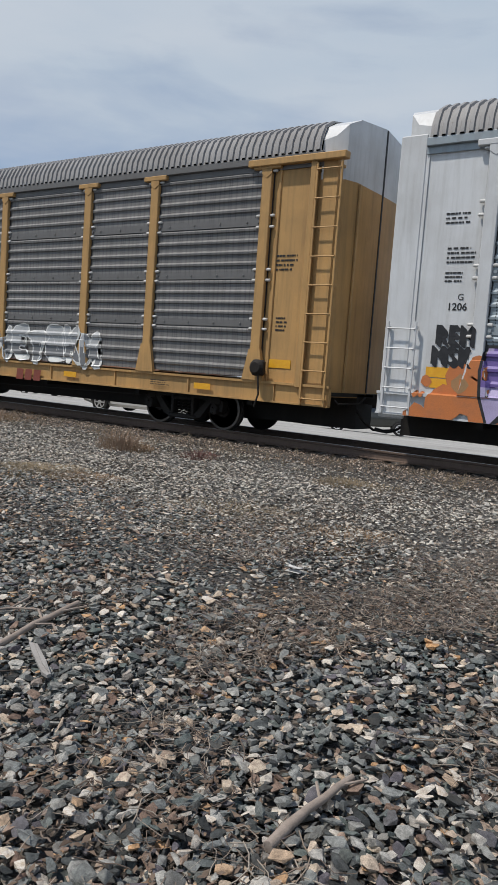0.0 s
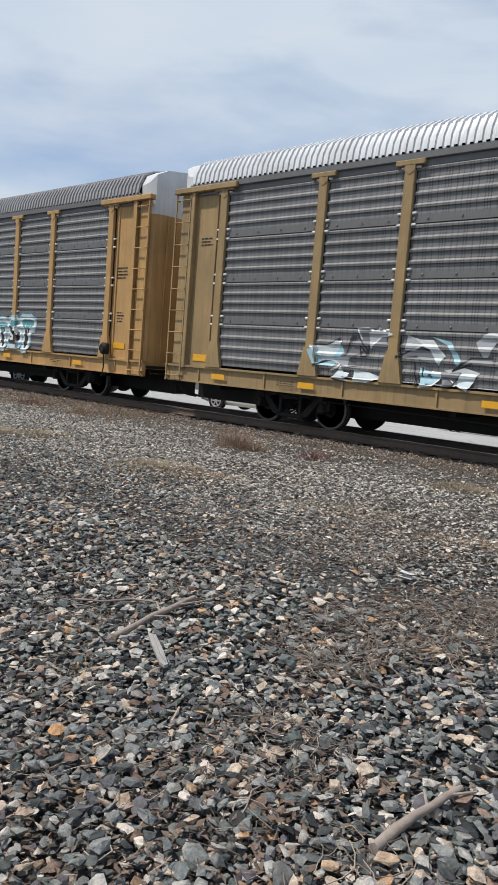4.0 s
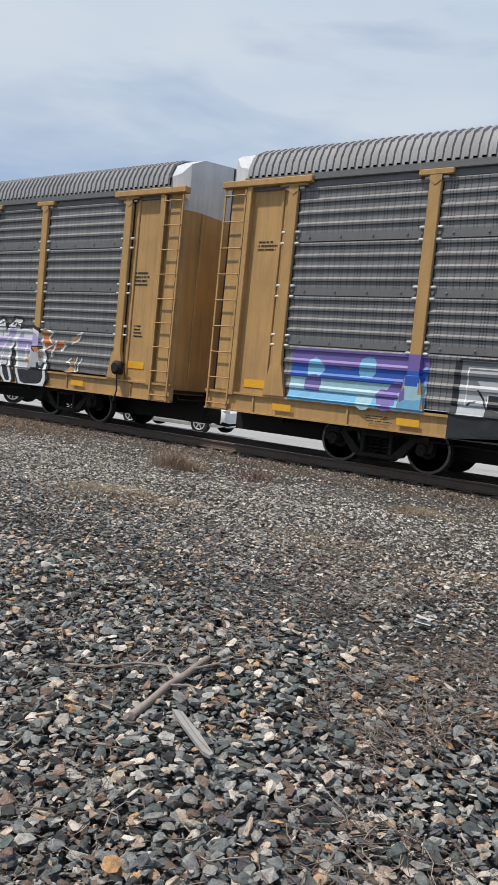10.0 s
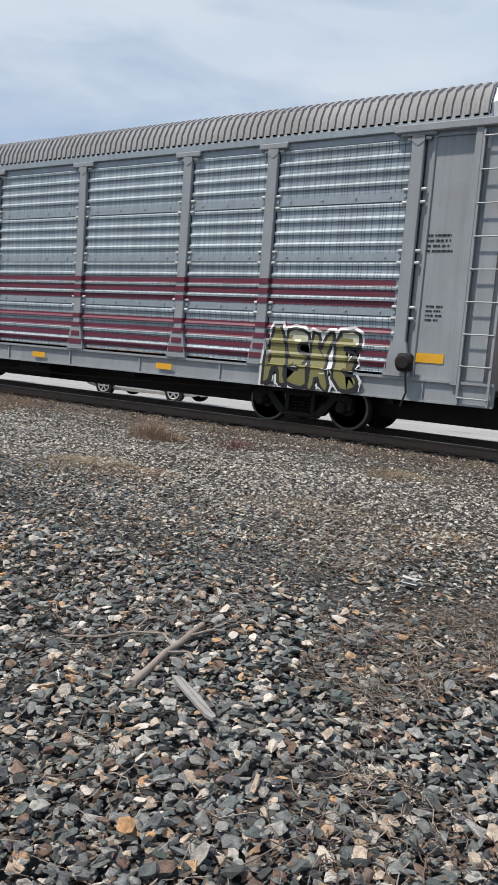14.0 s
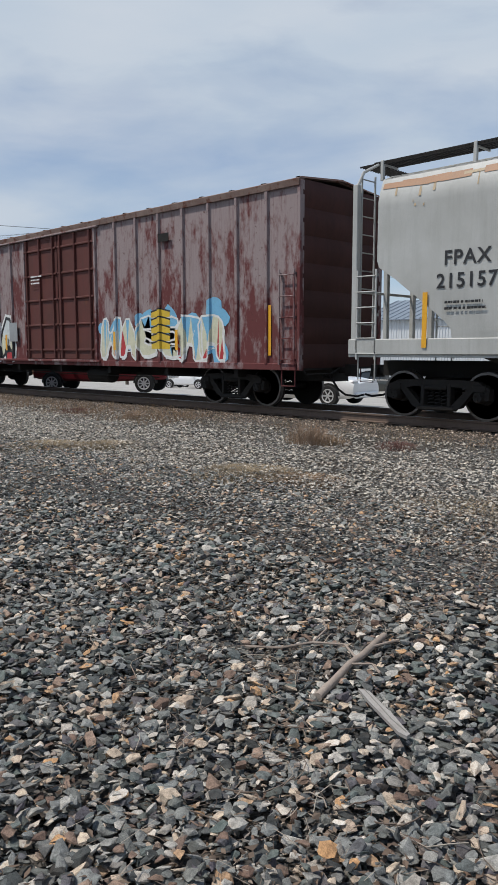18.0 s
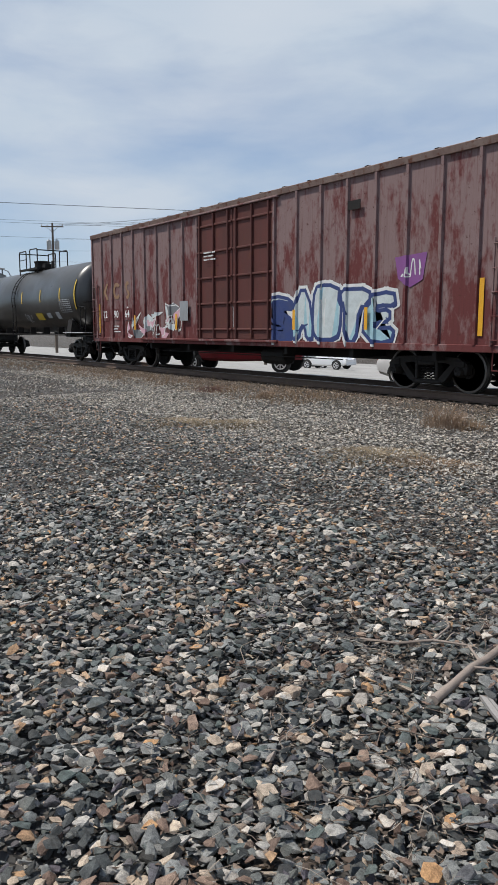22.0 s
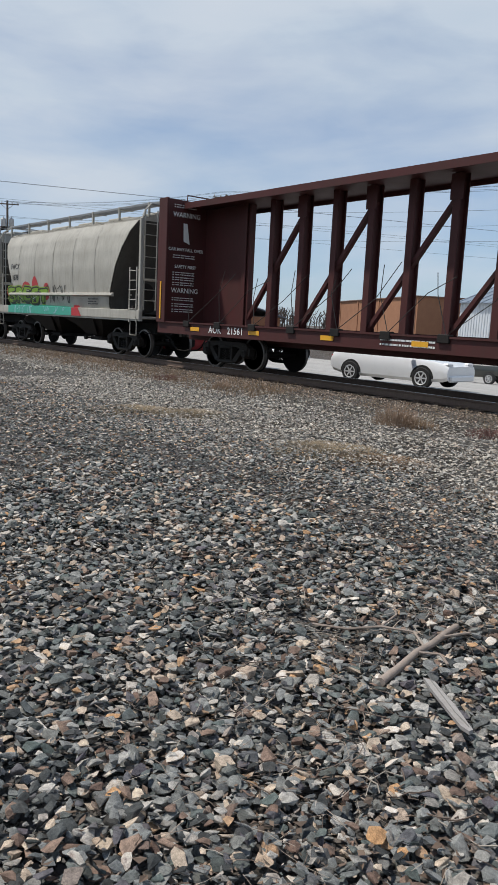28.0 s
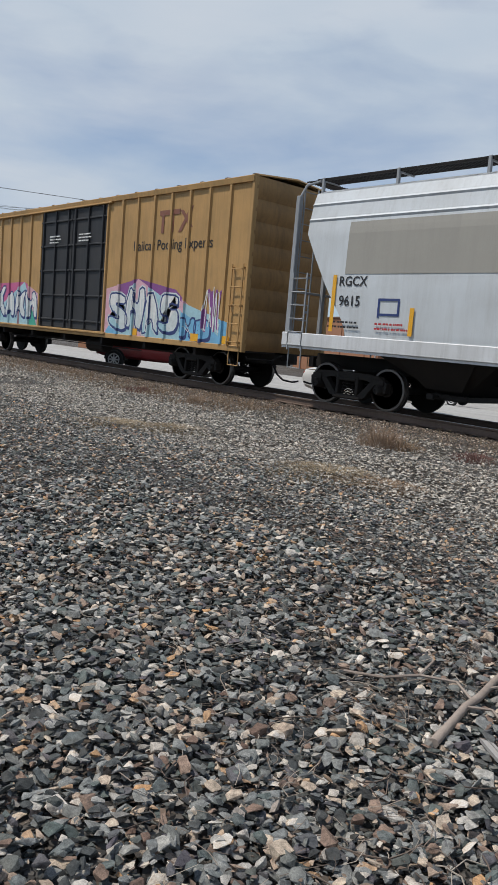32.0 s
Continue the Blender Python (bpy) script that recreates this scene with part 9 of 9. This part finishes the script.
for i in range(700):
    x, y = rnd.uniform(-40, 6), rnd.uniform(3.3, 5.3)
    tuft(s, x, y, level(x, y) - 0.02, 6, 0.09, 0.2, rnd, 1.0)
me = bpy.data.meshes.new("sparse_dry_grass")
me.from_pydata(s.v, [], s.f)
tagged(part("sparse_dry_grass", me, M_STRAW, None), "sparse straw-coloured grass along the track", "grass", kind="stuff")

# straw, twigs and leaf litter lying on the stones
def twig_material():
    m, n, l, p = mat_base("dry_twigs_and_straw")
    geo = n.new("ShaderNodeNewGeometry")
    l.new(ramp_node(n, l, geo.outputs["Random Per Island"], [(0.0, (0.07, 0.05, 0.04)), (0.4, (0.15, 0.112, 0.088)), (0.7, (0.25, 0.20, 0.155)), (1.0, (0.36, 0.315, 0.26))]), p.inputs["Base Color"])
    p.inputs["Roughness"].default_value = 0.85
    return m


M_STALK = twig_material()
M_LITTER = paint("dead_leaf_litter", (0.12, 0.082, 0.06), 0.9, dirt=(0.20, 0.155, 0.12), amount=0.8, streaks=0.1)
s = Shape()
for i in range(17000):
    near = rnd.random() < 0.6
    x, y = (rnd.gauss(-1.0, 1.1), rnd.uniform(-11.0, -6.6)) if near else (rnd.uniform(-9, 0.5), rnd.uniform(-12.4, -3.2))
    if noise.noise(Vector((x * 0.8, y * 0.8, 4.0))) < (-0.1 if near else 0.12):
        continue
    z, a, ln = level(x, y) + rnd.uniform(0.055, 0.095), rnd.random() * 6.283, rnd.uniform(0.04, 0.20)
    c_, d_, w = math.cos(a), math.sin(a), rnd.uniform(0.0007, 0.0019)
    b = rnd.uniform(-0.3, 0.3)
    pts = [(x, y, z), (x + c_ * ln / 2 - d_ * b * ln / 2, y + d_ * ln / 2 + c_ * b * ln / 2, z + rnd.uniform(-0.005, 0.02)), (x + c_ * ln, y + d_ * ln, z + rnd.uniform(-0.012, 0.02))]
    k = len(s.v)
    for q in pts:
        s.v += [(q[0] - d_ * w, q[1] + c_ * w, q[2]), (q[0] + d_ * w, q[1] - c_ * w, q[2])]
    s.f += [(k, k + 1, k + 3, k + 2), (k + 2, k + 3, k + 5, k + 4)]
me = bpy.data.meshes.new("straw_litter")
me.from_pydata(s.v, [], s.f)
tagged(part("straw_litter", me, M_STALK, None), "loose straw and thin twigs on the gravel", "straw", kind="stuff")
s = Shape()
for i in range(6000):
    x, y = (rnd.gauss(-0.8, 0.9), rnd.uniform(-12.8, -8.8)) if i % 2 else (rnd.uniform(-6.5, 0.5), rnd.uniform(-10.2, -6.4))
    if noise.noise(Vector((x * 0.8, y * 0.8, 4.0))) < -0.1:
        continue
    z, a, r = level(x, y) + rnd.uniform(0.04, 0.085), rnd.random() * 6.283, rnd.uniform(0.006, 0.018)
    k = len(s.v)
    s.v += [(x + r * math.cos(a + 1.57 * j) * (1.6 if j % 2 == 0 else 0.7), y + r * math.sin(a + 1.57 * j) * (1.6 if j % 2 == 0 else 0.7), z + rnd.uniform(-0.008, 0.012)) for j in range(4)]
    s.f += [(k, k + 1, k + 2), (k, k + 2, k + 3)]
me = bpy.data.meshes.new("leaf_litter")
me.from_pydata(s.v, [], s.f)
tagged(part("leaf_litter", me, M_LITTER, None), "brown dead leaf fragments among the stones", "leaf litter", kind="stuff")

s = Shape()
for i in range(1300):
    x, y = (rnd.gauss(-0.7, 1.0), rnd.uniform(-11.6, -8.2)) if i % 4 else (rnd.uniform(-5.5, 0.4), rnd.uniform(-12.2, -8.0))
    if noise.noise(Vector((x * 0.8, y * 0.8, 4.0))) < -0.15:
        continue
    a, ln, turn_ = rnd.random() * 6.283, rnd.uniform(0.08, 0.34), rnd.gauss(0, 0.5)
    pts = []
    for j in range(5):
        pts.append((x, y, level(x, y) + 0.062 + rnd.uniform(0.0, 0.022)))
        x, y, a = x + ln / 4 * math.cos(a), y + ln / 4 * math.sin(a), a + turn_ + rnd.gauss(0, 0.25)
    s.tube(pts, rnd.uniform(0.0012, 0.0032), 4)
me = bpy.data.meshes.new("twig_litter")
me.from_pydata(s.v, [], s.f)
tagged(part("twig_litter", me, M_STALK, None), "thin curved dry twigs scattered over the gravel", "twigs", kind="stuff")

M_BRANCH = paint("grey_branch_bark", (0.36, 0.30, 0.255), 0.9, dirt=(0.10, 0.072, 0.055), amount=0.85, streaks=0.5, grain=160, bump=0.8)
M_CHIP = paint("split_grey_wood", (0.34, 0.325, 0.31), 0.9, dirt=(0.17, 0.15, 0.135), amount=0.6, grain=120, bump=0.4)


def stick(pts, r0, r1, side, label):
    st = thing("dead_branch", label, "branch", "fallen branches", (*pts[0][:2], level(*pts[0][:2])))
    base = Vector(st.location)
    s, n = Shape(), 10
    rings = []
    for i, q in enumerate(pts):
        r = r0 + (r1 - r0) * i / (len(pts) - 1)
        d = (Vector(pts[min(i + 1, len(pts) - 1)]) - Vector(pts[max(i - 1, 0)])).normalized()
        a = d.cross(Vector((0, 0, 1))).normalized()
        b = a.cross(d)
        rings.append([tuple(Vector(q) - base + r * rnd.uniform(0.88, 1.12) * (math.cos(2 * math.pi * k / n) * a + math.sin(2 * math.pi * k / n) * b)) for k in range(n)])
    s.add([p_ for ring in rings for p_ in ring], [(i * n + k, i * n + (k + 1) % n, (i + 1) * n + (k + 1) % n, (i + 1) * n + k) for i in range(len(pts) - 1) for k in range(n)] + [tuple(range(n)), tuple(range((len(pts) - 1) * n, len(pts) * n))])
    part("stem", s, M_BRANCH, st, smooth=60)
    for q in side:
        s = Shape()
        s.tube([Vector(p_) - base for p_ in q], r1 * 0.45, 6)
        part("twig", s, M_BRANCH, st)
    return st


def on_ground(x, y, up):
    return (x, y, level(x, y) + up + 0.04)


stick([on_ground(-2.491, -10.909, 0.03), on_ground(-2.530, -10.724, 0.035), on_ground(-2.564, -10.549, 0.045), on_ground(-2.569, -10.413, 0.045), on_ground(-2.593, -10.276, 0.05), on_ground(-2.617, -10.131, 0.05)], 0.024, 0.017,
      [[on_ground(-2.569, -10.471, 0.045), on_ground(-2.724, -10.374, 0.05), on_ground(-2.900, -10.452, 0.05), on_ground(-3.016, -10.607, 0.045), on_ground(-3.211, -10.695, 0.035)], [on_ground(-2.559, -10.549, 0.05), on_ground(-2.452, -10.491, 0.06), on_ground(-2.374, -10.529, 0.05)], [on_ground(-2.588, -10.315, 0.05), on_ground(-2.501, -10.160, 0.065)], [on_ground(-2.900, -10.452, 0.05), on_ground(-2.938, -10.276, 0.05), on_ground(-3.036, -10.179, 0.04)]],
      "forked pale dead branch lying on the gravel")
stick([on_ground(-0.292, -11.356, 0.03), on_ground(-0.297, -11.201, 0.04), on_ground(-0.292, -11.074, 0.05), on_ground(-0.277, -10.958, 0.05), on_ground(-0.272, -10.851, 0.05), on_ground(-0.263, -10.743, 0.045)], 0.022, 0.015,
      [[on_ground(-0.272, -10.841, 0.05), on_ground(-0.195, -10.743, 0.06)], [on_ground(-0.282, -10.987, 0.05), on_ground(-0.350, -10.899, 0.06)]], "pale dead branch lying on the gravel")
s = Shape()
s.prism([(-0.25, -0.020), (-0.1, -0.027), (0.2, -0.026), (0.25, -0.008), (0.24, 0.014), (0.05, 0.023), (-0.2, 0.020)], "z", 0.0, 0.018)
s.prism([(-0.22, 0.002), (0.1, -0.006), (0.22, 0.004), (0.08, 0.012)], "z", 0.018, 0.026)
cp = part("wood_splinter", s, M_CHIP, None, at=Matrix.Translation(on_ground(-2.135, -10.850, 0.045)) @ Matrix.Rotation(radians(-30), 4, "Z") @ Matrix.Rotation(radians(4), 4, "X"))
tagged(cp, "flat grey split wood piece on the gravel", "wood piece")
s = Shape()
s.grid([[(0.065 * i - 0.065 + rnd.uniform(-0.015, 0.015), 0.04 * j - 0.04 + rnd.uniform(-0.015, 0.015), 0.02 + rnd.uniform(0, 0.02)) for i in range(3)] for j in range(3)])
s.grid([[(0.065 * i - 0.065, 0.04 * j - 0.04, 0.0) for i in range(3)] for j in range(3)])
lt = part("paper_scrap", s, plain("dirty_white_paper", (0.5, 0.49, 0.47), 0.8), None, at=on_ground(-1.897, -8.545, 0.02))
tagged(lt, "crumpled dirty white scrap on the gravel", "litter")


# ---- loose stones, straw and weeds on the verge ----
def stone_material(name, stops, dust_col, dust_most, rough=0.8):
    m, n, l, p = mat_base(name)
    geo, info = n.new("ShaderNodeNewGeometry"), n.new("ShaderNodeObjectInfo")
    r = math_node(n, l, "FRACT", math_node(n, l, "ADD", geo.outputs["Random Per Island"], math_node(n, l, "MULTIPLY", info.outputs["Random"], 7.31)))
    col = ramp_node(n, l, r, stops)
    co = n.new("ShaderNodeTexCoord").outputs["Object"]
    fine, mid = noise_node(n, l, co, 190.0, 4, 0.7), noise_node(n, l, co, 34.0, 5, 0.65)
    blotch = ramp_node(n, l, mid, [(0.34, (0.16, 0.16, 0.16)), (0.50, (0.50, 0.50, 0.49)), (0.66, (0.84, 0.83, 0.80))])
    speck = ramp_node(n, l, fine, [(0.34, (0.22, 0.22, 0.22)), (0.66, (0.78, 0.77, 0.75))])
    c = mix_node(n, l, 0.55, col, blotch, "OVERLAY")
    c = mix_node(n, l, 0.50, c, speck, "OVERLAY")
    dust = ramp_node(n, l, noise_node(n, l, co, 5.0, 5, 0.7), [(0.45, (0, 0, 0)), (0.8, (dust_most,) * 3)])
    c = mix_node(n, l, dust, c, dust_col)
    l.new(c, p.inputs["Base Color"])
    p.inputs["Roughness"].default_value, p.inputs["Specular IOR Level"].default_value = rough, 0.2
    bump_node(n, l, math_node(n, l, "ADD", fine, mid), p, 0.9, 0.006)
    return m


SLATE = [(0.0, (0.036, 0.039, 0.040)), (0.13, (0.095, 0.104, 0.106)), (0.18, (0.118, 0.106, 0.124)), (0.24, (0.100, 0.126, 0.120)), (0.34, (0.172, 0.183, 0.183)), (0.50, (0.268, 0.274, 0.266)), (0.55, (0.072, 0.083, 0.079)), (0.66, (0.345, 0.340, 0.322)), (0.725, (0.500, 0.465, 0.422)), (0.745, (0.140, 0.092, 0.074)), (0.80, (0.290, 0.208, 0.163)), (0.845, (0.560, 0.462, 0.366)), (0.885, (0.415, 0.335, 0.262)), (0.91, (0.530, 0.305, 0.152)), (0.925, (0.100, 0.107, 0.109)), (0.98, (0.660, 0.590, 0.515))]
# PALE is for the farther verge; the brightness of grazing light is in its colours.
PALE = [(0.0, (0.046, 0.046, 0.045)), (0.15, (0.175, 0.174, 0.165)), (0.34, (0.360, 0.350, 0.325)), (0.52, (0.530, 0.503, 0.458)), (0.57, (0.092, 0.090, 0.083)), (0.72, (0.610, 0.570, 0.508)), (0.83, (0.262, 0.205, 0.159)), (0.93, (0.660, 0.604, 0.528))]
BED = [(0.0, (0.060, 0.050, 0.044)), (0.35, (0.19, 0.152, 0.128)), (0.6, (0.36, 0.295, 0.245)), (0.8, (0.20, 0.132, 0.09)), (0.95, (0.60, 0.51, 0.43))]
M_STONE = stone_material("crushed_slate", SLATE, (0.24, 0.185, 0.135), 0.22)
M_PALESTONE = stone_material("grazing_lit_dusty_gravel", PALE, (0.36, 0.30, 0.235), 0.35)
M_BEDSTONE = stone_material("brown_ballast", BED, (0.22, 0.165, 0.115), 0.5)


def stone_proto(rnd, n):
    """An angular stone, one unit long: the hull of points on a rounded block."""
    bm = bmesh.new()
    rnd_y, rnd_z = rnd.uniform(0.28, 0.46), rnd.uniform(0.09, 0.22)
    for _ in range(n):
        v = Vector((rnd.gauss(0, 1), rnd.gauss(0, 1), rnd.gauss(0, 1))).normalized()
        k = max(abs(v.x), abs(v.y), abs(v.z))
        v *= rnd.uniform(0.84, 1.10) * (0.74 + 0.26 / k)
        bm.verts.new((v.x * 0.5, v.y * rnd_y, v.z * rnd_z))
    bmesh.ops.convex_hull(bm, input=bm.verts)
    for v in [v for v in bm.verts if not v.link_faces]:
        bm.verts.remove(v)
    bmesh.ops.triangulate(bm, faces=bm.faces)
    bm.verts.index_update()
    out = np.array([v.co[:] for v in bm.verts]), np.array([[v.index for v in f.verts] for f in bm.faces])
    bm.free()
    return out


rs = random.Random(3)
PROTO_FINE = [stone_proto(rs, 12) for _ in range(24)]
PROTO_MID = [stone_proto(rs, 8) for _ in range(20)]


def level_many(x, y):
    base = np.interp(y, GROUND_Y, GROUND_Z)
    return base


def random_turns(count, gen, tilt):
    """Random rotation matrices, mostly lying flat."""
    a, b, c = gen.uniform(0, 2 * np.pi, count), gen.normal(0, tilt, count), gen.normal(0, tilt, count)
    ca, sa, cb, sb, cc, sc = np.cos(a), np.sin(a), np.cos(b), np.sin(b), np.cos(c), np.sin(c)
    z0 = np.zeros(count)
    o = np.ones(count)
    rz = np.stack([ca, -sa, z0, sa, ca, z0, z0, z0, o], 1).reshape(-1, 3, 3)
    ry = np.stack([cb, z0, sb, z0, o, z0, -sb, z0, cb], 1).reshape(-1, 3, 3)
    rx = np.stack([o, z0, z0, z0, cc, -sc, z0, sc, cc], 1).reshape(-1, 3, 3)
    return rz @ ry @ rx


def scatter(name, label, protos, x0, x1, y0, y1, density, lo, hi, seed, keep=None, tilt=0.6, sink=0.04, mat=None, pile=0.03, beta=(1.6, 3.0), parent=None):
    gen = np.random.default_rng(seed)
    count = int((x1 - x0) * (y1 - y0) * density)
    x, y = gen.uniform(x0, x1, count), gen.uniform(y0, y1, count)
    if keep is not None:
        ok = keep(x, y, gen)
        x, y = x[ok], y[ok]
        count = len(x)
    size = lo + (hi - lo) * gen.beta(*beta, count)
    z = level_many(x, y) + size * (0.16 - sink) + gen.uniform(0.0, pile, count)
    bump = np.array([0.035 * noise.noise(Vector((a * 0.5, b * 0.5, 0.0))) + 0.012 * noise.noise(Vector((a * 2.1, b * 2.1, 3.0))) for a, b in zip(x, y)])
    z = z + np.where(y < -2.4, bump, 0.0)
    turns = random_turns(count, gen, tilt)
    kind = gen.integers(0, len(protos), count)
    vs, fs, k = [], [], 0
    for j, (pv, pf) in enumerate(protos):
        i = np.nonzero(kind == j)[0]
        if not len(i):
            continue
        v = np.einsum("nij,mj->nmi", turns[i], pv) * size[i][:, None, None]
        v += np.stack([x[i], y[i], z[i]], 1)[:, None, :]
        f = pf[None] + (np.arange(len(i)) * len(pv))[:, None, None] + k
        k += len(i) * len(pv)
        vs.append(v.reshape(-1, 3))
        fs.append(f.reshape(-1, 3))
    v, f = np.concatenate(vs), np.concatenate(fs)
    me = bpy.data.meshes.new(name)
    me.vertices.add(len(v))
    me.vertices.foreach_set("co", v.ravel())
    me.loops.add(len(f) * 3)
    me.loops.foreach_set("vertex_index", f.ravel().astype(np.int32))
    me.polygons.add(len(f))
    me.polygons.foreach_set("loop_start", np.arange(0, len(f) * 3, 3, dtype=np.int32))
    me.update(calc_edges=True)
    me.validate()
    me.shade_flat()
    me.materials.append(mat or M_STONE)
    ob = new(name, me)
    ob.parent = parent
    return tagged(ob, label, "gravel", kind="stuff")


def verge(x, y, gen):
    """Bare dirt shows between the stones in patches."""
    n_ = np.array([noise.noise(Vector((a * 0.35, b * 0.35, 7.0))) + 0.5 * noise.noise(Vector((a * 1.1, b * 1.1, 2.0))) for a, b in zip(x, y)])
    trodden = np.clip((x + 5.0) / 4.0, 0.0, 1.0) * (y < -4.8)
    return gen.uniform(0, 1, len(x)) < np.clip(1.05 - 0.8 * n_, 0.45, 1.0) * (1.0 - 0.5 * trodden)


scatter("gravel", "angular blue-grey crushed stones with tan and rusty ones between", PROTO_FINE, -8.0, 1.6, -13.9, -9.2, 860, 0.028, 0.125, 1, tilt=0.28, pile=0.068, beta=(1.8, 3.3))
scatter("gravel", "small angular slate chips between the larger stones", PROTO_MID, -8.0, 1.6, -13.9, -9.2, 420, 0.016, 0.045, 11, tilt=0.35, pile=0.05, beta=(1.5, 2.5))
scatter("gravel", "grey crushed stone spread over the verge", PROTO_MID, -17, 1.6, -9.6, -7.2, 880, 0.025, 0.098, 2, verge, tilt=0.24, pile=0.05)
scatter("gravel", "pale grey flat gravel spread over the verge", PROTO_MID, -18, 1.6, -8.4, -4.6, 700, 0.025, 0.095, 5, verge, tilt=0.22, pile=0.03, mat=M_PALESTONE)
scatter("gravel", "grey crushed stone spread over the verge", PROTO_MID, -17, -8.0, -13.9, -9.4, 480, 0.028, 0.105, 3, tilt=0.3, pile=0.035)
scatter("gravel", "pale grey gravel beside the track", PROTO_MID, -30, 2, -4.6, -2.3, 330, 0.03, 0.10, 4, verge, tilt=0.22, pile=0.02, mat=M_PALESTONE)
scatter("ballast", "brown-grey ballast stones beside the rail", PROTO_MID, -30, 2, -2.5, -0.95, 420, 0.025, 0.075, 8, tilt=0.4, pile=0.03, mat=M_BEDSTONE)
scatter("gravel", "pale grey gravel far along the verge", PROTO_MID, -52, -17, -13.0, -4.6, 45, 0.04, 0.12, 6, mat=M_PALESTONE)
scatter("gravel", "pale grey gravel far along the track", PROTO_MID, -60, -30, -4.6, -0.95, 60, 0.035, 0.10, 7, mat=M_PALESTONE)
scatter("gravel", "grey crushed stone spread thinly behind the verge", PROTO_MID, -20, 9, -19, -13.9, 70, 0.03, 0.10, 9)
scatter("gravel", "grey crushed stone spread thinly beside the track", PROTO_MID, 1.6, 9, -13.9, -0.95, 70, 0.03, 0.10, 10)

def littered(x, y, gen):
    """The trodden brown strip along the camera's side of the verge."""
    n_ = np.array([noise.noise(Vector((a * 0.8, b * 0.8, 4.0))) for a, b in zip(x, y)])
    strip = np.exp(-((x + 0.4 + 0.25 * (y + 10.0)) / 2.0) ** 2)
    return gen.uniform(0, 1, len(x)) < np.clip(0.25 + 1.4 * n_, 0.05, 1.0) * strip


scatter("gravel", "small brown stones and dirt crumbs among the gravel", PROTO_MID, -4.5, 1.6, -13.2, -8.0, 1500, 0.012, 0.045, 12, littered, tilt=0.4, pile=0.06, mat=M_BEDSTONE)
scatter("gravel", "small brown stones and dirt crumbs among the gravel", PROTO_MID, -9.0, 1.6, -9.5, -5.0, 1100, 0.012, 0.04, 13, littered, tilt=0.35, pile=0.03, mat=M_BEDSTONE)

# larger stones lying loose on top, each one a piece of the ground
STONE_MESHES = []
for i in range(12):
    pv, pf = stone_proto(rs, 13)
    me = bpy.data.meshes.new("stone")
    me.from_pydata(pv.tolist(), [], pf.tolist())
    me.materials.append(M_STONE)
    STONE_MESHES.append(me)
rnd = random.Random(41)
for i in range(300):
    x, y = rnd.uniform(-4.3, 0.4), rnd.uniform(-12.9, -10.9)
    size = rnd.uniform(0.055, 0.08) if rnd.random() < 0.88 else rnd.uniform(0.075, 0.105)
    ob = new("stone", STONE_MESHES[i % 12])
    ob.parent = ground
    ob.matrix_world = Matrix.Translation((x, y, level(x, y) + 0.045 + 0.1 * size)) @ Euler((rnd.gauss(0, 0.3), rnd.gauss(0, 0.3), rnd.uniform(0, 6.28))).to_matrix().to_4x4() @ Matrix.Scale(size, 4)


# ---- motion of the train ----
def motions():
    for car in CARS:
        u = car.location.x
        walk(car, [(t, pose(u + run(t), 0, 0)) for t in range(0, 33, 2)])
    spin = [i / FPS for i in range(0, 32 * FPS + 1)]
    for w, x, u, r in WHEELS:
        seen = [t for t in spin if -55 < u + run(t) < 14]
        rows = [(t, pose(x, 0, r, 0, math.degrees(run(t) / r) % 360, 0)) for t in seen]
        first = rows[0][1] if rows else pose(x, 0, r)
        last = rows[-1][1] if rows else first
        if not rows or rows[0][0] > 0.01:
            rows.insert(0, (0.0, first))
        if rows[-1][0] < 31.99:
            rows.append((32.0, last))
        walk(w, rows)


motions()
